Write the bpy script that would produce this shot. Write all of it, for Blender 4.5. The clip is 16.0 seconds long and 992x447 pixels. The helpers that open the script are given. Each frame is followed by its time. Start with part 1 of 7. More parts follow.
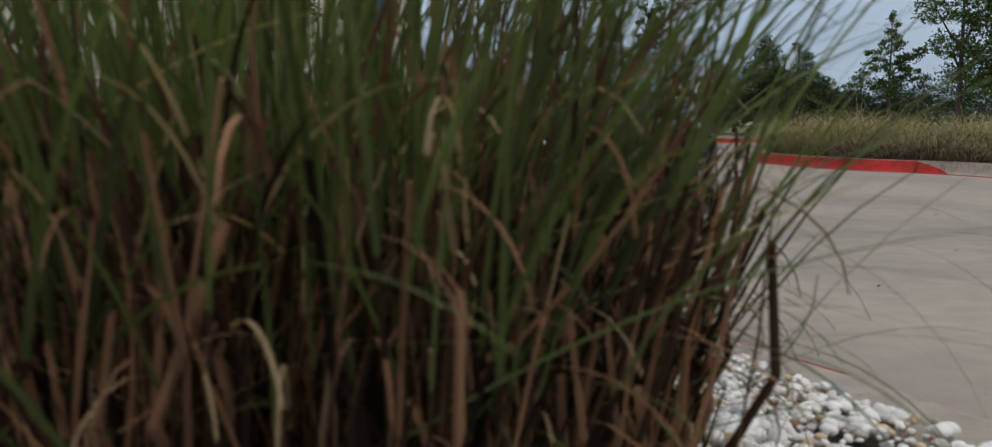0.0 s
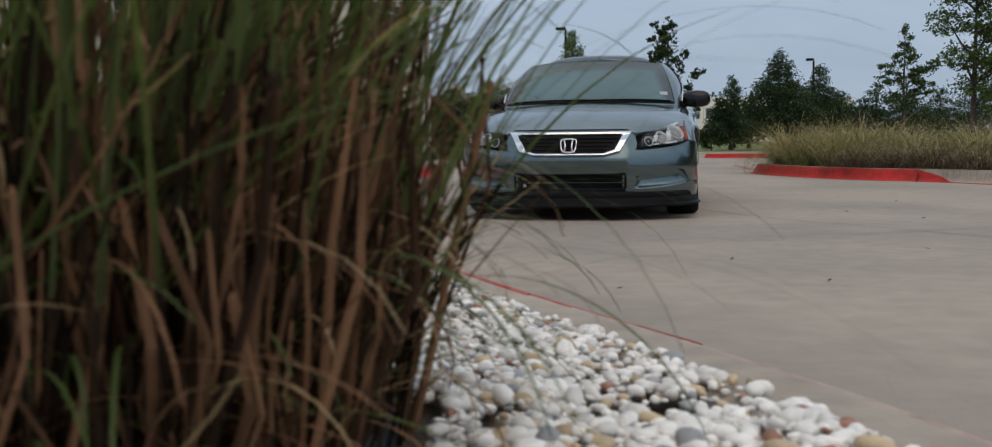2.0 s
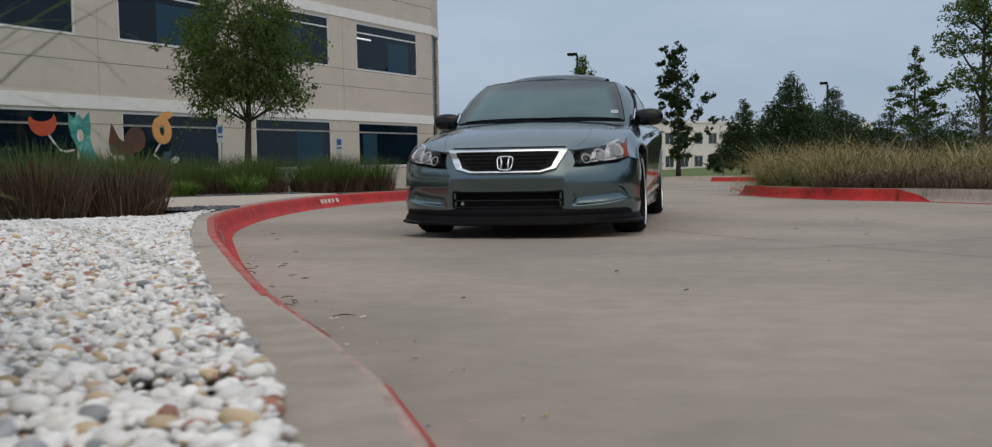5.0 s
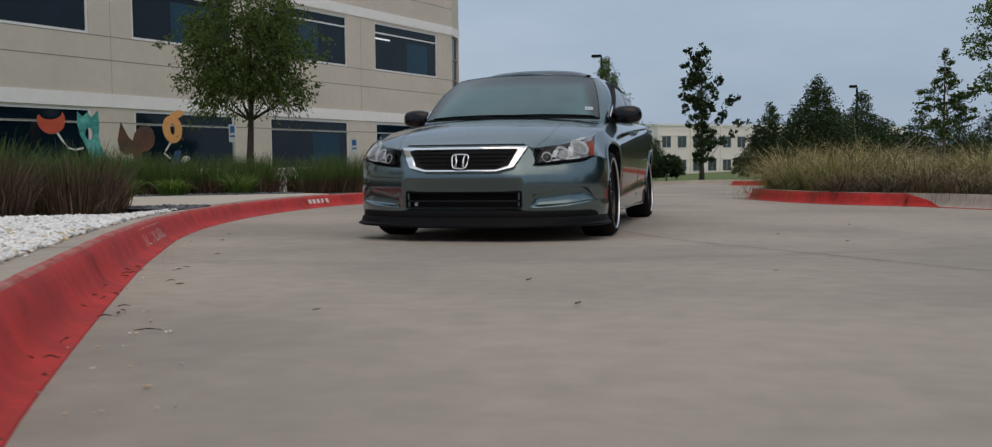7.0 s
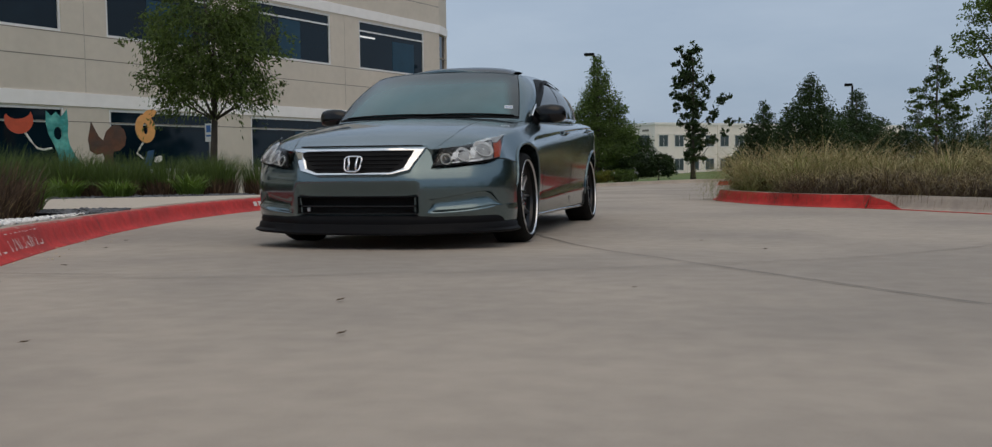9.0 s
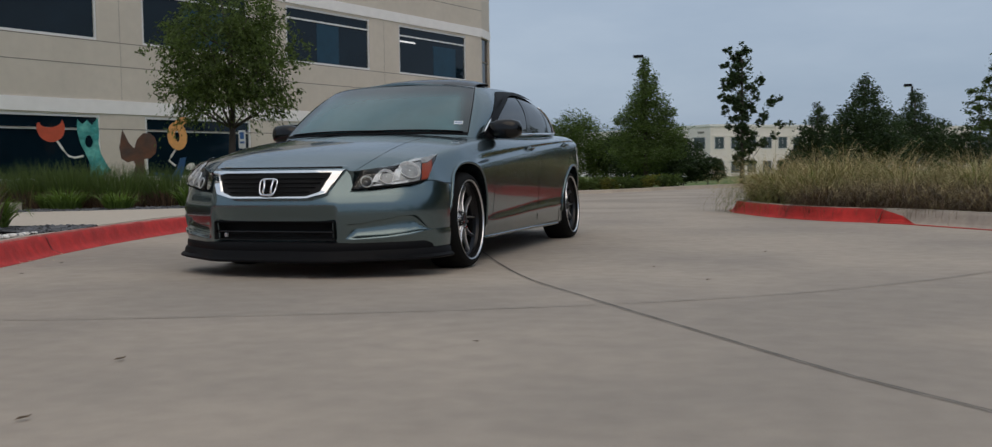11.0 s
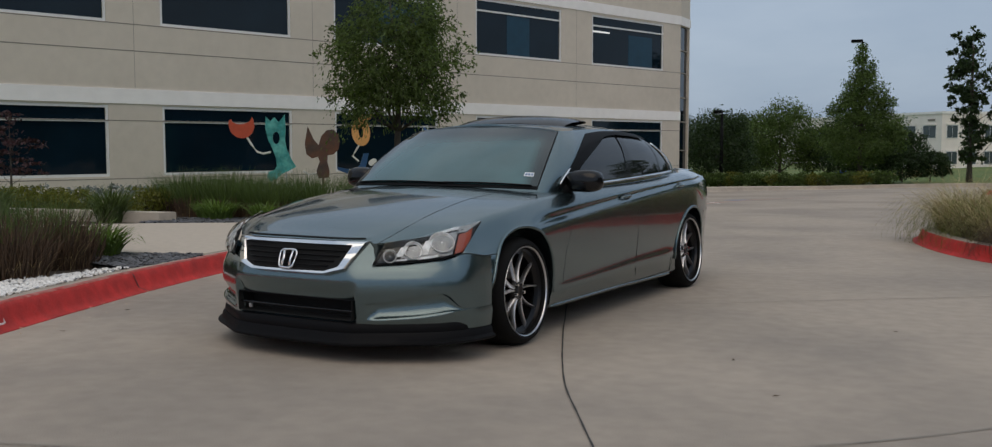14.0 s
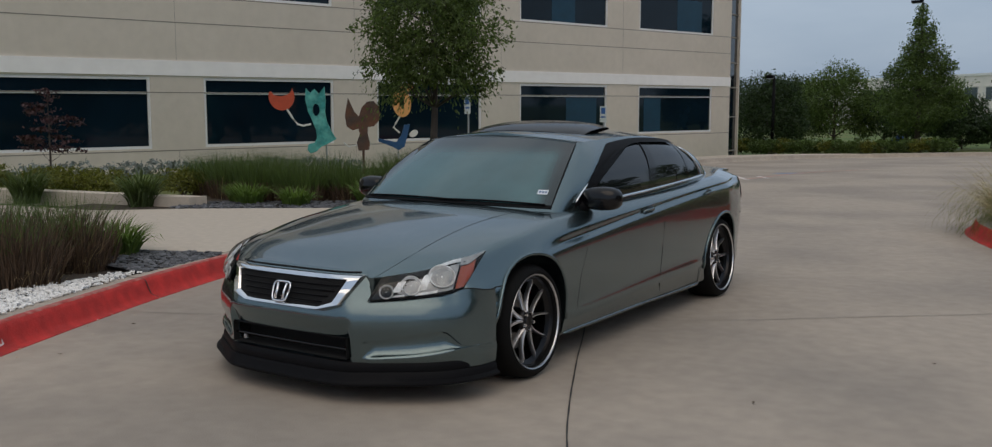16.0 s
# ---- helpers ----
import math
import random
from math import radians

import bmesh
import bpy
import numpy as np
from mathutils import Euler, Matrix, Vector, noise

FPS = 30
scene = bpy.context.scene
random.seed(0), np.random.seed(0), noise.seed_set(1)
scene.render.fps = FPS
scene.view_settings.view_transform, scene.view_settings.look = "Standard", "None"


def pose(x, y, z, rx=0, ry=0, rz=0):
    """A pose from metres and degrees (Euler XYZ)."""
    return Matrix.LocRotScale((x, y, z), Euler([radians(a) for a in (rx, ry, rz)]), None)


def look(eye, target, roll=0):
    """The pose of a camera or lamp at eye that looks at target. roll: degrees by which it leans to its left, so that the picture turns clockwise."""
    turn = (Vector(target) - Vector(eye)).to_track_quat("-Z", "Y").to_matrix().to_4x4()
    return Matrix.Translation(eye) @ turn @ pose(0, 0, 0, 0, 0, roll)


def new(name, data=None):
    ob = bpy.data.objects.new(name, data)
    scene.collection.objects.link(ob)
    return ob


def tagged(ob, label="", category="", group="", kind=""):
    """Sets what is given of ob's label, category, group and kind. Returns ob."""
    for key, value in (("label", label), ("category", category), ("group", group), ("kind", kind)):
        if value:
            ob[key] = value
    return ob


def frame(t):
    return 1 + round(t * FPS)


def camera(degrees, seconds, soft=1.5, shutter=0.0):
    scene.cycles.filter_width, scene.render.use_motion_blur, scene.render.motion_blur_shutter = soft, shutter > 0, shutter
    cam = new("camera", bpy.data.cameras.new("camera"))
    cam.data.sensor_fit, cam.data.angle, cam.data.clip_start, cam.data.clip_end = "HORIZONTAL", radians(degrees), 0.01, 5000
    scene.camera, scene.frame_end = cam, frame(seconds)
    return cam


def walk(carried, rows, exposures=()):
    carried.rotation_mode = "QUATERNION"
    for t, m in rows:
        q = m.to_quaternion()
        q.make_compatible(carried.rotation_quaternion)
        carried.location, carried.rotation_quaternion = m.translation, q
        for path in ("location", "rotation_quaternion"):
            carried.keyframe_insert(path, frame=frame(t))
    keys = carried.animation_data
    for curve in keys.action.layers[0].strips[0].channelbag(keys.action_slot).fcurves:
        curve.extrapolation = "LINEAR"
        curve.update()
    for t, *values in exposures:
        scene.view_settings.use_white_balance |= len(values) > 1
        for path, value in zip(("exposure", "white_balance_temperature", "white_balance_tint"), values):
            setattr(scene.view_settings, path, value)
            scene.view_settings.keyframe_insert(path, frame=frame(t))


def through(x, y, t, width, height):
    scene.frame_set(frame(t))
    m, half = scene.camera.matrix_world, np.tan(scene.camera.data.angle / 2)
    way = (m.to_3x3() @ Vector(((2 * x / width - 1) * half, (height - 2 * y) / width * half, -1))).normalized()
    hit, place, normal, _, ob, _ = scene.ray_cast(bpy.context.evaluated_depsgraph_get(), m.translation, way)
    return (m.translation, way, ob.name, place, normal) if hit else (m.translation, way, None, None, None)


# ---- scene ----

# ---- camera and walk ----
# seconds, x, y, z, heading, tilt, lean (degrees)
PATH = [
    (0.0, 0.562, -7.000, 0.748, 9.90, -6.35, 0.14),
    (0.5, 0.618, -6.967, 0.725, 10.12, -5.74, 0.30),
    (1.0, 0.688, -6.925, 0.703, 10.60, -5.11, -0.91),
    (1.5, 0.760, -6.894, 0.675, 10.93, -5.01, -1.04),
    (2.0, 0.827, -6.880, 0.653, 11.02, -5.14, -0.66),
    (2.5, 0.904, -6.872, 0.633, 11.22, -5.16, -0.67),
    (3.0, 0.984, -6.847, 0.617, 11.31, -5.16, -0.59),
    (3.5, 1.064, -6.844, 0.625, 10.98, -5.51, 0.77),
    (4.0, 1.172, -6.824, 0.600, 11.08, -4.63, -0.47),
    (6.5, 1.689, -6.380, 0.568, 13.57, -3.39, -0.52),
    (7.0, 1.781, -6.212, 0.550, 14.04, -3.44, -0.59),
    (7.5, 1.884, -6.046, 0.547, 14.18, -3.50, -0.59),
    (8.0, 2.012, -5.894, 0.534, 14.19, -3.49, -0.64),
    (8.5, 2.157, -5.777, 0.546, 14.19, -3.50, -0.63),
    (11.0, 2.945, -5.040, 0.672, 17.72, -3.36, -0.78),
    (11.5, 3.109, -4.848, 0.711, 21.07, -3.39, -0.89),
    (12.0, 3.262, -4.638, 0.759, 24.54, -3.36, -0.81),
    (12.5, 3.399, -4.439, 0.830, 27.47, -3.38, -0.56),
    (13.0, 3.455, -4.242, 0.917, 28.89, -3.52, -0.23),
    (13.5, 3.474, -4.086, 1.028, 29.47, -3.94, -0.10),
    (14.0, 3.492, -3.958, 1.134, 29.93, -4.39, -0.03),
    (14.5, 3.489, -3.847, 1.220, 30.53, -4.90, -0.04),
    (15.0, 3.472, -3.756, 1.292, 31.22, -5.46, -0.06),
    (15.5, 3.457, -3.635, 1.373, 31.93, -6.09, -0.02),
    (16.0, 3.511, -3.541, 1.466, 32.84, -6.76, -0.05),
]


def stand(x, y, z, yaw, tilt, lean):
    a, b = radians(yaw), radians(tilt)
    ahead = Vector((-math.sin(a) * math.cos(b), math.cos(a) * math.cos(b), math.sin(b)))
    right = Vector((math.cos(a), math.sin(a), 0))
    up = right.cross(ahead)
    c, s = math.cos(radians(lean)), math.sin(radians(lean))
    r2, u2 = right * c + up * s, up * c - right * s
    m = Matrix((r2, u2, -ahead)).transposed().to_4x4()
    m.translation = (x, y, z)
    return m


cam = camera(52.7, 16.0, soft=1.2, shutter=0.5)
cam.data.dof.use_dof, cam.data.dof.focus_distance, cam.data.dof.aperture_fstop = True, 8.0, 9.0
walk(cam, [(row[0], stand(*row[1:])) for row in PATH], exposures=[(0.0, 0.08), (4.0, 0.07), (7.0, -0.02), (12.0, -0.06), (16.0, -0.11)])

# ---- sky and light: an overcast evening ----
world = bpy.data.worlds.new("overcast_sky")
scene.world = world
world.use_nodes = True
wn, wl = world.node_tree.nodes, world.node_tree.links
wn.clear()
w_out = wn.new("ShaderNodeOutputWorld")
w_bg = wn.new("ShaderNodeBackground")
sky = wn.new("ShaderNodeTexSky")
sky.sky_type, sky.sun_disc = "NISHITA", False
sky.sun_elevation, sky.sun_rotation = radians(54), radians(150)
sky.air_density, sky.dust_density, sky.ozone_density = 1.0, 2.0, 1.5
w_co = wn.new("ShaderNodeTexCoord")
w_map = wn.new("ShaderNodeMapping")
w_map.inputs["Scale"].default_value = (1.0, 1.0, 3.5)
w_noise = wn.new("ShaderNodeTexNoise")
w_noise.inputs["Scale"].default_value = 2.2
w_noise.inputs["Detail"].default_value = 6.0
w_noise.inputs["Roughness"].default_value = 0.55
w_ramp = wn.new("ShaderNodeValToRGB")
w_ramp.color_ramp.elements[0].position, w_ramp.color_ramp.elements[0].color = 0.32, (0.325, 0.415, 0.545, 1)
w_ramp.color_ramp.elements[1].position, w_ramp.color_ramp.elements[1].color = 0.72, (0.48, 0.565, 0.68, 1)
w_scale = wn.new("ShaderNodeMix")
w_scale.data_type, w_scale.blend_type = "RGBA", "MULTIPLY"
w_scale.inputs[0].default_value = 1.0
w_scale.inputs[7].default_value = (0.09, 0.09, 0.09, 1)
w_mix = wn.new("ShaderNodeMix")
w_mix.data_type = "RGBA"
w_mix.inputs[0].default_value = 0.85
wl.new(w_co.outputs["Generated"], w_map.inputs["Vector"])
wl.new(w_map.outputs[0], w_noise.inputs["Vector"])
wl.new(w_noise.outputs[0], w_ramp.inputs[0])
wl.new(sky.outputs[0], w_scale.inputs[6])
wl.new(w_scale.outputs[2], w_mix.inputs[6])
wl.new(w_ramp.outputs[0], w_mix.inputs[7])
# an overcast sky is brightest overhead
w_sep = wn.new("ShaderNodeSeparateXYZ")
w_zen = wn.new("ShaderNodeMapRange")
w_zen.interpolation_type = "SMOOTHSTEP"
w_zen.inputs[1].default_value, w_zen.inputs[2].default_value = 0.25, 1.0
w_zen.inputs[3].default_value, w_zen.inputs[4].default_value = 0.0, 1.0
w_tone = wn.new("ShaderNodeMix")
w_tone.data_type = "RGBA"
w_tone.inputs[6].default_value, w_tone.inputs[7].default_value = (1, 1, 1, 1), (1.78, 1.58, 1.36, 1)
w_lift = wn.new("ShaderNodeMix")
w_lift.data_type, w_lift.blend_type = "RGBA", "MULTIPLY"
w_lift.inputs[0].default_value = 1.0
wl.new(w_co.outputs["Generated"], w_sep.inputs[0])
wl.new(w_sep.outputs["Z"], w_zen.inputs[0])
wl.new(w_mix.outputs[2], w_lift.inputs[6])
wl.new(w_zen.outputs[0], w_tone.inputs[0])
wl.new(w_tone.outputs[2], w_lift.inputs[7])
wl.new(w_lift.outputs[2], w_bg.inputs[0])
w_bg.inputs[1].default_value = 1.0
wl.new(w_bg.outputs[0], w_out.inputs[0])

sun_data = bpy.data.lights.new("sun", "SUN")
sun_data.energy, sun_data.angle, sun_data.color = 0.62, radians(60), (1.0, 0.78, 0.54)
sun = new("sun", sun_data)
sun.matrix_world = look((0, 0, 30), (-11, 19, 0))

# ---- materials ----
def material(name, base, rough=0.6, metal=0.0, vary=0.0, scale=8.0, bump=0.0, bump_scale=60.0, coat=0.0, spec=0.5,
             second=None, second_scale=1.0, island=0.0, objects=0.0, stretch=(1, 1, 1), detail=5.0):
    """A surface with grain (vary, scale), a second tone in large patches and fine relief."""
    m = bpy.data.materials.new(name)
    m.use_nodes = True
    n, l = m.node_tree.nodes, m.node_tree.links
    b = n["Principled BSDF"]
    b.inputs["Roughness"].default_value, b.inputs["Metallic"].default_value = rough, metal
    b.inputs["Coat Weight"].default_value, b.inputs["Specular IOR Level"].default_value = coat, spec
    b.inputs["Coat Roughness"].default_value = 0.03
    b.inputs["Base Color"].default_value = (*base, 1)
    co = n.new("ShaderNodeTexCoord")
    mp = n.new("ShaderNodeMapping")
    mp.inputs["Scale"].default_value = stretch
    l.new(co.outputs["Object"], mp.inputs["Vector"])
    col = None
    if second:
        t = n.new("ShaderNodeTexNoise")
        t.inputs["Scale"].default_value, t.inputs["Detail"].default_value = second_scale, 5.0
        r = n.new("ShaderNodeMapRange")
        r.inputs[1].default_value, r.inputs[2].default_value = 0.4, 0.62
        x = n.new("ShaderNodeMix")
        x.data_type = "RGBA"
        x.inputs[6].default_value, x.inputs[7].default_value = (*base, 1), (*second, 1)
        l.new(mp.outputs[0], t.inputs["Vector"])
        l.new(t.outputs[0], r.inputs[0])
        l.new(r.outputs[0], x.inputs[0])
        col = x.outputs[2]

    def times(factor_socket, low, high):
        nonlocal col
        r = n.new("ShaderNodeMapRange")
        r.inputs[1].default_value, r.inputs[2].default_value = 0.0, 1.0
        r.inputs[3].default_value, r.inputs[4].default_value = low, high
        l.new(factor_socket, r.inputs[0])
        x = n.new("ShaderNodeMix")
        x.data_type, x.blend_type = "RGBA", "MULTIPLY"
        x.inputs[0].default_value = 1.0
        if col:
            l.new(col, x.inputs[6])
        else:
            x.inputs[6].default_value = (*base, 1)
        l.new(r.outputs[0], x.inputs[7])
        col = x.outputs[2]

    if vary:
        t = n.new("ShaderNodeTexNoise")
        t.inputs["Scale"].default_value, t.inputs["Detail"].default_value = scale, detail
        l.new(mp.outputs[0], t.inputs["Vector"])
        times(t.outputs[0], 1 - 2 * vary, 1 + 2 * vary)
    if island:
        g = n.new("ShaderNodeNewGeometry")
        times(g.outputs["Random Per Island"], 1 - island, 1 + island)
    if objects:
        o = n.new("ShaderNodeObjectInfo")
        times(o.outputs["Random"], 1 - objects, 1 + objects)
    if col:
        l.new(col, b.inputs["Base Color"])
    if bump:
        t = n.new("ShaderNodeTexNoise")
        t.inputs["Scale"].default_value, t.inputs["Detail"].default_value = bump_scale, 4.0
        bp = n.new("ShaderNodeBump")
        bp.inputs["Strength"].default_value, bp.inputs["Distance"].default_value = bump, 0.01
        l.new(mp.outputs[0], t.inputs["Vector"])
        l.new(t.outputs[0], bp.inputs["Height"])
        l.new(bp.outputs[0], b.inputs["Normal"])
    return m


M_CONCRETE = material("road_concrete", (0.415, 0.350, 0.285), 0.8, vary=0.10, scale=9, bump=0.35, bump_scale=130,
                      second=(0.315, 0.270, 0.225), second_scale=0.45)
M_JOINT = material("joint_sealant", (0.035, 0.033, 0.03), 0.7, vary=0.2)
M_KERB = material("kerb_concrete", (0.46, 0.395, 0.325), 0.85, vary=0.15, scale=14, bump=0.4, bump_scale=90,
                  second=(0.38, 0.325, 0.27), second_scale=1.3)
M_RED = material("red_kerb_paint", (0.56, 0.038, 0.032), 0.65, vary=0.22, scale=11, spec=0.25, bump=0.4, bump_scale=90,
                 second=(0.42, 0.032, 0.027), second_scale=2.6)
M_WHITE_PAINT = material("white_road_paint", (0.72, 0.66, 0.62), 0.7, vary=0.2, scale=30)
M_PATH = material("path_concrete", (0.52, 0.45, 0.37), 0.85, vary=0.08, scale=12, bump=0.3, bump_scale=120)
M_SOIL = material("soil", (0.06, 0.045, 0.032), 0.95, vary=0.3, scale=20, bump=0.8, bump_scale=40)
M_LAWN = material("lawn", (0.095, 0.15, 0.032), 0.95, vary=0.3, scale=3, bump=0.9, bump_scale=50,
                  second=(0.14, 0.16, 0.045), second_scale=0.2)
M_TILT = material("tilt_wall_concrete", (0.66, 0.59, 0.50), 0.85, vary=0.05, scale=4, bump=0.15, bump_scale=60,
                  second=(0.62, 0.555, 0.47), second_scale=0.5)
M_BAND = material("white_band", (0.92, 0.89, 0.86), 0.8, vary=0.04, scale=3, bump=0.1)
M_FRAME = material("window_frame_aluminium", (0.75, 0.75, 0.74), 0.4, vary=0.04, scale=6)
M_DARK_GLASS = material("tinted_window_glass", (0.004, 0.012, 0.020), 0.04, spec=0.28, vary=0.3, scale=0.6)
M_BLIND = material("blue_tinted_blind", (0.012, 0.05, 0.085), 0.3, spec=0.3, vary=0.15, scale=3)
M_FLASH = material("joint_shadow_gap", (0.26, 0.235, 0.20), 0.9)


def leafy(name, base, through=0.4, island=0.45, rough=0.55, spec=0.3, second=None, second_scale=2.0):
    """Thin leaf or blade: gloss and colour on top, and light coming through from behind."""
    m = material(name, base, rough, island=island, spec=spec, second=second, second_scale=second_scale)
    n, l = m.node_tree.nodes, m.node_tree.links
    b, out = n["Principled BSDF"], n["Material Output"]
    tr = n.new("ShaderNodeBsdfTranslucent")
    mx = n.new("ShaderNodeMixShader")
    gain = n.new("ShaderNodeMix")
    gain.data_type, gain.blend_type = "RGBA", "MULTIPLY"
    gain.inputs[0].default_value = 1.0
    gain.inputs[7].default_value = (1.5, 1.6, 0.9, 1)
    mx.inputs[0].default_value = through
    l.new(b.inputs["Base Color"].links[0].from_socket, gain.inputs[6])
    l.new(gain.outputs[2], tr.inputs["Color"])
    l.new(b.outputs[0], mx.inputs[1])
    l.new(tr.outputs[0], mx.inputs[2])
    l.new(mx.outputs[0], out.inputs["Surface"])
    return m

# ---- helpers for meshes ----
def part(name, bm, material_, parent=None, label="", smooth=False):
    """Links a bmesh as one mesh object, under a thing or a part."""
    me = bpy.data.meshes.new(name)
    bm.to_mesh(me)
    bm.free()
    if material_:
        me.materials.append(material_)
    if smooth:
        me.polygons.foreach_set("use_smooth", [True] * len(me.polygons))
    ob = new(name, me)
    if parent:
        ob.parent = parent
    if label:
        ob["label"] = label
    return ob


def raw(name, verts, faces, material_, parent=None, label="", smooth=False):
    me = bpy.data.meshes.new(name)
    me.from_pydata(verts, [], faces)
    me.update()
    me.materials.append(material_)
    if smooth:
        me.polygons.foreach_set("use_smooth", [True] * len(me.polygons))
    ob = new(name, me)
    if parent:
        ob.parent = parent
    if label:
        ob["label"] = label
    return ob


def empty(name, m, label, category, group="", kind=""):
    ob = new(name)
    ob.empty_display_size = 0.1
    ob.matrix_world = m
    return tagged(ob, label, category, group, kind)


def add_box(bm, x0, x1, y0, y1, z0, z1, bevel=0.0, m=None):
    g = bmesh.ops.create_cube(bm, size=1.0)
    vs = g["verts"]
    bmesh.ops.scale(bm, vec=(x1 - x0, y1 - y0, z1 - z0), verts=vs)
    bmesh.ops.translate(bm, vec=((x0 + x1) / 2, (y0 + y1) / 2, (z0 + z1) / 2), verts=vs)
    if bevel:
        es = list({e for v in vs for e in v.link_edges})
        r = bmesh.ops.bevel(bm, geom=es, offset=bevel, segments=2, affect="EDGES", profile=0.6)
        vs = list({v for f in r["faces"] for v in f.verts} | {v for v in vs if v.is_valid})
    if m is not None:
        bmesh.ops.transform(bm, matrix=m, verts=vs)
    return vs


def box(name, x0, x1, y0, y1, z0, z1, mat, parent=None, bevel=0.0, label="", m=None):
    bm = bmesh.new()
    add_box(bm, x0, x1, y0, y1, z0, z1, bevel, m)
    return part(name, bm, mat, parent, label)


def add_tube(bm, pts, radii, sides=8, caps=True):
    """A tapered tube along a line of points."""
    rings = []
    for i, p in enumerate(pts):
        p = Vector(p)
        d = Vector(pts[min(i + 1, len(pts) - 1)]) - Vector(pts[max(i - 1, 0)])
        d.normalize()
        a = d.orthogonal().normalized() if abs(d.z) < 0.99 else Vector((1, 0, 0))
        a = (a - d * a.dot(d)).normalized()
        b = d.cross(a)
        r = radii[i] if hasattr(radii, "__len__") else radii
        rings.append([bm.verts.new(p + (a * math.cos(k * math.tau / sides) + b * math.sin(k * math.tau / sides)) * r)
                      for k in range(sides)])
    for r0, r1 in zip(rings, rings[1:]):
        best = min(range(sides), key=lambda s: (r0[0].co - r1[s].co).length)
        for k in range(sides):
            bm.faces.new((r0[k], r0[(k + 1) % sides], r1[(k + 1 + best) % sides], r1[(k + best) % sides]))
    if caps:
        bm.faces.new(rings[0][::-1])
        bm.faces.new(rings[-1])
    return rings


def smooth_line(pts, step=0.25):
    """Points of a Catmull-Rom curve through pts, about step apart."""
    out = []
    ps = [np.array(p, float) for p in pts]
    ps = [2 * ps[0] - ps[1]] + ps + [2 * ps[-1] - ps[-2]]
    for a, b, c, d in zip(ps, ps[1:], ps[2:], ps[3:]):
        n = max(1, int(np.linalg.norm(c - b) / step))
        for i in range(n):
            t = i / n
            out.append(0.5 * (2 * b + (c - a) * t + (2 * a - 5 * b + 4 * c - d) * t * t + (3 * b - a - 3 * c + d) * t ** 3))
    out.append(ps[-2])
    return out


def ground_z(x, y):
    """Height of the paved ground: level under the car, rising a little before it and falling gently beyond."""
    if y < 0.9:
        t = 0.9 - max(y, -40.0)
        return 0.027 * max(0.0, min(1.0, (y + 4.6) / 4.0)) + 0.031 * t * t / (t + 0.4)
    if y < 6.0:
        return 0.027 * ((6.0 - y) / 5.1) ** 1.6
    t = max(0.0, min(y, 38.0) - 6.0)
    s = min(1.0, max(0.0, (x + 8) / 9.0))
    return -0.0235 * t * t / (t + 4.0) * (1 - 0.4 * s * s * (3 - 2 * s))


# ---- ground, road, kerbs ----
def sheet(name, xs, ys, lift, mat, label, hole=None):
    verts = [(x, y, ground_z(x, y) + lift) for y in ys for x in xs]
    w = len(xs)
    faces = [(j * w + i, j * w + i + 1, (j + 1) * w + i + 1, (j + 1) * w + i)
             for j in range(len(ys) - 1) for i in range(w - 1)]
    return tagged(raw(name, verts, faces, mat, smooth=True), label, name, kind="structure")


far = [-3000, -400, -100, -60, -40, -30, -25, -20, -15, -12, -10, -8, -6, -4, -3, -2, -1, 0, 1, 2, 3, 4, 6, 8, 10, 15, 20, 25, 30, 40, 60, 100, 400, 3000]
ys_far = [-3000, -400, -100, -60, -40, -20, -12] + list(range(-8, 62, 1)) + [65, 80, 120, 400, 3000]
sheet("ground", far, ys_far, -0.10, M_LAWN, "mown grass ground reaching to the horizon")

# top front edge of the red kerb beside the planting bed
KERB = [(1.6, -60), (1.6, -22), (1.58, -12), (1.52, -8), (1.36, -6.6), (1.16, -5.92), (1.03, -5.66), (0.85, -5.36), (0.62, -5.0),
        (0.26, -4.4), (-0.31, -3.42), (-0.95, -2.3), (-1.5, -1.28), (-2.1, -0.15), (-2.42, 0.5), (-2.74, 1.26), (-3.14, 2.45), (-3.46, 3.75),
        (-3.65, 5.1), (-3.65, 6.4), (-3.45, 7.7), (-3.3, 9.0), (-3.6, 10.6), (-4.6, 12.2), (-5.9, 14.2), (-7.0, 17), (-7.6, 21)]
# kerb of the far edge of the lot
FAR_KERB = [(-7.6, 21), (-8.2, 25), (-8.3, 28), (-7.9, 32), (-7.1, 35.5), (-5.5, 37.4), (-3, 37.5), (-1, 37.55), (3, 37.6), (12, 37.7), (30, 37.8), (70, 38)]
kerb_line = smooth_line(KERB, 0.2)
far_line = smooth_line(FAR_KERB, 0.6)

edge = kerb_line + far_line[1:]
# the lot as strips from the kerb to the far side, cut fine so that it follows the fall
road_bm = bmesh.new()
prev = None
STEPS = 26
ys_done = -1e9
for p in edge:
    if p[1] <= ys_done + 1e-3:
        continue
    ys_done = p[1]
    row = []
    for k in range(STEPS + 1):
        x = p[0] - 0.06 + (70.0 - p[0]) * (k / STEPS) ** 2
        row.append(road_bm.verts.new((x, p[1], ground_z(x, p[1]))))
    if prev:
        for a, b, c, d in zip(prev, prev[1:], row[1:], row):
            road_bm.faces.new((a, b, c, d))
    prev = row
road = tagged(part("road", road_bm, M_CONCRETE, smooth=True), "worn grey-beige concrete car park paving", "road", kind="structure")


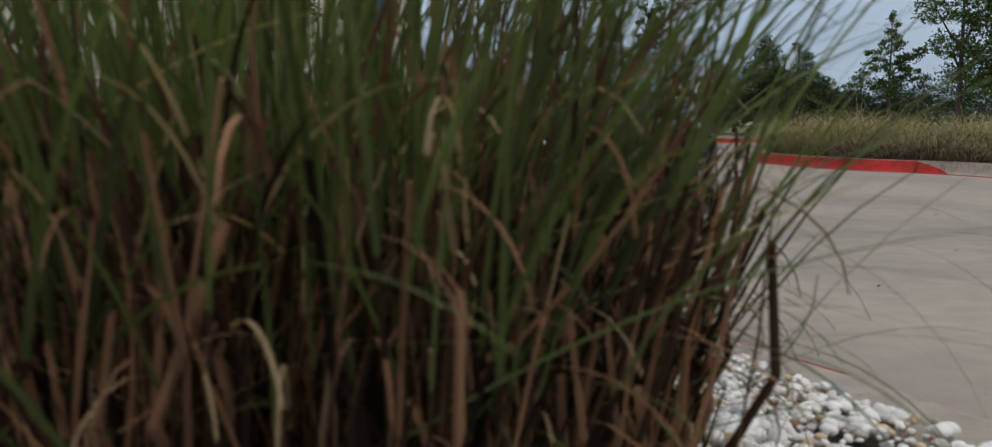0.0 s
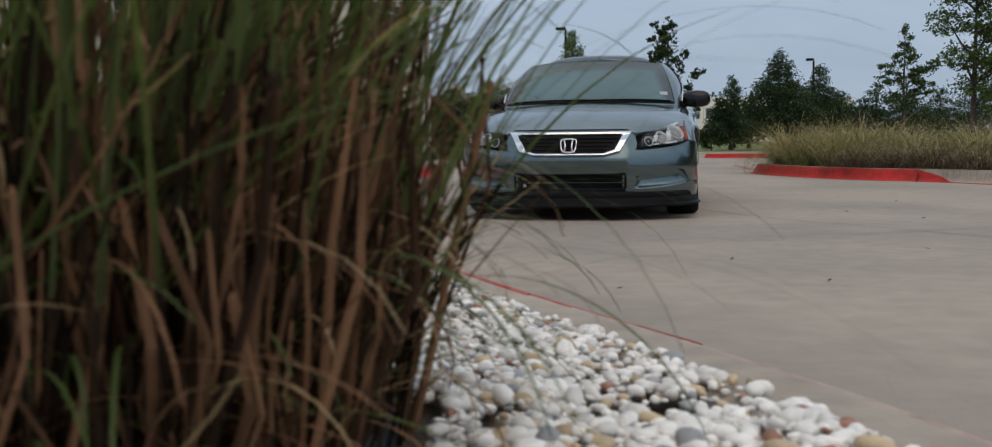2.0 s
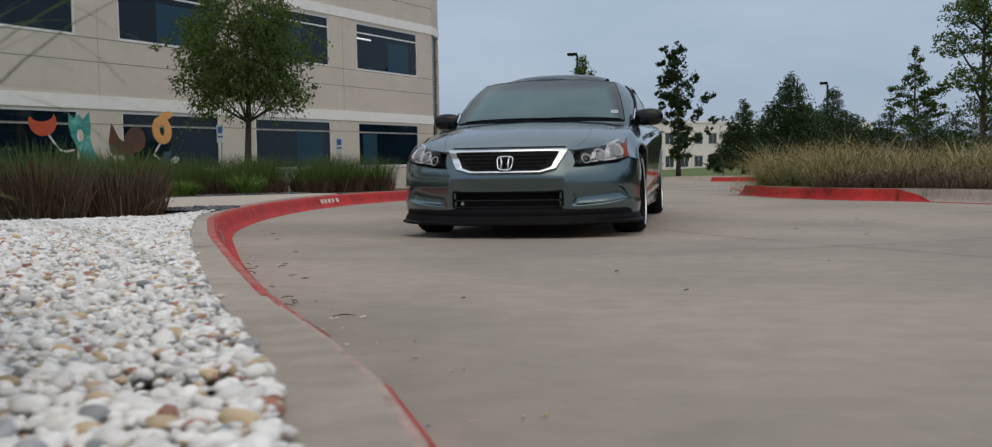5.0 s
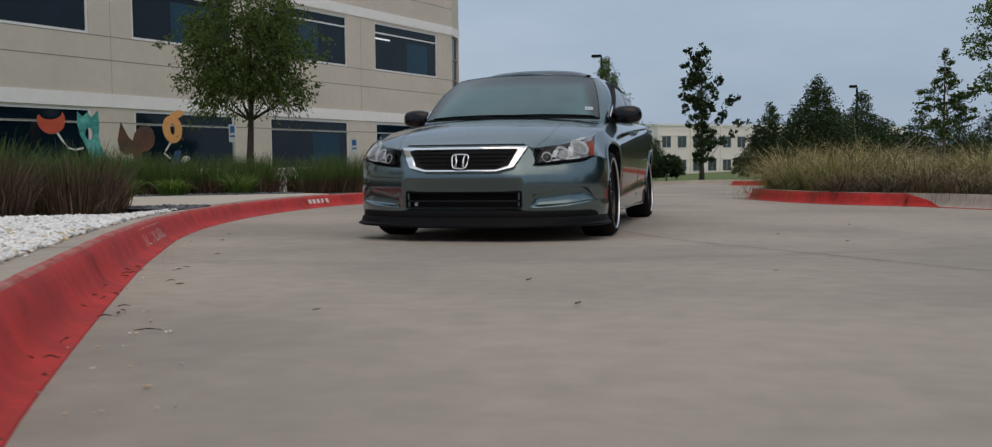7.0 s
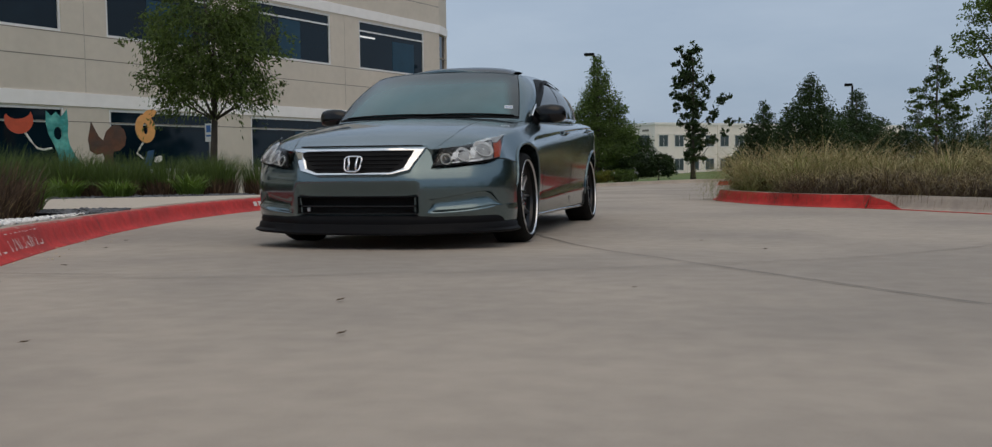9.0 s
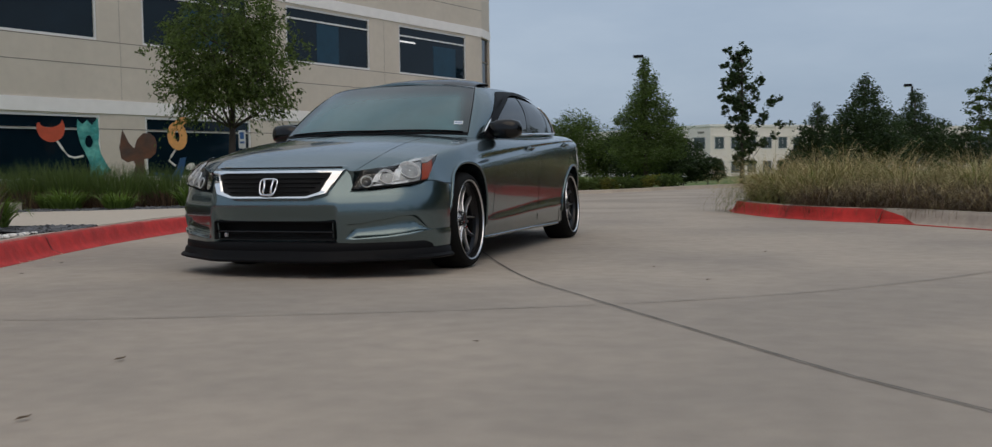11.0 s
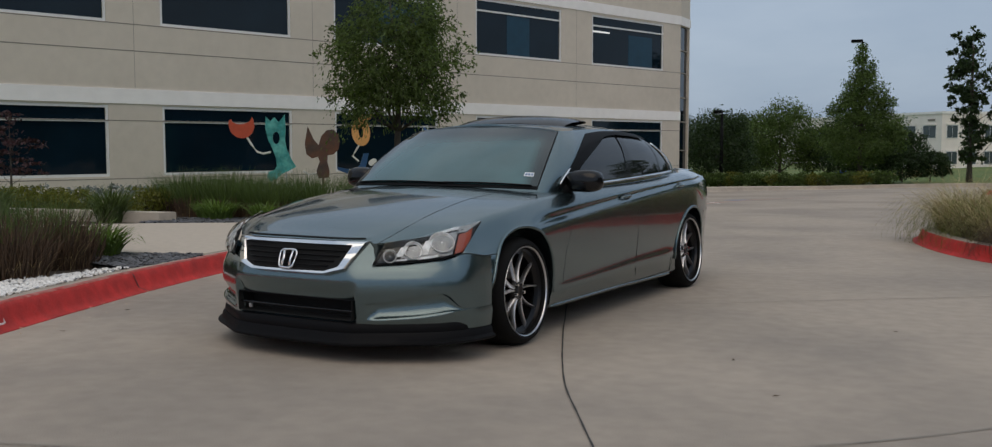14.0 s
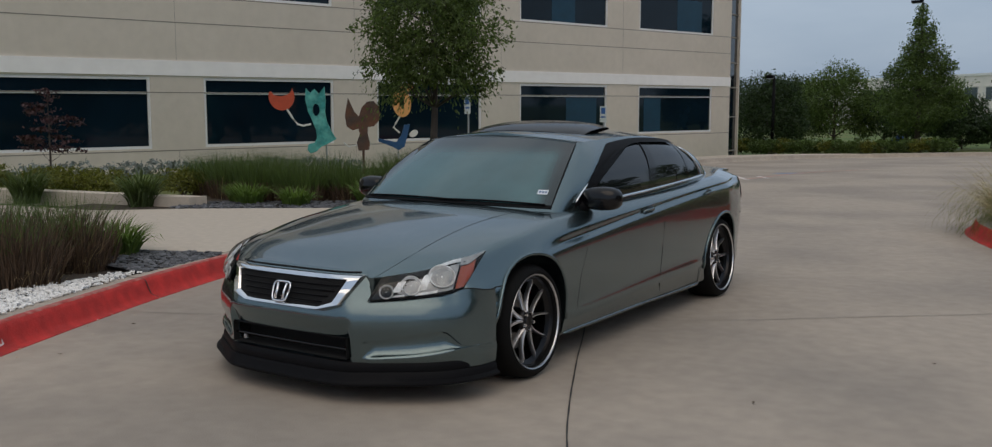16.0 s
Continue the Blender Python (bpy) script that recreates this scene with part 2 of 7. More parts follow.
def kerb_strip(name, line, profile, mat, label, parent=None, start=0, end=None):
    """A kerb swept along a line; profile: (metres to the road side, height) from back to road."""
    pts = line[start:end]
    verts, faces = [], []
    n = len(profile)
    for i, p in enumerate(pts):
        a, b = pts[max(i - 1, 0)], pts[min(i + 1, len(pts) - 1)]
        d = np.array(b) - np.array(a)
        d /= np.linalg.norm(d)
        side = np.array((d[1], -d[0]))
        for o, h in profile:
            q = np.array(p) + side * o
            verts.append((q[0], q[1], ground_z(q[0], q[1]) + h))
    for i in range(len(pts) - 1):
        for k in range(n - 1):
            faces.append((i * n + k, i * n + k + 1, (i + 1) * n + k + 1, (i + 1) * n + k))
    faces.append(tuple(range(n)))
    faces.append(tuple(range((len(pts) - 1) * n, len(pts) * n))[::-1])
    ob = raw(name, verts, faces, mat, parent, label, smooth=True)
    ob.data.set_sharp_from_angle(angle=radians(38))
    return ob


TOP = [(-0.17, -0.05), (-0.17, 0.145), (-0.155, 0.15), (-0.05, 0.15)]
FACE = [(-0.006, 0.1475), (0.008, 0.136), (0.020, 0.115), (0.034, 0.08), (0.052, 0.04), (0.072, 0.016), (0.115, 0.005), (0.125, -0.02)]
TOP = TOP[:-1] + [(-0.02, 0.1505), (-0.005, 0.148)]
WRAP = [(-0.026, 0.1495), (-0.02, 0.1525), (-0.007, 0.1505), (-0.001, 0.143)]
kerb = empty("kerb_1", Matrix(), "concrete kerb with a red painted face", "kerb", kind="structure")
kerb_strip("kerb_top", kerb_line, TOP, M_KERB, "bare grey concrete top", kerb)
kerb_strip("kerb_face", kerb_line, FACE, M_RED, "faded red paint", kerb)
wrap_from = next(i for i, p in enumerate(kerb_line) if p[1] > -4.9)
M_RED_WORN = material("worn_red_paint", (0.46, 0.075, 0.065), 0.75, vary=0.3, scale=16, spec=0.2, second=(0.46, 0.20, 0.17), second_scale=9)
kerb_strip("painted_edge", kerb_line, WRAP, M_RED_WORN, "worn red paint on the edge", kerb, start=wrap_from)
for k in range(3):
    grow = (k + 1) / 4
    kerb_strip("painted_edge", kerb_line, [(-0.001 - 0.025 * grow, 0.1490), (-0.001 - 0.02 * grow, 0.1520), (-0.004, 0.1502), (-0.001, 0.143)], M_RED_WORN, "worn red paint on the edge", kerb, start=wrap_from - 3 + k, end=wrap_from - 1 + k)
for k in range(9):
    wide = 0.026 + 0.003 * (k + 1)
    start = wrap_from + 3 * k
    kerb_strip("painted_edge", kerb_line, [(-wide, 0.1505), (-wide + 0.004, 0.1535), (-0.022, 0.154), (-0.016, 0.1525)], M_RED_WORN, "worn red paint on the edge", kerb, start=start, end=start + 4 if k < 8 else None)
M_WORN = material("worn_pink_paint", (0.48, 0.33, 0.28), 0.8, vary=0.25, scale=20, second=(0.46, 0.40, 0.34), second_scale=6)
worn_from = next(i for i, p in enumerate(kerb_line) if p[1] > -6.1)
kerb_strip("worn_edge", kerb_line, [(-0.018, 0.1500), (-0.014, 0.1512), (-0.008, 0.1500)], M_WORN, "paint worn down to a pale line", kerb, start=worn_from, end=wrap_from + 1)
far_kerb = empty("kerb_2", Matrix(), "pale concrete kerb along the far edge of the lot", "kerb", kind="structure")
kerb_strip("kerb_body", far_line, TOP + FACE[1:], M_KERB, "", far_kerb)

# ---- office building ----
BA, BD = np.array((-15.09, 17.91)), np.array((0.2619, 0.9651))
FACADE = Matrix(((BD[0], -BD[1], 0, BA[0]), (BD[1], BD[0], 0, BA[1]), (0, 0, 1, 0), (0, 0, 0, 1)))
# in the building's own frame: x along the facade, y into the building, z up
building = empty("office_building", FACADE, "beige tilt-wall office building with white bands and dark tinted windows", "building")
S0, S1, TOPZ, DEEP = -27.0, 17.85, 10.0, 30.0
LOW = [(-21.0, -17.0), (-15.5, -11.4), (-9.6, -5.78), (-4.41, -0.61), (0.83, 4.77), (6.41, 10.59), (12.28, 16.68)]
ROWS = [(0.42, 2.14), (4.12, 5.93), (7.7, 9.3)]
wall_bm = bmesh.new()
cuts_x = sorted({S0, S1, *(a for w in LOW for a in w)})
zs = sorted({-1.2, TOPZ, *(a for r in ROWS for a in r)})
grid = {}


def wv(x, z):
    k = (round(x, 3), round(z, 3))
    if k not in grid:
        grid[k] = wall_bm.verts.new((x, 0, z))
    return grid[k]


for x0, x1 in zip(cuts_x, cuts_x[1:]):
    for z0, z1 in zip(zs, zs[1:]):
        if any(abs(a - x0) < 1e-3 for a, b in LOW) and any(abs(a - z0) < 1e-3 for a, b in ROWS):
            for (ax, az), (bx, bz) in (((x0, z0), (x1, z0)), ((x1, z0), (x1, z1)), ((x1, z1), (x0, z1)), ((x0, z1), (x0, z0))):
                p, q = wall_bm.verts.new((ax, 0.14, az)), wall_bm.verts.new((bx, 0.14, bz))
                wall_bm.faces.new((wv(ax, az), wv(bx, bz), q, p))
            continue
        wall_bm.faces.new((wv(x0, z0), wv(x1, z0), wv(x1, z1), wv(x0, z1)))
part("wall", wall_bm, M_TILT, building)
for z0, z1 in ((2.18, 2.54), (6.01, 6.36)):
    box("band", S0, S1 + 0.004, -0.03, 0.05, z0, z1, M_BAND, building, label="white painted concrete band")
box("roof", S0, S1, 0.0, DEEP, TOPZ - 0.3, TOPZ, M_TILT, building)
box("side_wall", S0, S0 + 0.2, 0.01, DEEP, -1.2, TOPZ - 0.3, M_TILT, building)
box("back_wall", S0, S1, DEEP - 0.2, DEEP, -1.2, TOPZ - 0.3, M_TILT, building)
for z in (0.36, 1.77, 3.46, 4.10, 7.1):
    box("panel_joint", S0, S1, -0.003, 0.01, z - 0.012, z + 0.012, M_FLASH, building)
for z0, z1, xs in ((2.55, 6.0, (-21.8, -16.2, -10.5, -5.1, 0.1, 5.6, 11.4)), (-1.2, 0.345, (-21.8, -16.2, -10.5, -5.1, 0.1, 5.6, 11.4))):
    for x in xs:
        box("panel_joint", x - 0.004, x + 0.004, -0.003, 0.01, z0, z1, M_FLASH, building)
for x0, x1 in LOW:
    for r, (z0, z1) in enumerate(ROWS):
        w = new("window")
        w.parent = building
        w.location = (x0, 0.05, z0)
        W, H = x1 - x0, z1 - z0
        fb = bmesh.new()
        for a in ((0, W, 0, 0.065), (0, W, H - 0.065, H), (0, 0.065, 0.065, H - 0.065), (W - 0.065, W, 0.065, H - 0.065), (0.065, W - 0.065, H - 0.41, H - 0.355)):
            add_box(fb, a[0], a[1], -0.03, 0.06, a[2], a[3])
        part("window_frame", fb, M_FRAME, w, "white aluminium")
        box("pane", 0.05, W - 0.05, 0.01, 0.03, 0.05, H - 0.40, M_DARK_GLASS, w)
        box("pane", 0.05, W - 0.05, 0.01, 0.03, H - 0.36, H - 0.05, M_DARK_GLASS, w)
# blinds stand before the opaque panes so that they show from the walk
for x0, x1, z0, z1 in ((7.9, 9.0, 4.17, 5.5), (14.5, 16.0, 4.17, 5.35), (12.65, 13.6, 0.47, 1.7), (8.6, 10.1, 0.47, 1.7), (2.3, 4.0, 4.17, 5.35)):
    box("blind", x0, x1, 0.054, 0.0595, z0, z1, M_BLIND, building, label="bluish blind laid just before the tinted pane")
# the corner turns away in a glazed bay
box("return_wall", S1 - 0.2, S1, 0.01, DEEP, -1.2, TOPZ - 0.3, M_TILT, building)
bay = new("curtain_wall")
bay.parent = building
bay.matrix_local = Matrix.Translation((S1 + 0.002, 0.0, 0.0)) @ Matrix.Rotation(radians(19), 4, "Z")
BAY = 1.35
box("glazing", 0.02, BAY, 0.10, 0.14, -1.2, 5.99, M_DARK_GLASS, bay)
box("bay_wall", 0.0, BAY, 0.0, 0.25, 6.37, TOPZ, M_TILT, bay)
box("bay_band", 0.0, BAY + 0.03, -0.03, 0.25, 6.01, 6.36, M_BAND, bay)
for z in (-0.4, 0.95, 2.12, 3.1, 4.1, 5.0):
    box("transom", 0.05, BAY - 0.1, 0.06, 0.10, z, z + 0.05, M_FLASH, bay)
for x in (0.02,):
    box("mullion", x, x + 0.04, 0.06, 0.099, -1.2, 5.99, M_FLASH, bay)
box("column", BAY - 0.1, BAY, 0.0, 0.22, -1.2, 5.99, M_TILT, bay)
# a lit strip lamp, set before the opaque last upper pane to look inside
M_STRIP = material("lit_tube", (0.8, 0.8, 0.8), 0.5)
M_STRIP.node_tree.nodes["Principled BSDF"].inputs["Emission Color"].default_value = (1.0, 0.98, 0.94, 1)
M_STRIP.node_tree.nodes["Principled BSDF"].inputs["Emission Strength"].default_value = 0.45
box("strip_lamp", 12.36, 13.35, 0.052, 0.0595, 5.31, 5.37, M_STRIP, building, label="lit office ceiling lamp")

# ---- car ----
M_PAINT = material("grey_green_metallic_paint", (0.114, 0.166, 0.181), 0.26, metal=0.95, coat=1.0, vary=0.02, scale=300)
M_PAINT.node_tree.nodes["Principled BSDF"].inputs["Coat IOR"].default_value = 1.55
M_PAINT.node_tree.nodes["Principled BSDF"].inputs["Coat Roughness"].default_value = 0.06
M_PAINT.node_tree.nodes["Principled BSDF"].inputs["Specular Tint"].default_value = (0.8, 0.82, 0.83, 1)
M_BLACK_PLASTIC = material("black_plastic", (0.006, 0.006, 0.007), 0.55, spec=0.10, vary=0.1, scale=20, bump=0.1, bump_scale=200)
M_BLACK_GLOSS = material("black_gloss_plastic", (0.006, 0.006, 0.007), 0.14, spec=0.4, vary=0.1, scale=15)
M_MATT_BLACK = material("unlit_opening", (0.004, 0.004, 0.004), 0.9)
M_CHROME = material("chrome", (0.82, 0.83, 0.85), 0.08, metal=1.0)
M_RIM = material("machined_alloy", (0.74, 0.74, 0.76), 0.32, metal=1.0, vary=0.05, scale=30)
M_RIM_DARK = material("gunmetal_alloy", (0.035, 0.035, 0.037), 0.3, metal=1.0, vary=0.05, scale=30)
M_TYRE = material("tyre_rubber", (0.007, 0.007, 0.007), 0.75, spec=0.15, vary=0.15, scale=25, bump=0.2, bump_scale=150)
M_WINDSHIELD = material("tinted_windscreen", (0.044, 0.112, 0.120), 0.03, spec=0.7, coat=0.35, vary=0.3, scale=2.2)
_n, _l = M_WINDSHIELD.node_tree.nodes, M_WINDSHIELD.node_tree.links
# base colour darkens sideways as printed border, and upwards to imitate a weaker sky reflection
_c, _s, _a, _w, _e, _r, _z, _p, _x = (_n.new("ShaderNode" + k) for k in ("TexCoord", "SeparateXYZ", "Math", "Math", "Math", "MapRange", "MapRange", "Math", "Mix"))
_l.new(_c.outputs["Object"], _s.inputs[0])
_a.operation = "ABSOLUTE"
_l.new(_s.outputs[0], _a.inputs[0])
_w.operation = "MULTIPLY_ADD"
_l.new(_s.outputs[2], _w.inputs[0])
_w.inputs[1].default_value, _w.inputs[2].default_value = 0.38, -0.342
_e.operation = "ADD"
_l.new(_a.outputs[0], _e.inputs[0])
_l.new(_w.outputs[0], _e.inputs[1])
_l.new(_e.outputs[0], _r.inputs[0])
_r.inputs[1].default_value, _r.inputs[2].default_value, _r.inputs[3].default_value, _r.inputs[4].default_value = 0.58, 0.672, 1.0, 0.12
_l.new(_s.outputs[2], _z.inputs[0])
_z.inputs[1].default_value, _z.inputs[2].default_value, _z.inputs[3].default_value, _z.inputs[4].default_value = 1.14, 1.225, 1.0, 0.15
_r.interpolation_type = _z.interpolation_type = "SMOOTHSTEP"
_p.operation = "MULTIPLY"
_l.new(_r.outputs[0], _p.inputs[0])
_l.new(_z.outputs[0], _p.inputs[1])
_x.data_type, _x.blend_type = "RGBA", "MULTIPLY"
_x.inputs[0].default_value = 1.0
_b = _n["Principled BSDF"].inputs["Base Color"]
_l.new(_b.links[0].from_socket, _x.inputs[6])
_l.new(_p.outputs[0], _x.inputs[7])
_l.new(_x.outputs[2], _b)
M_SIDE_GLASS = material("dark_tinted_side_glass", (0.010, 0.012, 0.013), 0.03, spec=0.55, vary=0.2, scale=2)
M_HOUSING = material("satin_lamp_housing", (0.36, 0.365, 0.37), 0.38, metal=0.45, vary=0.35, scale=22, bump=0.6, bump_scale=30)
M_BOWL = material("satin_reflector", (0.82, 0.83, 0.84), 0.38, metal=0.35, vary=0.3, scale=34, bump=0.9, bump_scale=40)
M_AMBER = material("amber_lens", (0.36, 0.055, 0.016), 0.15, coat=0.6, vary=0.2, scale=40)
M_RED_LENS = material("red_lamp_lens", (0.35, 0.02, 0.02), 0.12, coat=0.6)
M_STICKER = material("white_sticker", (0.72, 0.76, 0.8), 0.5)
M_BLUE_BAR = material("blue_print", (0.10, 0.17, 0.32), 0.5)
M_BRAKE = material("brake_disc_steel", (0.30, 0.29, 0.28), 0.35, metal=1.0, vary=0.1, scale=40)
M_LENS = bpy.data.materials.new("clear_lamp_lens")
M_LENS.use_nodes = True
_n, _l = M_LENS.node_tree.nodes, M_LENS.node_tree.links
_n.clear()
_o, _g, _t, _m, _f = (_n.new("ShaderNode" + k) for k in ("OutputMaterial", "BsdfGlossy", "BsdfTransparent", "MixShader", "Fresnel"))
_g.inputs["Roughness"].default_value = 0.04
_t.inputs["Color"].default_value = (0.93, 0.95, 0.96, 1)
_f.inputs["IOR"].default_value = 1.36
_l.new(_f.outputs[0], _m.inputs[0])
_l.new(_t.outputs[0], _m.inputs[1])
_l.new(_g.outputs[0], _m.inputs[2])
_l.new(_m.outputs[0], _o.inputs[0])


def curve(table):
    """A smooth function through (at, value) pairs."""
    xs = [a for a, _ in table]
    vs = [b for _, b in table]
    slope = [(vs[1] - vs[0]) / (xs[1] - xs[0])]
    for i in range(1, len(xs) - 1):
        d0, d1 = (vs[i] - vs[i - 1]) / (xs[i] - xs[i - 1]), (vs[i + 1] - vs[i]) / (xs[i + 1] - xs[i])
        slope.append(0.0 if d0 * d1 <= 0 else 2 * d0 * d1 / (d0 + d1))
    slope.append((vs[-1] - vs[-2]) / (xs[-1] - xs[-2]))

    def f(x):
        if x <= xs[0]:
            return vs[0]
        if x >= xs[-1]:
            return vs[-1]
        i = next(k for k in range(len(xs) - 1) if x <= xs[k + 1])
        h = xs[i + 1] - xs[i]
        t = (x - xs[i]) / h
        return (vs[i] * (1 + 2 * t) * (1 - t) ** 2 + slope[i] * h * t * (1 - t) ** 2
                + vs[i + 1] * t * t * (3 - 2 * t) + slope[i + 1] * h * t * t * (t - 1))
    return f


# y runs from the nose to the tail, x to the car's left, z up
half_width = curve([(-0.05, 0.36), (0.0, 0.42), (0.047, 0.485), (0.14, 0.615), (0.235, 0.725), (0.333, 0.825), (0.4, 0.858), (0.5, 0.872),
                    (0.75, 0.88), (1.4, 0.872), (2.4, 0.87), (3.4, 0.87), (3.8, 0.866), (4.1, 0.838), (4.3, 0.800), (4.45, 0.755), (4.60, 0.695), (4.70, 0.63), (4.76, 0.55)])
shoulder = curve([(-0.05, 0.47), (0.0, 0.58), (0.047, 0.63), (0.085, 0.645), (0.14, 0.652), (0.235, 0.668), (0.333, 0.688), (0.45, 0.714), (0.592, 0.742),
                  (0.8, 0.778), (1.0, 0.803), (1.2, 0.827), (1.4, 0.846), (1.8, 0.864), (2.6, 0.882), (3.4, 0.903), (3.8, 0.917), (4.2, 0.922),
                  (4.45, 0.918), (4.60, 0.90), (4.69, 0.86), (4.76, 0.75)])
crown = curve([(-0.05, 0.475), (0.0, 0.60), (0.047, 0.662), (0.085, 0.678), (0.14, 0.697), (0.235, 0.735), (0.333, 0.765), (0.45, 0.792), (0.592, 0.818),
               (0.8, 0.85), (1.0, 0.873), (1.2, 0.888), (1.4, 0.897), (1.8, 0.90), (3.4, 0.925), (3.8, 0.94), (4.2, 0.955),
               (4.45, 0.956), (4.60, 0.94), (4.69, 0.90), (4.76, 0.78)])
floor_line = curve([(-0.05, 0.225), (0.3, 0.215), (0.6, 0.19), (1.3, 0.178), (2.4, 0.17), (3.4, 0.155), (4.0, 0.18), (4.6, 0.22), (4.88, 0.27)])
crease = curve([(-0.05, 0.50), (0.6, 0.57), (0.9, 0.645), (1.08, 0.683), (1.7, 0.733), (2.13, 0.765), (2.7, 0.803), (3.2, 0.832), (3.7, 0.855), (4.45, 0.868), (4.88, 0.84)])
crease_depth = curve([(1.0, 0.0), (1.3, 0.020), (4.0, 0.022), (4.45, 0.0)])


def ease(x, x0, x1):
    f = min(1.0, max(0.0, (x - x0) / (x1 - x0)))
    return f * f * (3 - 2 * f)


def section(y):
    """Half outline of the body at y: (x, z) from the floor's middle up over the side to the crown."""
    w, zb, zs, zc, d = half_width(y), floor_line(y), shoulder(y), crown(y), crease_depth(y)
    zk = min(crease(y), zs - 0.045)
    # behind the bumper cover the shell stands back
    k = w * (1 - 0.13 * ease(y, 0.56, 0.49))
    q = w * (1 - 0.13 * ease(y, 0.43, 0.33))
    lower = min(1.0, max(0.0, (y - 1.2) / 0.3)) * min(1.0, max(0.0, (3.5 - y) / 0.3)) * 0.016
    zr = zb + 0.105 + 0.055 * ease(y, 1.2, 3.5)
    zm = zr + 0.03
    f = ease(y, 3.75, 4.3) + 0.75 * ease(y, 0.95, 0.55)
    keys = [(0, zb), (0.75 * k, zb), (0.940 * k, zb + 0.004), (0.958 * k, zb + 0.03), (0.962 * k, zr - 0.03), (0.966 * k + lower, zr), (0.966 * k + 0.2 * lower, zm),
            (0.991 * k, zm + 0.5 * (zk - zm)), ((1.0 - 0.025 * f) * k, zk - 0.06), ((0.999 - 0.04 * f) * q, zk - 0.022), ((0.996 - 0.045 * f) * q, zk - 0.008), ((0.990 - 0.048 * f) * q - d, zk + 0.002), ((0.987 - 0.052 * f) * q - d, zk + 0.014),
            ((0.950 - 0.055 * f) * q + 0.5 * d, zk + 0.45 * (zs - zk)), ((0.90 - 0.055 * f) * 0.5 * (w + q), zs - 0.010), ((0.865 - 0.06 * f) * w, zs), ((0.80 - 0.04 * f) * w, zs + 0.22 * (zc - zs)), (0.62 * w, zs + 0.60 * (zc - zs)), (0.36 * w, zs + 0.88 * (zc - zs)), (0, zc)]
    # the door skins above and below the crease are evenly bowed
    def bow(a, b, c, d):
        return [tuple(0.5 * (2 * b[j] + (c[j] - a[j]) * t + (2 * a[j] - 5 * b[j] + 4 * c[j] - d[j]) * t * t + (3 * b[j] - a[j] - 3 * c[j] + d[j]) * t ** 3) for j in (0, 1)) for t in (0.25, 0.5, 0.75)]
    first = (2 * keys[6][0] - keys[7][0] - 0.004 * k, 2 * keys[6][1] - keys[7][1])
    last = (2 * keys[8][0] - keys[7][0] - 0.004 * k, 2 * keys[8][1] - keys[7][1])
    over = (2 * keys[12][0] - keys[13][0] + 0.01 * k, 2 * keys[12][1] - keys[13][1])
    return (keys[:7] + bow(first, keys[6], keys[7], keys[8]) + keys[7:8] + bow(keys[6], keys[7], keys[8], last) + keys[8:13]
            + bow(over, keys[12], keys[13], keys[14]) + keys[13:14] + bow(keys[12], keys[13], keys[14], keys[15]) + keys[14:])


def side_x(y, z):
    """How far out the side of the body is at y and height z."""
    s = section(y)[2:28]
    for (x0, z0), (x1, z1) in zip(s, s[1:]):
        if z0 <= z <= z1:
            return x0 + (x1 - x0) * (z - z0) / max(z1 - z0, 1e-6)
    return s[0][0] if z < s[0][1] else s[-1][0]


def top_z(x, y):
    """Height of the bonnet and wings at x, y."""
    top = sorted(section(y)[26:])
    return float(np.interp(abs(x), [q[0] for q in top], [q[1] for q in top]))


car = empty("car", Matrix.Translation((0.008, 0, 0)), "lowered grey-green metallic four-door saloon parked on concrete", "car")


def evaluated_cut(ob, cutters):
    """Cuts the shapes of the cutters out of a mesh object for good, and removes them."""
    for c in cutters:
        md = ob.modifiers.new("cut", "BOOLEAN")
        md.operation, md.object, md.solver = "DIFFERENCE", c, "EXACT"
    bpy.context.view_layer.update()
    done = bpy.data.meshes.new_from_object(ob.evaluated_get(bpy.context.evaluated_depsgraph_get()))
    ob.modifiers.clear()
    old = ob.data
    ob.data = done
    bpy.data.meshes.remove(old)
    for c in cutters:
        me = c.data
        bpy.data.objects.remove(c)
        bpy.data.meshes.remove(me)


def shade(ob, degrees=32):
    ob.data.polygons.foreach_set("use_smooth", [True] * len(ob.data.polygons))
    ob.data.set_sharp_from_angle(angle=radians(degrees))
    return ob


ys_body = [0.09, 0.11, 0.14, 0.18, 0.235, 0.28, 0.333, 0.365, 0.4, 0.45, 0.5, 0.55, 0.6]
ys_body += [0.6 + 0.05 * i for i in range(1, 79)] + [4.55, 4.6] + [4.63, 4.66, 4.69, 4.72, 4.745, 4.76]
bm = bmesh.new()
rows = []
for y in ys_body:
    s = section(y)
    ring = [bm.verts.new((x, y, z)) for x, z in s] + [bm.verts.new((-x, y, z)) for x, z in s[-2:0:-1]]
    rows.append(ring)
for a, b in zip(rows, rows[1:]):
    for k in range(len(a)):
        bm.faces.new((a[k], b[k], b[(k + 1) % len(a)], a[(k + 1) % len(a)]))
bm.faces.new(rows[0])
bm.faces.new(rows[-1][::-1])
bmesh.ops.recalc_face_normals(bm, faces=bm.faces)
body = part("body", bm, M_PAINT, car, "metallic grey-green paint")
cutters = []
ARCH = {0.93: (0.918, 0.318, 0.366), 3.76: (3.755, 0.305, 0.345)}
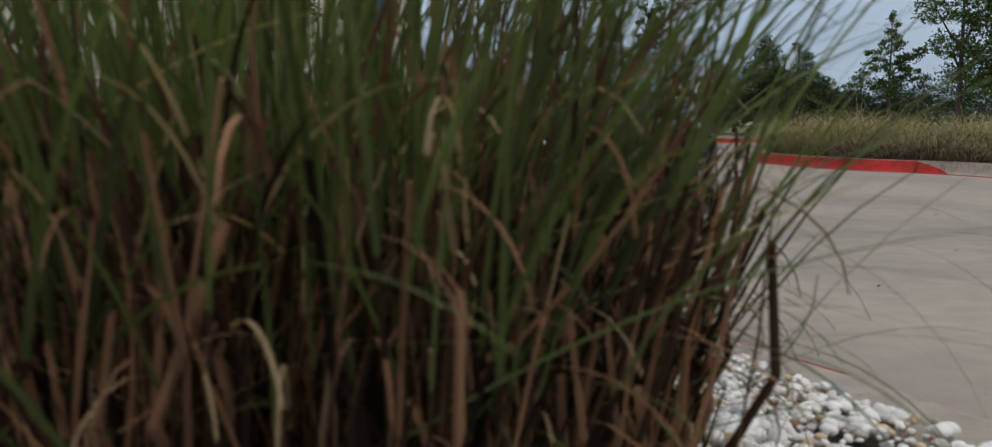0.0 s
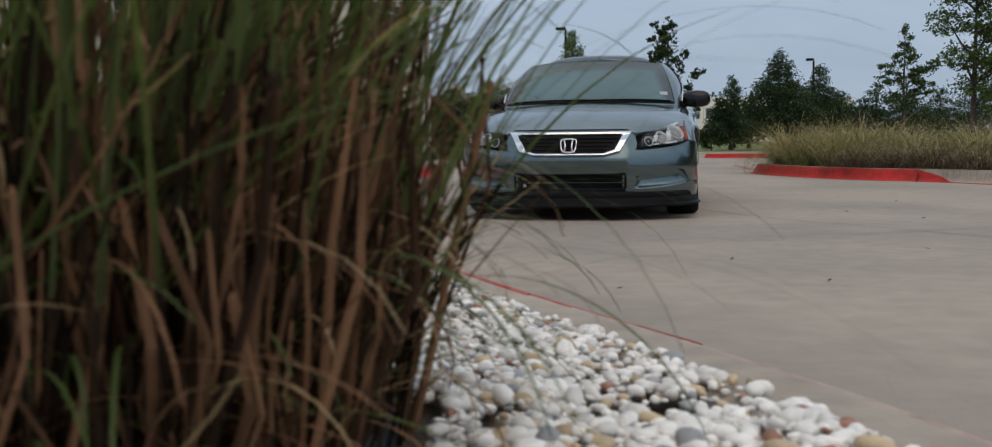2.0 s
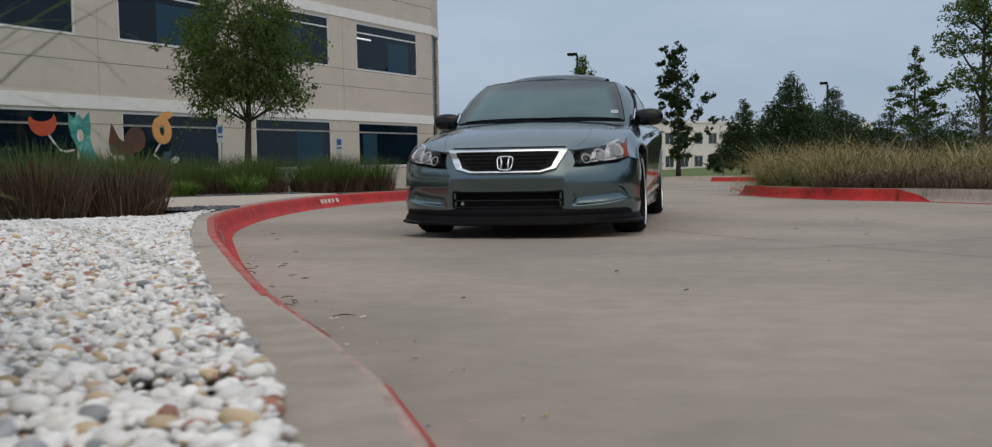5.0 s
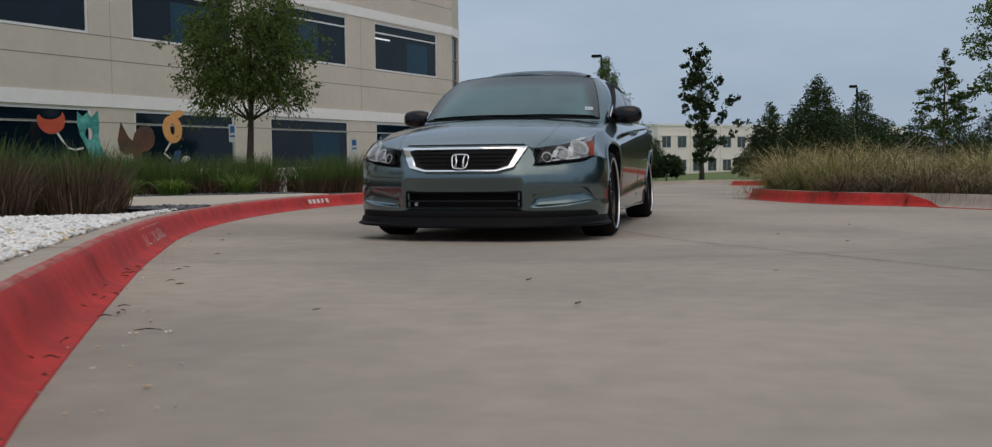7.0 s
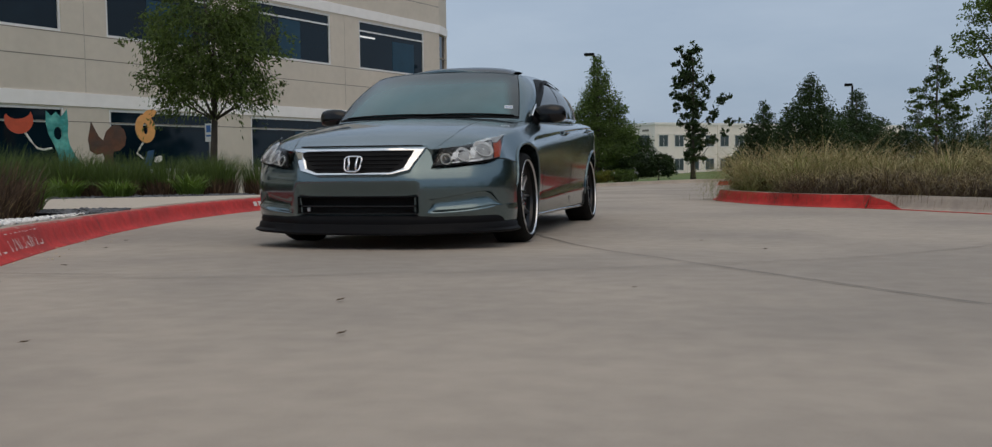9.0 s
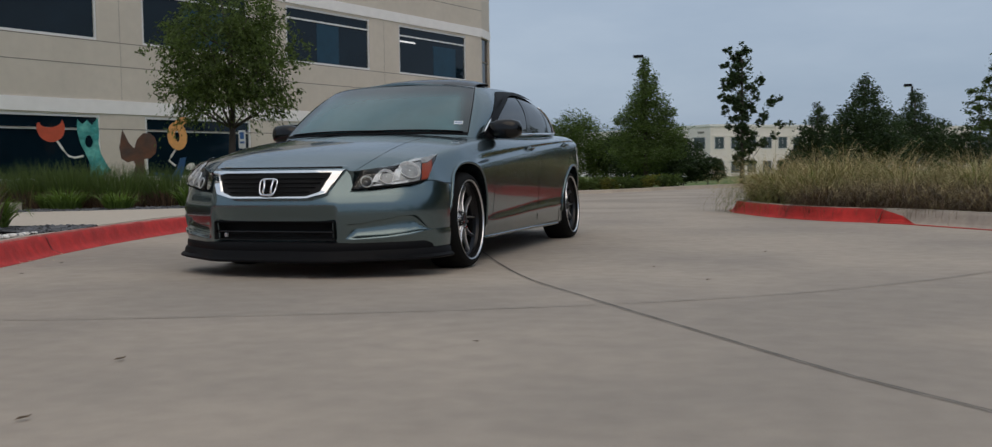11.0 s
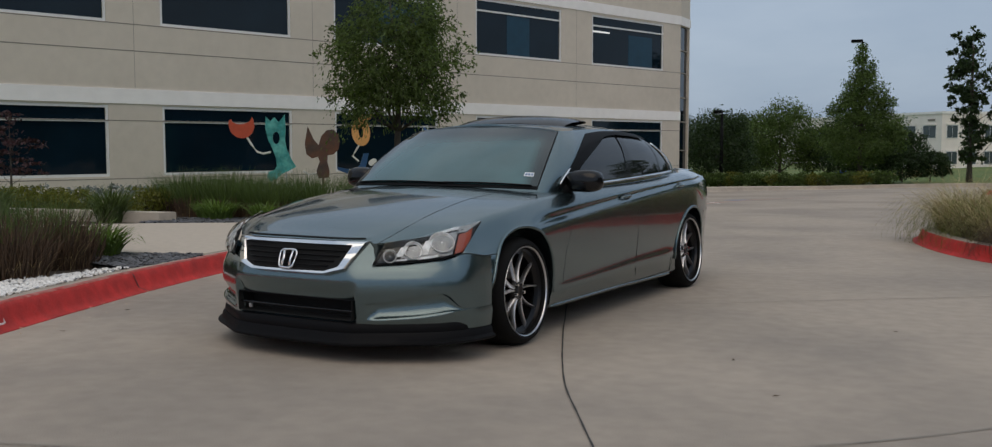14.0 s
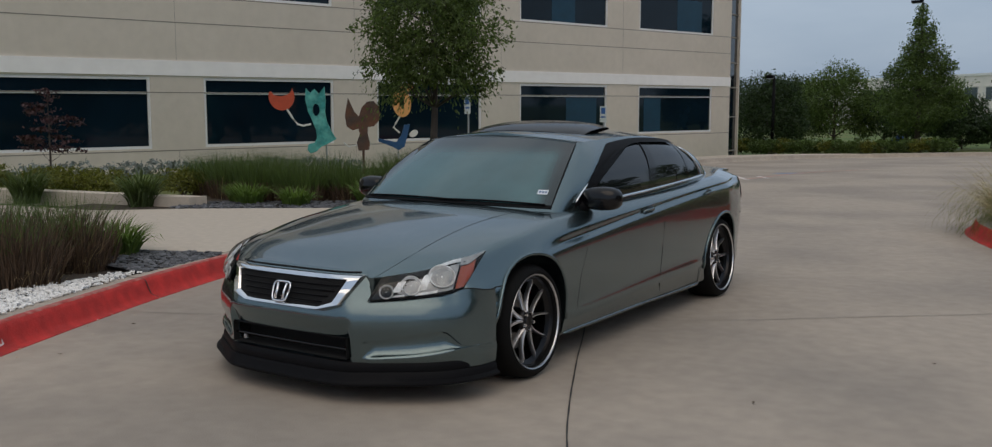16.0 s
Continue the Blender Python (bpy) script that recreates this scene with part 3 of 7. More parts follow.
for wy in (0.93, 3.76):
    ay, az, ar = ARCH[wy]
    for side in (1, -1):
        cb = bmesh.new()
        bmesh.ops.create_cone(cb, cap_ends=True, segments=48, radius1=ar, radius2=ar, depth=0.5,
                              matrix=Matrix.Translation((side * 0.86, ay, az)) @ Matrix.Rotation(radians(90), 4, "Y"))
        cutters.append(part("cutter", cb, M_MATT_BLACK))
evaluated_cut(body, cutters)
shade(body, 60)

# arch liners: dark half barrels inside the wheel openings, with a rolled lip
for wy in (0.93, 3.76):
    ay, az, ar = ARCH[wy]
    for side in (1, -1):
        b = bmesh.new()
        n = 26
        angles = [radians(-14 + 208 * i / n) for i in range(n + 1)]
        r1 = ar + 0.0015
        ra = [b.verts.new((side * 0.60, ay + r1 * math.cos(a), az + r1 * math.sin(a))) for a in angles]
        rb = [b.verts.new((side * (side_x(ay + r1 * math.cos(a), az + r1 * math.sin(a)) - 0.004), ay + r1 * math.cos(a), az + r1 * math.sin(a))) for a in angles]
        for i in range(n):
            b.faces.new((ra[i], ra[i + 1], rb[i + 1], rb[i]))
        part("arch_liner", b, M_MATT_BLACK, car, smooth=True)
        b = bmesh.new()
        add_tube(b, [(side * (side_x(ay + (ar + 0.008) * math.cos(a), az + (ar + 0.008) * math.sin(a)) + 0.002), ay + (ar + 0.008) * math.cos(a), az + (ar + 0.008) * math.sin(a)) for a in angles[1:-1]], 0.010, 8)
        part("arch_lip", b, M_PAINT, car, smooth=True)
box("underbody", -0.58, 0.58, 0.2, 4.6, 0.16, 0.5, M_MATT_BLACK, car)

# greenhouse: a ring at the belt and a ring at the roof edge, front middle round the side to the rear middle
BELT = [(0, 1.27, 0.898), (0.26, 1.285, 0.897), (0.51, 1.330, 0.892), (0.695, 1.415, 0.884), (0.742, 1.58, 0.874), (0.754, 1.75, 0.875), (0.76, 2.1, 0.882),
        (0.762, 2.6, 0.896), (0.753, 3.1, 0.912), (0.734, 3.4, 0.921), (0.70, 3.68, 0.930), (0.65, 3.88, 0.938), (0.55, 4.06, 0.947), (0.3, 4.17, 0.955), (0, 4.2, 0.957)]
ROOF = [(0, 1.90, 1.272), (0.24, 1.905, 1.268), (0.43, 1.92, 1.255), (0.558, 1.96, 1.236), (0.580, 2.06, 1.240), (0.584, 2.20, 1.247), (0.587, 2.45, 1.255),
        (0.587, 2.70, 1.255), (0.582, 2.97, 1.243), (0.572, 3.17, 1.222), (0.548, 3.33, 1.197), (0.512, 3.45, 1.172), (0.43, 3.54, 1.158), (0.23, 3.59, 1.166), (0, 3.60, 1.168)]


def ring_point(ring, u):
    """A smooth point on a half ring, u from 0 to len - 1; negative u mirrors it."""
    sgn = -1 if u < 0 else 1
    u = min(abs(u), len(ring) - 1.0)
    i = min(int(u), len(ring) - 2)
    t = u - i

    def at(k):
        if k < 0:
            x, y, z = ring[-k]
            return np.array((-x, y, z))
        if k >= len(ring):
            x, y, z = ring[2 * len(ring) - 2 - k]
            return np.array((-x, y, z))
        return np.array(ring[k], float)
    a, b, c, d = at(i - 1), at(i), at(i + 1), at(i + 2)
    p = 0.5 * (2 * b + (c - a) * t + (2 * a - 5 * b + 4 * c - d) * t * t + (3 * b - a - 3 * c + d) * t ** 3)
    return np.array((sgn * p[0], p[1], p[2]))


def cabin_point(u, v, out=0.0):
    """A point of the cabin's flank: u round it, v from the belt (0) to the roof edge (1), pushed out by out."""
    a, b = ring_point(BELT, u), ring_point(ROOF, u)
    p = a + (b - a) * v
    bulge = (0.016 + 0.039 * min(1.0, max(0.0, (abs(u) - 2.6) / 1.6)) - 0.035 * min(1.0, max(0.0, (abs(u) - 10.8) / 1.2))) * 4 * v * (1 - v)
    e = ring_point(BELT, u + 0.02) - ring_point(BELT, u - 0.02) if abs(u) > 0.02 and abs(u) < len(BELT) - 1.03 else np.array((1.0, 0, 0)) * (1 if abs(u) < 1 else -1)
    if u < 0:
        e = -e
    nrm = np.cross(e, b - a)
    nrm /= np.linalg.norm(nrm)
    mid = np.array((0, 2.7, 1.0))
    if nrm @ (p - mid) < 0:
        nrm = -nrm
    return p + nrm * (bulge + out)


def cabin_patch(name, u0, u1, v0, v1, mat, parent, out=0.004, nu=10, nv=8, label="", trim=None, thick=0.0):
    """A piece of the flank between u0..u1 and v0..v1; trim(s, t) may bend its outline."""
    b = bmesh.new()
    g = []
    for j in range(nv + 1):
        for i in range(nu + 1):
            s, t = i / nu, j / nv
            u, v = u0 + (u1 - u0) * s, v0 + (v1 - v0) * t
            if trim:
                u, v = trim(s, t)
            g.append(b.verts.new(cabin_point(u, v, out)))
    w = nu + 1
    for j in range(nv):
        for i in range(nu):
            b.faces.new((g[j * w + i], g[j * w + i + 1], g[(j + 1) * w + i + 1], g[(j + 1) * w + i]))
    bmesh.ops.recalc_face_normals(b, faces=b.faces)
    return part(name, b, mat, parent, label, smooth=True)


bm = bmesh.new()
last = len(BELT) - 1
us = [i * 0.25 for i in range(-4 * last, 4 * last + 1)]
cols = []
for u in us:
    cols.append([bm.verts.new(cabin_point(u, v)) for v in (-0.06, 0.0, 0.15, 0.3, 0.45, 0.6, 0.75, 0.88, 1.0)])
for a, b in zip(cols, cols[1:]):
    for k in range(8):
        bm.faces.new((a[k], b[k], b[k + 1], a[k + 1]))
bmesh.ops.remove_doubles(bm, verts=bm.verts, dist=0.0005)
bmesh.ops.recalc_face_normals(bm, faces=bm.faces)
part("pillar_frame", bm, M_PAINT, car, smooth=True)
# roof skin: strips across from edge to edge with a crown
bm = bmesh.new()
grid_rows = []
for k in range(0, 4 * last + 1):
    u = k * 0.25
    e = cabin_point(u, 1.0)
    x, y, z = e
    row = []
    for i in range(13):
        f = -1 + i / 6
        rise = 0.062 * (1 - abs(f) ** 2.2) * (1 if x > 0.05 else x / 0.05)
        lift = curve([(1.90, 0.30), (2.15, 0.75), (2.6, 1.0), (3.1, 0.8), (3.57, 0.35)])(y)
        row.append(bm.verts.new((x * f, y, z + rise * lift)))
    grid_rows.append(row)
for a, b in zip(grid_rows, grid_rows[1:]):
    for i in range(12):
        try:
            bm.faces.new((a[i], b[i], b[i + 1], a[i + 1]))
        except ValueError:
            pass
bmesh.ops.remove_doubles(bm, verts=bm.verts, dist=0.0008)
bmesh.ops.dissolve_degenerate(bm, dist=0.0005, edges=bm.edges)
bmesh.ops.recalc_face_normals(bm, faces=bm.faces)
part("roof", bm, M_PAINT, car, smooth=True)

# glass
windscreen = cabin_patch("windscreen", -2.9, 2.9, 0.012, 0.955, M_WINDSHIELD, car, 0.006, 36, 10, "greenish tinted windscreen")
cabin_patch("windscreen_border", -2.94, 2.94, -0.02, 0.012, M_BLACK_PLASTIC, car, 0.004, 36, 2)
for a, b in ((2.90, 2.94), (-2.94, -2.90)):
    cabin_patch("windscreen_edge", a, b, -0.01, 0.985, M_BLACK_PLASTIC, car, 0.0085, 3, 10)
cabin_patch("windscreen_edge", -2.9, 2.9, 0.955, 0.97, M_BLACK_PLASTIC, car, 0.0085, 36, 1)
cabin_patch("rear_window", 12.1, 14.0, 0.08, 0.92, M_SIDE_GLASS, car, 0.006)
cabin_patch("rear_window", -14.0, -12.1, 0.08, 0.92, M_SIDE_GLASS, car, 0.006)
for sgn in (1, -1):
    def front_trim(s, t):
        u0 = 4.72 + 1.25 * t ** 1.4
        return sgn * (u0 + (6.94 - 0.12 * t - u0) * s), 0.04 + (0.80 - 0.14 * (1 - s) ** 3) * t

    def rear_trim(s, t):
        u1 = 8.58 + 0.42 * t
        return sgn * (7.14 - 0.12 * t + (u1 - 7.14 + 0.12 * t) * s), 0.04 + 0.81 * t

    def quarter_trim(s, t):
        u0, u1 = 8.72 + 0.42 * t, 9.72 - 0.42 * t
        return sgn * (u0 + (u1 - u0) * s), 0.05 + (0.76 - 0.20 * s ** 2) * t
    door_f = cabin_patch("front_door_glass", 0, 1, 0, 1, M_SIDE_GLASS, car, 0.005, 14, 8, "dark tinted glass", front_trim)
    cabin_patch("rear_door_glass", 0, 1, 0, 1, M_SIDE_GLASS, car, 0.005, 14, 8, "dark tinted glass", rear_trim)
    cabin_patch("quarter_glass", 0, 1, 0, 1, M_SIDE_GLASS, car, 0.005, 8, 8, "dark tinted glass", quarter_trim)
    def surround_trim(s, t):
        u0, u1 = 3.95 + 1.32 * t ** 1.3, 9.62 - 0.05 * t
        return sgn * (u0 + (u1 - u0) * s), 0.012 + (0.955 - 0.07 * (1 - s) ** 4 - 0.05 * s ** 4) * t
    cabin_patch("window_surround", 0, 1, 0, 1, M_BLACK_PLASTIC, car, 0.003, 40, 12, "", surround_trim)
    cabin_patch("door_pillar_trim", sgn * 6.92, sgn * 7.16, 0.04, 0.93, M_BLACK_GLOSS, car, 0.007, 2, 8)
    cabin_patch("quarter_divider", 0, 1, 0, 1, M_BLACK_GLOSS, car, 0.007, 2, 8, "", lambda s, t: (sgn * (8.57 + 0.42 * t + 0.16 * s), 0.04 + 0.80 * t))
    # smoked rain visors over the side windows
    def visor_front(s, t):
        u = 5.0 + 2.05 * s
        top = 0.93 - 0.42 * (1 - s) ** 2.2
        return sgn * u, top - 0.10 * (1 - t) * (0.5 + 0.5 * s)

    def visor_rear(s, t):
        u = 7.02 + 2.1 * s
        return sgn * u, 0.935 - 0.02 * s - 0.11 * (1 - t)
    cabin_patch("rain_visor", 0, 1, 0, 1, M_BLACK_PLASTIC, car, 0.020, 14, 2, "smoked plastic", visor_front)
    cabin_patch("rain_visor", 0, 1, 0, 1, M_BLACK_PLASTIC, car, 0.020, 14, 2, "smoked plastic", visor_rear)
    b = bmesh.new()
    line = [cabin_point(sgn * (4.45 + 5.37 * i / 40), 0.012, 0.013) for i in range(41)]
    line += [cabin_point(sgn * (9.82 - 0.42 * (i / 10) ** 1.5), 0.02 + 0.68 * i / 10, 0.008) for i in range(1, 11)]
    add_tube(b, line, [0.011] * 41 + [0.010] * 10, 6)
    part("belt_moulding", b, M_CHROME, car, "bright chrome strip", smooth=True)
    b = bmesh.new()
    add_tube(b, [cabin_point(sgn * (3.90 + 0.30 * i / 6), 0.05 + 0.22 * i / 6, 0.009) for i in range(7)], [0.003, 0.008, 0.009, 0.009, 0.008, 0.006, 0.003], 6)
    part("corner_trim", b, M_CHROME, car, smooth=True)

# sunroof with its raised smoked deflector
b = bmesh.new()
rows_v = []
for j, (y, up) in enumerate(((2.17, 0.004), (2.22, 0.024), (2.32, 0.044), (2.46, 0.056), (2.56, 0.055), (2.56, 0.043), (2.3, 0.016), (2.17, 0.0))):
    row = []
    for i in range(15):
        f = -1 + i / 7
        x = f * 0.445
        yy = y + 0.05 * abs(f) ** 3
        edge_drop = 0.016 * abs(f) ** 6
        base = 1.252 + 0.052 * (1 - abs(x / 0.56) ** 2.2) * curve([(1.90, 0.30), (2.15, 0.75), (2.6, 1.0)])(yy)
        row.append(b.verts.new((x, yy, base + up - edge_drop)))
    rows_v.append(row)
for r0, r1 in zip(rows_v, rows_v[1:]):
    for i in range(14):
        b.faces.new((r0[i], r0[i + 1], r1[i + 1], r1[i]))
bmesh.ops.recalc_face_normals(b, faces=b.faces)
part("sunroof_deflector", b, M_BLACK_GLOSS, car, "smoked plastic visor", smooth=True)

# wipers and cowl
for x0, x1 in ((-0.55, 0.1), (0.0, 0.6)):
    b = bmesh.new()
    pts = []
    for i in range(9):
        u = (x0 + (x1 - x0) * i / 8) / 0.22
        pts.append(cabin_point(max(-2.8, min(2.8, u)), 0.008 + 0.05 * (i / 8) * (1 - i / 8), 0.012))
    add_tube(b, pts, 0.005, 6)
    part("wiper", b, M_BLACK_PLASTIC, car, smooth=True)

# sticker low in the corner of the windscreen
b = bmesh.new()
cs = [cabin_point(u, v, 0.009) for u, v in ((2.36, 0.14), (2.66, 0.14), (2.66, 0.20), (2.36, 0.20))]
b.faces.new([b.verts.new(c) for c in cs])
sticker = part("sticker", b, M_STICKER, windscreen, "white paper")
for k in range(3):
    b = bmesh.new()
    u0 = 2.40 + 0.085 * k
    b.faces.new([b.verts.new(cabin_point(u, v, 0.0105)) for u, v in ((u0, 0.158), (u0 + 0.06, 0.158), (u0 + 0.06, 0.183), (u0, 0.183))])
    part("print_bar", b, M_BLUE_BAR, windscreen)


# ---- car: front ----
def ribbon(name, line, mat, parent, radius, sides=6, label=""):
    b = bmesh.new()
    add_tube(b, line, radius, sides)
    return part(name, b, mat, parent, label, smooth=True)


# bumper cover: its plan from the middle to the wheel opening, and how far it stands back at each height
PLAN = smooth_line([(0.0, -0.055), (0.15, -0.054), (0.28, -0.048), (0.377, -0.028), (0.46, 0.020), (0.60, 0.113), (0.70, 0.185), (0.775, 0.265), (0.825, 0.350), (0.852, 0.430), (0.863, 0.490), (0.866, 0.545)], 0.012)
PLAN_N = []
for k in range(len(PLAN)):
    t_ = PLAN[min(k + 1, len(PLAN) - 1)] - PLAN[max(k - 1, 0)]
    PLAN_N.append(np.array((t_[1], -t_[0])) / np.linalg.norm(t_))
PLAN_N[0] = np.array((0.0, -1.0))
set_back = curve([(0.20, 0.034), (0.25, 0.022), (0.30, 0.013), (0.36, 0.005), (0.41, 0.0), (0.455, 0.003), (0.50, 0.016), (0.54, 0.034), (0.60, 0.060), (0.655, 0.083), (0.668, 0.092), (0.676, 0.115), (0.680, 0.145)])


shelf_line = curve([(0.0, 0.264), (0.385, 0.264), (0.45, 0.262), (0.62, 0.268), (0.74, 0.282), (0.829, 0.305), (0.87, 0.31)])
brow_line = curve([(0.0, 0.361), (0.385, 0.361), (0.45, 0.350), (0.62, 0.374), (0.74, 0.394), (0.765, 0.392), (0.829, 0.310), (0.87, 0.315)])
edge_height = curve([(0.0, 0.462), (0.4, 0.462), (0.6, 0.470), (0.87, 0.485)])
cover_top = curve([(0.0, 0.680), (0.468, 0.680), (0.492, 0.545), (0.60, 0.549), (0.70, 0.557), (0.775, 0.568), (0.835, 0.586), (0.866, 0.566)])


def cover_point(k, z, push=0.0):
    """A point of the bumper cover over plan point k at height z, pushed out along the plan's normal."""
    x = PLAN[k][0]
    inner = 1 - ease(x, 0.385, 0.405)
    back = set_back(z) * (1 - 0.9 * ease(x, 0.79, 0.86)) + inner * 0.030 * ease(z, 0.470, 0.375)
    q = PLAN[k] + PLAN_N[k] * (push - back)
    return np.array((q[0], q[1], z))


bm = bmesh.new()
cols, zones = [], None
for k in range(len(PLAN)):
    x = PLAN[k][0]
    l0, l1, l2, l3, l4 = 0.205, shelf_line(x), brow_line(x), edge_height(x), cover_top(x)
    col, zone = [], []
    for i in range(4):
        col.append(cover_point(k, l0 + (l1 - l0) * i / 4, 0.010 * ease(x, 0.43, 0.50) * i / 4))
        zone.append(0)
    depth = 0.034 * ease(x, 0.44, 0.50) * ease(x, 0.829, 0.76)
    shelf = 0.012 * ease(x, 0.43, 0.50) * ease(x, 0.86, 0.80)
    for t, f, o in ((0.0, 0.0, 1.0), (0.05, 0.05, 1.0), (0.12, 0.30, 0.6), (0.25, 0.55, 0.0), (0.45, 0.80, 0.0), (0.65, 0.95, 0.0), (0.85, 1.0, 0.0), (0.95, 0.9, 0.0)):
        col.append(cover_point(k, l1 + (l2 - l1) * t, shelf * o - depth * f))
        zone.append(1)
    for i in range(8):
        col.append(cover_point(k, l2 + (l3 - l2) * i / 8))
        zone.append(2)
    for i in range(15):
        col.append(cover_point(k, l3 + (l4 - l3) * i / 14))
        zone.append(3)
    cols.append(col)
    zones = zone
full_cols = [([(-x, y, z) for x, y, z in c]) for c in cols[:0:-1]] + cols
plan_x = [-q[0] for q in PLAN[:0:-1]] + [q[0] for q in PLAN]
vs = [[bm.verts.new(q) for q in c] for c in full_cols]
for i in range(len(vs) - 1):
    for j in range(len(zones) - 1):
        if zones[j] == 1 and abs(plan_x[i]) < 0.378 and abs(plan_x[i + 1]) < 0.378:
            continue
        bm.faces.new((vs[i][j], vs[i + 1][j], vs[i + 1][j + 1], vs[i][j + 1]))
bmesh.ops.recalc_face_normals(bm, faces=bm.faces)
cover = shade(part("bumper_cover", bm, M_PAINT, car, "metallic grey-green paint"), 55)
cover.data.flip_normals() if cover.data.polygons[0].normal.y > 0.5 else None
SEAM_K = [k for k in range(len(PLAN)) if PLAN[k][0] > 0.815]


def grille_front(x, z):
    """The grille's surface: it leans back towards its top and ends."""
    return -0.062 + 0.45 * max(0.0, z - 0.50) + 0.50 * max(0.0, abs(x) - 0.12) ** 2 + 0.012 * (abs(x) > 0.38)


grille = new("grille")
grille.parent = car
G_OUT = [(-0.425, 0.659), (0.425, 0.659), (0.352, 0.524), (0.245, 0.496), (-0.245, 0.496), (-0.352, 0.524)]
G_IN = [(-0.355, 0.635), (0.355, 0.635), (0.305, 0.537), (0.232, 0.514), (-0.232, 0.514), (-0.305, 0.537)]


def subdivided(poly, n):
    out = []
    for (x0, z0), (x1, z1) in zip(poly, poly[1:] + poly[:1]):
        out += [(x0 + (x1 - x0) * i / n, z0 + (z1 - z0) * i / n) for i in range(n)]
    return out


b = bmesh.new()
o, i_ = subdivided(G_OUT, 10), subdivided(G_IN, 10)
loops = []
for pts, off in ((o, 0.045), (o, 0.0), ([(x * 0.985, (z - 0.575) * 0.94 + 0.575) for x, z in o], -0.014), ([(x * 1.03, (z - 0.575) * 1.12 + 0.575) for x, z in i_], -0.014), (i_, -0.004), (i_, 0.04)):
    loops.append([b.verts.new((x, grille_front(x, z) + off, z)) for x, z in pts])
for l0, l1 in zip(loops, loops[1:]):
    for k in range(len(l0)):
        b.faces.new((l0[k], l0[(k + 1) % len(l0)], l1[(k + 1) % len(l0)], l1[k]))
bmesh.ops.recalc_face_normals(b, faces=b.faces)
shade(part("surround", b, M_CHROME, grille, "chrome frame"), 40)
b = bmesh.new()
b.faces.new([b.verts.new((x, grille_front(x, z) - 0.001, z)) for x, z in i_])
part("mesh_backing", b, M_MATT_BLACK, grille)
for k in range(4):
    z = 0.536 + 0.025 * k
    half = 0.225 + (z - 0.509) * 1.05
    half = min(half, 0.36)
    line = [(-half + 2 * half * i / 16, grille_front(-half + 2 * half * i / 16, z) - 0.006, z) for i in range(17)]
    ribbon("slat", line, M_BLACK_PLASTIC, grille, 0.004, 6)
# badge: a plain rounded ring with two uprights
badge = new("badge")
badge.parent = grille
frame_pts = []
for k in range(32):
    a = k * math.tau / 32
    cx, cz = abs(math.cos(a)) ** 0.5 * math.copysign(1, math.cos(a)), abs(math.sin(a)) ** 0.5 * math.copysign(1, math.sin(a))
    x, z = 0.052 * cx * (1 + 0.12 * cz), 0.563 + 0.045 * cz
    frame_pts.append((x, grille_front(0, z) - 0.022, z))
ribbon("badge_ring", frame_pts + frame_pts[:1], M_CHROME, badge, 0.0055)
for s in (1, -1):
    ribbon("badge_upright", [(s * 0.030, grille_front(0, 0.598) - 0.022, 0.600), (s * 0.021, grille_front(0, 0.563) - 0.024, 0.563), (s * 0.026, grille_front(0, 0.527) - 0.022, 0.527)], M_CHROME, badge, [0.008, 0.007, 0.008])

# lower intake: an open duct with a dark core behind it
intake = new("lower_intake")
intake.parent = car
b = bmesh.new()
mouth = [b.verts.new(q) for q in ((-0.381, -0.02, 0.262), (0.381, -0.02, 0.262), (0.381, -0.02, 0.363), (-0.381, -0.02, 0.363))]
core = [b.verts.new(q) for q in ((-0.36, 0.075, 0.27), (0.36, 0.075, 0.27), (0.36, 0.075, 0.355), (-0.36, 0.075, 0.355))]
for k in range(4):
    b.faces.new((mouth[k], mouth[(k + 1) % 4], core[(k + 1) % 4], core[k]))
b.faces.new(core)
part("duct", b, M_MATT_BLACK, intake)
ribbon("intake_slat", [(x / 20 * 0.376, -0.010 + 0.010 * (x / 20) ** 2, 0.308) for x in range(-20, 21)], M_BLACK_GLOSS, intake, 0.0065)
ribbon("intake_rim", [(-0.38, -0.012, 0.365), (-0.2, -0.020, 0.365), (0.2, -0.020, 0.365), (0.38, -0.012, 0.365)], M_BLACK_PLASTIC, intake, 0.005)
box("tow_eye", -0.325, -0.305, -0.004, 0.012, 0.276, 0.300, M_HOUSING, intake, 0.004, "bare metal bracket")

# black front lip: an upper band and a splitter that stands proud
lip = new("front_lip")
lip.parent = car
plan = [tuple(q) for q in PLAN[::3]] + [tuple(PLAN[-1])]
full = [(-x, y) for x, y in plan[::-1]][:-1] + plan


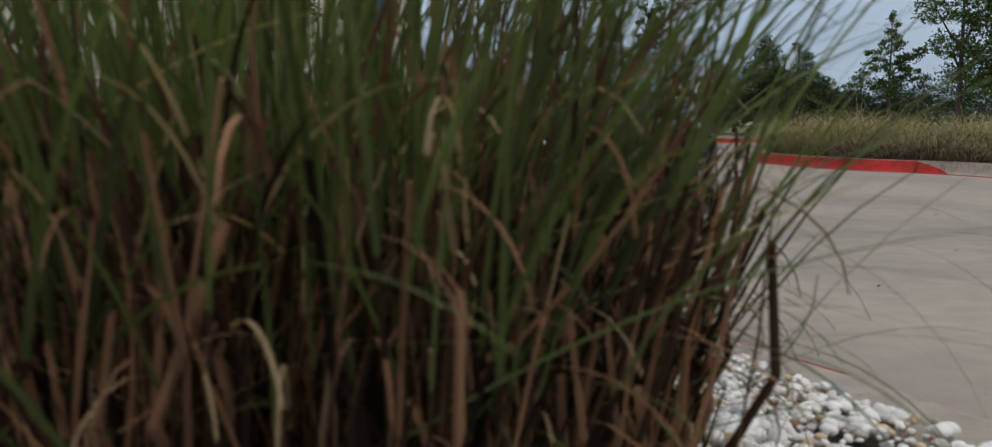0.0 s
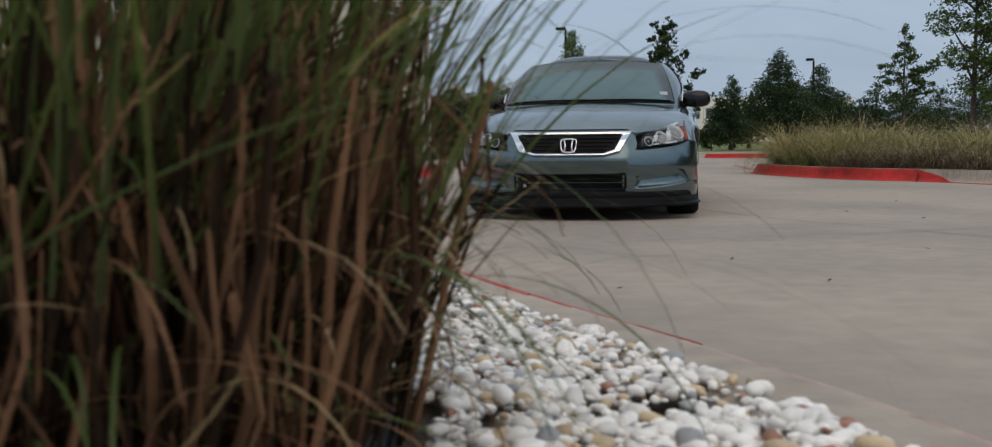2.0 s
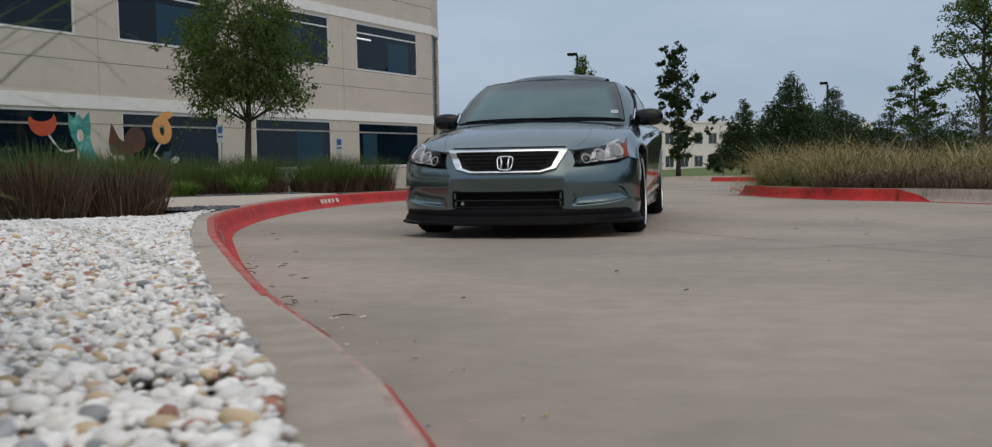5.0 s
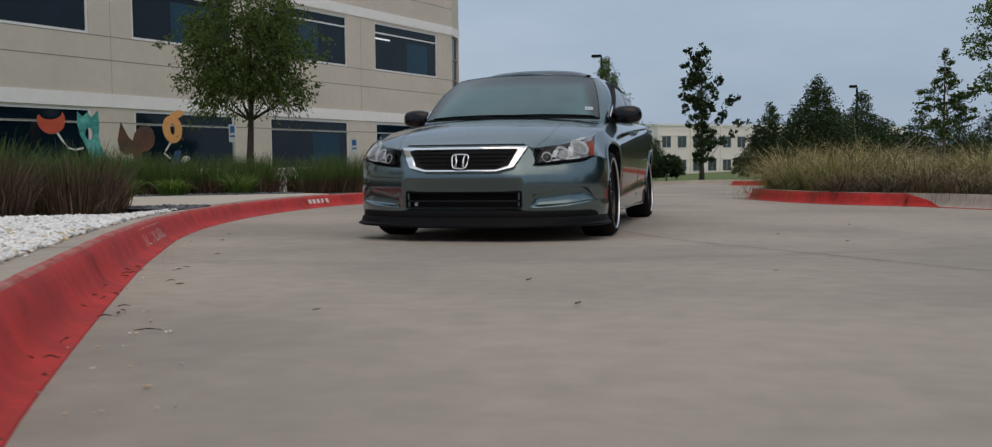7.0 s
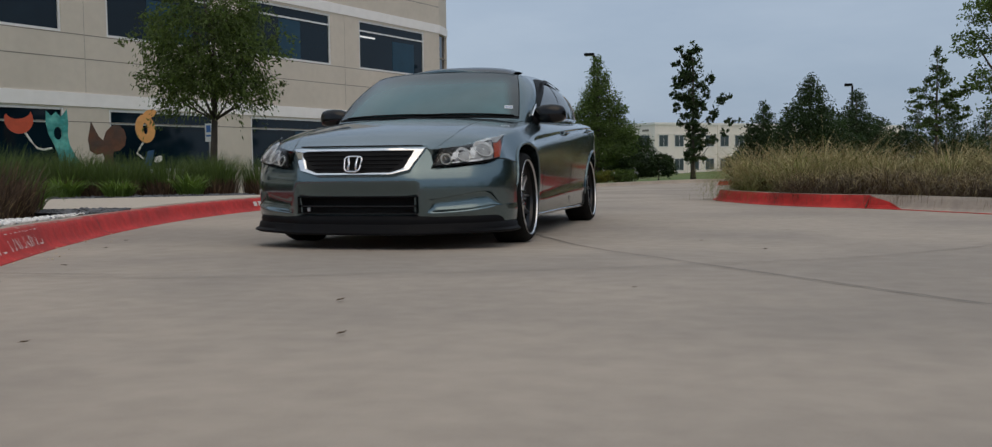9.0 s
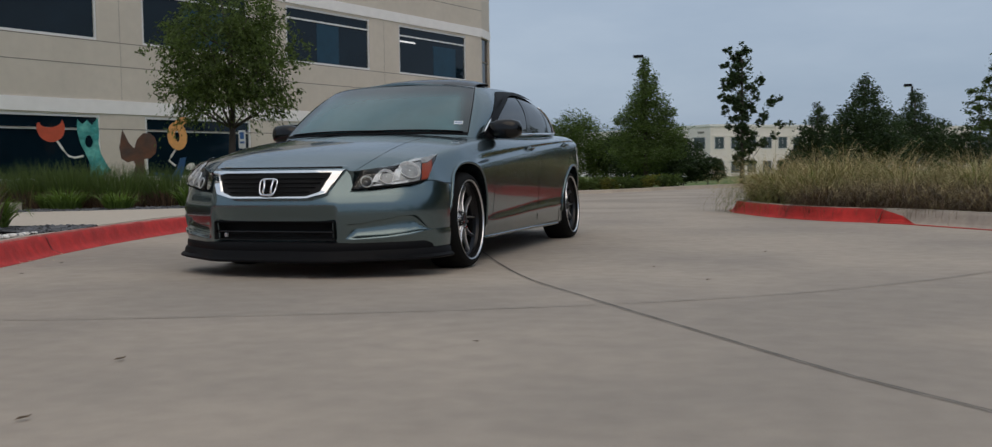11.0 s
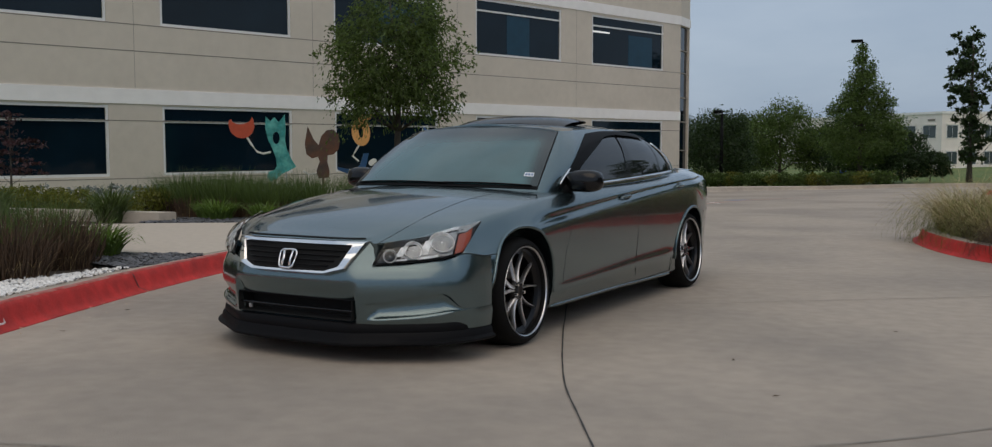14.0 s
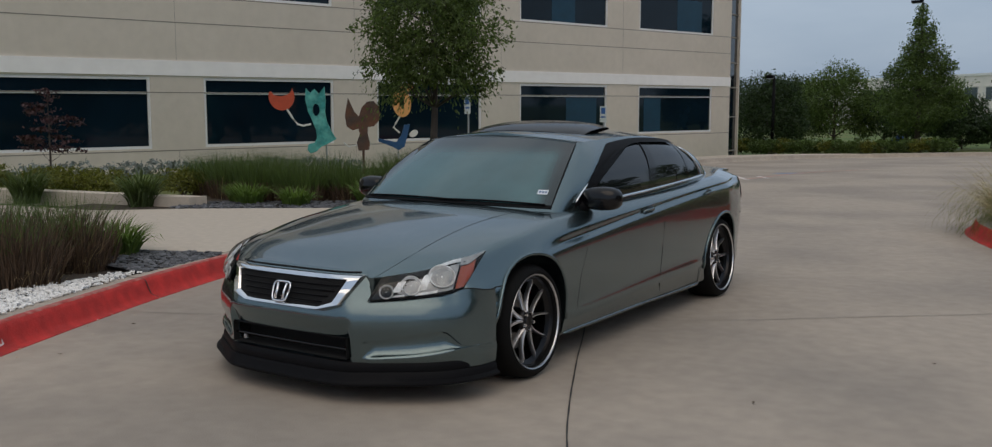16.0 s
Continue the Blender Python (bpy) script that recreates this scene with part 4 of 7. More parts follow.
def swept(name, profile, mat, parent, flare=0.0):
    b = bmesh.new()
    rows = []
    for k, (x, y) in enumerate(full):
        a, c = full[max(k - 1, 0)], full[min(k + 1, len(full) - 1)]
        tx, ty = c[0] - a[0], c[1] - a[1]
        L = math.hypot(tx, ty)
        nx, ny = ty / L, -tx / L
        fl = flare * ease(abs(x), 0.45, 0.76) * (1 - 0.55 * ease(y, 0.33, 0.52))
        rows.append([b.verts.new((x + nx * (o + (fl if o > 0.02 else 0)), y + ny * (o + (fl if o > 0.02 else 0)), z)) for o, z in profile])
    for r0, r1 in zip(rows, rows[1:]):
        for i in range(len(profile)):
            b.faces.new((r0[i], r1[i], r1[(i + 1) % len(profile)], r0[(i + 1) % len(profile)]))
    b.faces.new(rows[0])
    b.faces.new(rows[-1][::-1])
    bmesh.ops.recalc_face_normals(b, faces=b.faces)
    return shade(part(name, b, mat, parent), 40)


swept("lip_band", [(-0.08, 0.250), (-0.026, 0.250), (-0.015, 0.240), (-0.010, 0.222), (-0.012, 0.200), (-0.08, 0.200)], M_BLACK_PLASTIC, lip)
swept("splitter", [(-0.09, 0.201), (-0.006, 0.201), (0.003, 0.190), (0.008, 0.165), (0.021, 0.152), (0.0215, 0.144), (0.014, 0.137), (-0.09, 0.137)], M_BLACK_PLASTIC, lip, 0.009)


# ---- car: headlights ----
LAMP_LOW = [(0.462, 0.046, 0.541), (0.528, 0.090, 0.545), (0.605, 0.142, 0.550), (0.680, 0.203, 0.557), (0.750, 0.272, 0.567), (0.802, 0.352, 0.586), (0.770, 0.600, 0.735)]
LAMP_TOP = [(0.492, 0.118, 0.0), (0.550, 0.185, 0.0), (0.605, 0.255, 0.0), (0.655, 0.335, 0.0), (0.700, 0.420, 0.0), (0.735, 0.510, 0.0), (0.762, 0.607, 0.0)]
LAMP_TOP = [(x, y, top_z(x, y) + 0.001) for x, y, _ in LAMP_TOP]


def lamp_at(s, t):
    f = min(1.0, max(0.0, s)) * 6
    i = min(int(f), 5)
    k = f - i
    low = np.array(LAMP_LOW[i]) * (1 - k) + np.array(LAMP_LOW[i + 1]) * k
    top = np.array(LAMP_TOP[i]) * (1 - k) + np.array(LAMP_TOP[i + 1]) * k
    return Vector(low + (top - low) * t)


def lamp_surface(s, t, out):
    """The lamp's face: s from its inner to its outer end, t from its lower to its upper edge."""
    s0, s1 = max(0.0, s - 0.04), min(0.97, s + 0.04)
    n = (lamp_at(s1, t) - lamp_at(s0, t)).cross(lamp_at(min(s, 0.93), 1.0) - lamp_at(min(s, 0.93), 0.0)).normalized()
    swell = 0.016 * 4 * t * (1 - t) * min(1.0, 5 * s + 0.2, 3 * (1 - s))
    return lamp_at(s, t) + n * (out + swell), n


for sgn in (1, -1):
    lamp = new("headlight")
    lamp.parent = car

    def lamp_patch(name, out, mat, s0=0.0, s1=1.0, t0=0.0, t1=1.0, bulge=0.0, label=""):
        b = bmesh.new()
        g = []
        for j in range(7):
            for i in range(19):
                s, t = s0 + (s1 - s0) * i / 18, t0 + (t1 - t0) * j / 6
                p, _ = lamp_surface(s, t, out + bulge * 4 * t * (1 - t) * min(1, 4 * s, 4 * (1 - s)))
                g.append(b.verts.new((sgn * p.x, p.y, p.z)))
        for j in range(6):
            for i in range(18):
                b.faces.new((g[j * 19 + i], g[j * 19 + i + 1], g[j * 19 + i + 20], g[j * 19 + i + 19]))
        bmesh.ops.remove_doubles(b, verts=b.verts, dist=0.0003)
        bmesh.ops.recalc_face_normals(b, faces=b.faces)
        return part(name, b, mat, lamp, label, smooth=True)

    lamp_patch("bezel", 0.004, M_BLACK_PLASTIC)
    lamp_patch("inner_housing", 0.0055, M_BLACK_GLOSS, 0.04, 0.30, 0.06, 0.66)
    lamp_patch("inner_housing", 0.0055, M_HOUSING, 0.26, 0.46, 0.08, 0.60)
    lamp_patch("inner_housing", 0.0055, M_HOUSING, 0.46, 0.735, 0.07, 0.80)
    for s0, s1, t0, t1 in ((0.205, 0.275, 0.22, 0.62), (0.425, 0.50, 0.18, 0.70), (0.42, 0.60, 0.05, 0.12), (0.23, 0.33, 0.06, 0.12)):
        lamp_patch("bright_trim", 0.0095, M_BOWL, s0, s1, t0, t1)
    lamp_patch("upper_reflector", 0.0075, M_BOWL, 0.52, 0.74, 0.86, 0.985)
    lamp_patch("upper_reflector", 0.0075, M_HOUSING, 0.74, 0.985, 0.72, 0.985)
    lamp_patch("amber_reflector", 0.008, M_AMBER, 0.755, 0.90, 0.05, 0.68)
    for s, t, r in ((0.60, 0.50, 0.067), (0.345, 0.42, 0.051), (0.145, 0.30, 0.035)):
        c, _ = lamp_surface(s, t, 0.0)
        along = (lamp_surface(s + 0.05, t, 0.0)[0] - lamp_surface(s - 0.05, t, 0.0)[0]).normalized()
        up = lamp_surface(s, min(0.95, t + 0.25), 0.0)[0] - lamp_surface(s, t - 0.25, 0.0)[0]
        up = (up - along * up.dot(along)).normalized()
        n = along.cross(up)
        if n.y > 0:
            n = -n
        b = bmesh.new()
        rings = []
        for rr, d in ((1.0, 0.006), (0.97, 0.012), (0.92, 0.012), (0.75, 0.0), (0.45, -0.008), (0.24, -0.010), (0.20, 0.004), (0.001, 0.006)):
            rings.append([b.verts.new(c + along * (r * rr * math.cos(k * math.tau / 28)) + up * (r * rr * math.sin(k * math.tau / 28)) + n * d) for k in range(28)])
        for r0, r1 in zip(rings, rings[1:]):
            for k in range(28):
                b.faces.new((r0[k], r0[(k + 1) % 28], r1[(k + 1) % 28], r1[k]))
        for v in b.verts:
            v.co.x *= sgn
        bmesh.ops.recalc_face_normals(b, faces=b.faces)
        shade(part("reflector_bowl", b, M_BOWL, lamp), 30)
    lens = lamp_patch("lens", 0.016, M_LENS, bulge=0.014, label="clear lens")
    lens.visible_shadow = False

# ---- car: sides ----
for sgn in (1, -1):
    # mirror
    mirror = new("door_mirror")
    mirror.parent = car
    b = bmesh.new()
    prof = [(0.745, 0.35, 0.0), (0.765, 0.75, 0.0), (0.81, 0.95, 0.0), (0.87, 1.0, 0.0), (0.92, 0.94, 0.005), (0.955, 0.78, 0.01), (0.972, 0.5, 0.015), (0.978, 0.15, 0.02)]
    rings = []
    for x, k, sweep in prof:
        ring = []
        for a in range(20):
            an = a * math.tau / 20
            cy, cz = math.cos(an), math.sin(an)
            yy = 0.075 * k * (abs(cy) ** 0.7) * math.copysign(1, cy)
            if cy > 0:
                yy = 0.05 * k * min(1.0, cy * 1.8)
            zz = 0.075 * k * (abs(cz) ** 0.8) * math.copysign(1, cz) * (0.9 if cz < 0 else 1.0)
            ring.append(b.verts.new((sgn * x, 1.70 + sweep + yy, 0.918 + zz)))
        rings.append(ring)
    for r0, r1 in zip(rings, rings[1:]):
        for k in range(20):
            b.faces.new((r0[k], r0[(k + 1) % 20], r1[(k + 1) % 20], r1[k]))
    b.faces.new(rings[0])
    b.faces.new(rings[-1][::-1])
    bmesh.ops.recalc_face_normals(b, faces=b.faces)
    shade(part("mirror_shell", b, M_BLACK_GLOSS, mirror), 50)
    b = bmesh.new()
    add_tube(b, [(sgn * 0.70, 1.66, 0.865), (sgn * 0.745, 1.67, 0.872), (sgn * 0.79, 1.69, 0.885)], [0.05, 0.035, 0.025], 10)
    part("mirror_foot", b, M_BLACK_PLASTIC, mirror, smooth=True)
    b = bmesh.new()
    fs = [b.verts.new(cabin_point(sgn * u, v, 0.010)) for u, v in ((4.42, 0.02), (5.05, 0.02), (4.85, 0.28), (4.62, 0.22))]
    b.faces.new(fs)
    part("mirror_sail", b, M_BLACK_PLASTIC, mirror)
    # handles; black domes stand for the shade in their cups
    for hy, hz in ((2.40, 0.79), (3.40, 0.832)):
        handle = new("door_handle")
        handle.parent = car
        x = side_x(hy, hz)
        b = bmesh.new()
        bmesh.ops.create_uvsphere(b, u_segments=16, v_segments=8, radius=1.0, matrix=Matrix.Translation((sgn * (x - 0.002), hy, hz - 0.002)) @ Matrix.Diagonal((0.006, 0.06, 0.028, 1)))
        part("cup", b, M_BLACK_GLOSS, handle, smooth=True)
        ribbon("grip", [(sgn * (x + 0.004), hy - 0.09, hz), (sgn * (x + 0.022), hy - 0.05, hz + 0.004), (sgn * (x + 0.026), hy + 0.02, hz + 0.006), (sgn * (x + 0.006), hy + 0.09, hz + 0.006)], M_PAINT, handle, [0.009, 0.012, 0.012, 0.010], 8)
    # door edges, sill, side lines
    def seam(name, pts, radius=0.0028):
        ribbon(name, [(sgn * (side_x(y, z) + 0.0006), y, z) for y, z in pts], M_MATT_BLACK, car, radius, 5)
    seam("door_gap", [(1.46, 0.20), (1.43, 0.35), (1.44, 0.5), (1.50, 0.65), (1.58, 0.78), (1.62, 0.84)], 0.0010)
    seam("door_gap", [(2.62, 0.19), (2.60, 0.35), (2.60, 0.5), (2.60, 0.7), (2.60, 0.86)], 0.0018)
    seam("door_gap", [(3.30, 0.19), (3.36, 0.32), (3.44, 0.45), (3.56, 0.60), (3.62, 0.75), (3.62, 0.885)], 0.0018)
    seam("door_gap", [(1.46, 0.195), (2.0, 0.19), (2.6, 0.19), (3.30, 0.19)])
    ribbon("bumper_gap", [tuple(np.array((sgn, 1, 1)) * (cover_point(k, cover_top(PLAN[k][0]), 0.0015) + np.array((0, 0, 0.003)))) for k in SEAM_K] + [(sgn * (side_x(y, z) + 0.0006), y, z) for y, z in ((0.58, 0.566), (0.63, 0.566))], M_MATT_BLACK, car, 0.0028, 5)
    seam("bumper_gap", [(4.10, 0.60), (4.3, 0.605), (4.5, 0.61)])
    ribbon("side_sill", [(sgn * (side_x(y, floor_line(y) + 0.02) - 0.004), y, floor_line(y) + 0.012) for y in [1.30 + 0.08 * i for i in range(27)]], M_PAINT, car, [0.006] + [0.012] * 25 + [0.006], 8)
    # bonnet edge
    bonnet_x = curve([(0.10, 0.462), (0.25, 0.497), (0.36, 0.518), (0.52, 0.516), (0.8, 0.512), (1.1, 0.53), (1.3, 0.57)])
    edge_line = []
    for k in range(25):
        yy = 0.10 + 0.048 * k
        top = sorted(section(yy)[26:])
        edge_line.append((sgn * bonnet_x(yy), yy, float(np.interp(bonnet_x(yy), [p[0] for p in top], [p[1] for p in top])) + 0.0004))
    ribbon("bonnet_gap", edge_line, M_MATT_BLACK, car, 0.0010, 5)
    # rear lamp
    b = bmesh.new()
    g = [[b.verts.new((sgn * (side_x(y, z) + 0.006), y, z)) for z in (0.70, 0.74, 0.79, 0.84, 0.87)] for y in (4.43, 4.49, 4.55, 4.61, 4.66, 4.71)]
    for r0, r1 in zip(g, g[1:]):
        for k in range(4):
            b.faces.new((r0[k], r1[k], r1[k + 1], r0[k + 1]))
    part("tail_light", b, M_RED_LENS, car, smooth=True)
lead = [k for k in range(len(PLAN)) if PLAN[k][0] < 0.455][::3]
ribbon("bonnet_gap", [tuple(np.array((-1, 1, 1)) * cover_point(k, 0.6705, 0.002)) for k in lead[:0:-1]] + [tuple(cover_point(k, 0.6705, 0.002)) for k in lead], M_MATT_BLACK, car, 0.0042, 5)
# boot spoiler
b = bmesh.new()
rows = []
for x in [-0.57 + 0.114 * i for i in range(11)]:
    e = abs(x / 0.57) ** 4
    rows.append([b.verts.new((x, y, z - 0.02 * e)) for y, z in ((4.40, 0.938), (4.52, 0.952), (4.62, 0.948), (4.625, 0.937), (4.52, 0.92))])
for r0, r1 in zip(rows, rows[1:]):
    for k in range(5):
        b.faces.new((r0[k], r1[k], r1[(k + 1) % 5], r0[(k + 1) % 5]))
b.faces.new(rows[0])
b.faces.new(rows[-1][::-1])
bmesh.ops.recalc_face_normals(b, faces=b.faces)
shade(part("boot_spoiler", b, M_PAINT, car), 40)


# ---- car: wheels ----
def wheel_parts(parent):
    """Tyre, dished rim with ten split spokes, hub and brake disc; the wheel's outside faces +x."""
    def lathe(name, prof, mat, seg=64, closed=False):
        b = bmesh.new()
        rings = [[b.verts.new((x, r * math.cos(k * math.tau / seg), r * math.sin(k * math.tau / seg))) for k in range(seg)] for x, r in prof]
        pairs = list(zip(rings, rings[1:])) + ([(rings[-1], rings[0])] if closed else [])
        for r0, r1 in pairs:
            for k in range(seg):
                b.faces.new((r0[k], r0[(k + 1) % seg], r1[(k + 1) % seg], r1[k]))
        bmesh.ops.recalc_face_normals(b, faces=b.faces)
        return shade(part(name, b, mat, parent), 35)
    lathe("tyre", [(-0.004, 0.238), (0.012, 0.250), (0.018, 0.262), (0.012, 0.280), (-0.004, 0.292), (-0.022, 0.300), (-0.05, 0.303), (-0.17, 0.303), (-0.205, 0.293), (-0.22, 0.27), (-0.215, 0.24)], M_TYRE, closed=True)
    lathe("rim_lip", [(-0.004, 0.252), (0.012, 0.2525), (0.017, 0.250), (0.015, 0.246), (0.008, 0.2435)], M_RIM)
    lathe("rim_dish", [(0.008, 0.2435), (-0.012, 0.240), (-0.035, 0.232), (-0.045, 0.218), (-0.05, 0.209)], M_RIM_DARK)
    lathe("barrel", [(-0.05, 0.2085), (-0.12, 0.200), (-0.20, 0.205)], M_RIM_DARK)
    lathe("hub", [(-0.045, 0.0), (-0.03, 0.001), (-0.028, 0.026), (-0.034, 0.032), (-0.036, 0.052), (-0.046, 0.062), (-0.08, 0.068), (-0.12, 0.07)], M_RIM_DARK, 40)
    lathe("brake_disc", [(-0.125, 0.06), (-0.122, 0.158), (-0.145, 0.158)], M_BRAKE, 48)
    for k in range(10):
        pair = k // 2
        a0 = pair * math.tau / 5 + (0.15 if k % 2 else -0.15)
        a1 = pair * math.tau / 5 + (0.34 if k % 2 else -0.34)
        b = bmesh.new()
        rings = []
        for i in range(9):
            t = i / 8
            r = 0.050 + (0.222 - 0.050) * t
            a = a0 + (a1 - a0) * (1.5 * t - 0.5 * t * t)
            x = -0.036 - 0.012 * math.sin(math.pi * t) + 0.006 * t - (0.01 if t > 0.95 else 0)
            w = 0.0105 - 0.004 * t
            c, s = math.cos(a), math.sin(a)
            ring = []
            for du, dx in ((-w, -0.022), (-w * 0.8, -0.004), (-w * 0.35, 0.003), (w * 0.35, 0.003), (w * 0.8, -0.004), (w, -0.022)):
                ring.append(b.verts.new((x + dx, r * c - du * s, r * s + du * c)))
            rings.append(ring)
        for r0, r1 in zip(rings, rings[1:]):
            for q in range(6):
                b.faces.new((r0[q], r0[(q + 1) % 6], r1[(q + 1) % 6], r1[q]))
        b.faces.new(rings[0])
        b.faces.new(rings[-1][::-1])
        bmesh.ops.recalc_face_normals(b, faces=b.faces)
        shade(part("spoke", b, M_RIM, parent), 50)
    for k in range(5):
        a = (k + 0.5) * math.tau / 5
        b = bmesh.new()
        bmesh.ops.create_cone(b, cap_ends=True, segments=8, radius1=0.009, radius2=0.008, depth=0.02, matrix=Matrix.Translation((-0.03, 0.045 * math.cos(a), 0.045 * math.sin(a))) @ Matrix.Rotation(radians(90), 4, "Y"))
        part("wheel_nut", b, M_CHROME, parent)


first_wheel = None
for wy in (0.93, 3.76):
    for sgn in (1, -1):
        wheel = new("wheel")
        wheel.parent = car
        camber = -2.5 if wy < 2 else -3.5
        wheel.matrix_local = (Matrix.Translation((sgn * (0.852 if wy < 2 else 0.835), wy, ground_z(0, wy) + 0.303)) @ Matrix.Rotation(0 if sgn > 0 else math.pi, 4, "Z")
                              @ Matrix.Rotation(radians(camber), 4, "Y") @ Matrix.Rotation(0.35 if wy < 2 else 0.9, 4, "X"))
        if first_wheel is None:
            wheel_parts(wheel)
            first_wheel = wheel
        else:
            for child in first_wheel.children:
                twin = child.copy()
                scene.collection.objects.link(twin)
                twin.parent = wheel

# ---- planting beds ----
M_STONE = material("river_pebble", (0.90, 0.875, 0.84), 0.55, vary=0.12, scale=60, island=0.2, bump=0.2, bump_scale=200)
M_CHIP = material("white_stone_chip", (0.84, 0.82, 0.79), 0.7, vary=0.1, scale=60, island=0.15)
M_SLATE = material("dark_slate_chip", (0.085, 0.087, 0.095), 0.6, vary=0.25, scale=40, island=0.55)
M_BLADE = leafy("green_grass_blade", (0.105, 0.138, 0.044), 0.42, second=(0.080, 0.094, 0.038), second_scale=5)
M_FOUNTAIN = leafy("yellow_green_grass_blade", (0.160, 0.175, 0.052), 0.35, 0.4)
M_BLADE_DULL = leafy("dull_grass_blade", (0.078, 0.112, 0.036), 0.35, 0.4)
# near-black brown that puts the shade deep in the tall clumps into colour
M_CLUMP_SHADE = material("clump_shade_brown", (0.028, 0.018, 0.011), 0.9, vary=0.3, scale=25, island=0.6, spec=0.12)
M_STALK = material("cut_brown_stalk", (0.150, 0.080, 0.044), 0.85, vary=0.45, scale=25, island=0.9, spec=0.15, stretch=(1, 1, 0.15))
M_STALK_TAN = material("tan_brown_stalk", (0.095, 0.058, 0.034), 0.75, vary=0.3, scale=25, island=0.6, stretch=(1, 1, 0.15))
M_DRY = leafy("dry_straw", (0.40, 0.29, 0.175), 0.3, 0.45)
M_PLUME = material("tan_seed_plume", (0.46, 0.38, 0.20), 0.85, island=0.35, spec=0.2)
M_BROWN_GRASS = leafy("brown_grass_blade", (0.095, 0.066, 0.044), 0.3, 0.45)
M_LILY_DULL = leafy("dull_lily_leaf", (0.085, 0.115, 0.042), 0.35, 0.35)
M_LILY = leafy("lily_leaf", (0.12, 0.18, 0.045), 0.35, 0.35)
M_LEAF = leafy("tree_leaf", (0.060, 0.092, 0.028), 0.38, 0.6)
M_LEAF_OAK = leafy("oak_leaf", (0.082, 0.116, 0.036), 0.45, 0.6)
M_LEAF_LIGHT = leafy("light_tree_leaf", (0.085, 0.125, 0.038), 0.4, 0.55)
M_LEAF_DARK = leafy("dark_tree_leaf", (0.036, 0.060, 0.024), 0.3, 0.55)
M_LEAF_YELLOW = leafy("yellow_green_shrub_leaf", (0.135, 0.14, 0.026), 0.3, 0.4)
M_LEAF_RED = material("dark_red_leaf", (0.04, 0.01, 0.012), 0.55, island=0.5)
M_LEAF_SILVER = material("silver_shrub_leaf", (0.22, 0.25, 0.23), 0.7, island=0.35)
M_BARK = material("bark", (0.075, 0.06, 0.05), 0.9, vary=0.3, scale=20, bump=0.6, bump_scale=40, stretch=(1, 1, 0.3))
rng = np.random.default_rng(7)


def kerb_frame(i):
    a, b = np.array(kerb_line[max(i - 1, 0)]), np.array(kerb_line[min(i + 1, len(kerb_line) - 1)])
    d = (b - a) / np.linalg.norm(b - a)
    return np.array(kerb_line[i]), np.array((-d[1], d[0]))  # point, way into the bed


def bed_z(x, y, inward):
    return ground_z(x, y) + 0.13 + 0.055 * min(1.0, max(0.0, inward / 0.9)) * (1.0 if y < -2 else max(0.0, (1.5 - y) / 3.5))


# soil of the bed behind the kerb
bed_verts, bed_faces, bed_rows = [], [], 0
offs = [0.14, 0.3, 0.5, 0.8, 1.2, 1.8, 3.0, 5.0]
for i, p in enumerate(kerb_line):
    if not -20 < p[1] < 10.2:
        continue
    q, inn = kerb_frame(i)
    if p[1] > 3:
        inn = np.array((-1.0, 0.05)) / 1.00125
    for o in offs:
        r = q + inn * o
        bed_verts.append((r[0], r[1], bed_z(r[0], r[1], o - 0.15) - 0.012))
    bed_rows += 1
w = len(offs)
for i in range(bed_rows - 1):
    for k in range(w - 1):
        bed_faces.append((i * w + k, (i + 1) * w + k, (i + 1) * w + k + 1, i * w + k + 1))
tagged(raw("planting_bed", bed_verts, bed_faces, M_SOIL, smooth=True), "dark soil planting bed behind the kerb", "planting bed", kind="structure")

ICO = bmesh.new()
bmesh.ops.create_icosphere(ICO, subdivisions=2, radius=1.0)
ICO_V = np.array([v.co[:] for v in ICO.verts])
ICO_F = np.array([[v.index for v in f.verts] for f in ICO.faces])
ICO.free()
ICO1 = bmesh.new()
bmesh.ops.create_icosphere(ICO1, subdivisions=1, radius=1.0)
ICO1_V = np.array([v.co[:] for v in ICO1.verts])
ICO1_F = np.array([[v.index for v in f.verts] for f in ICO1.faces])
ICO1.free()


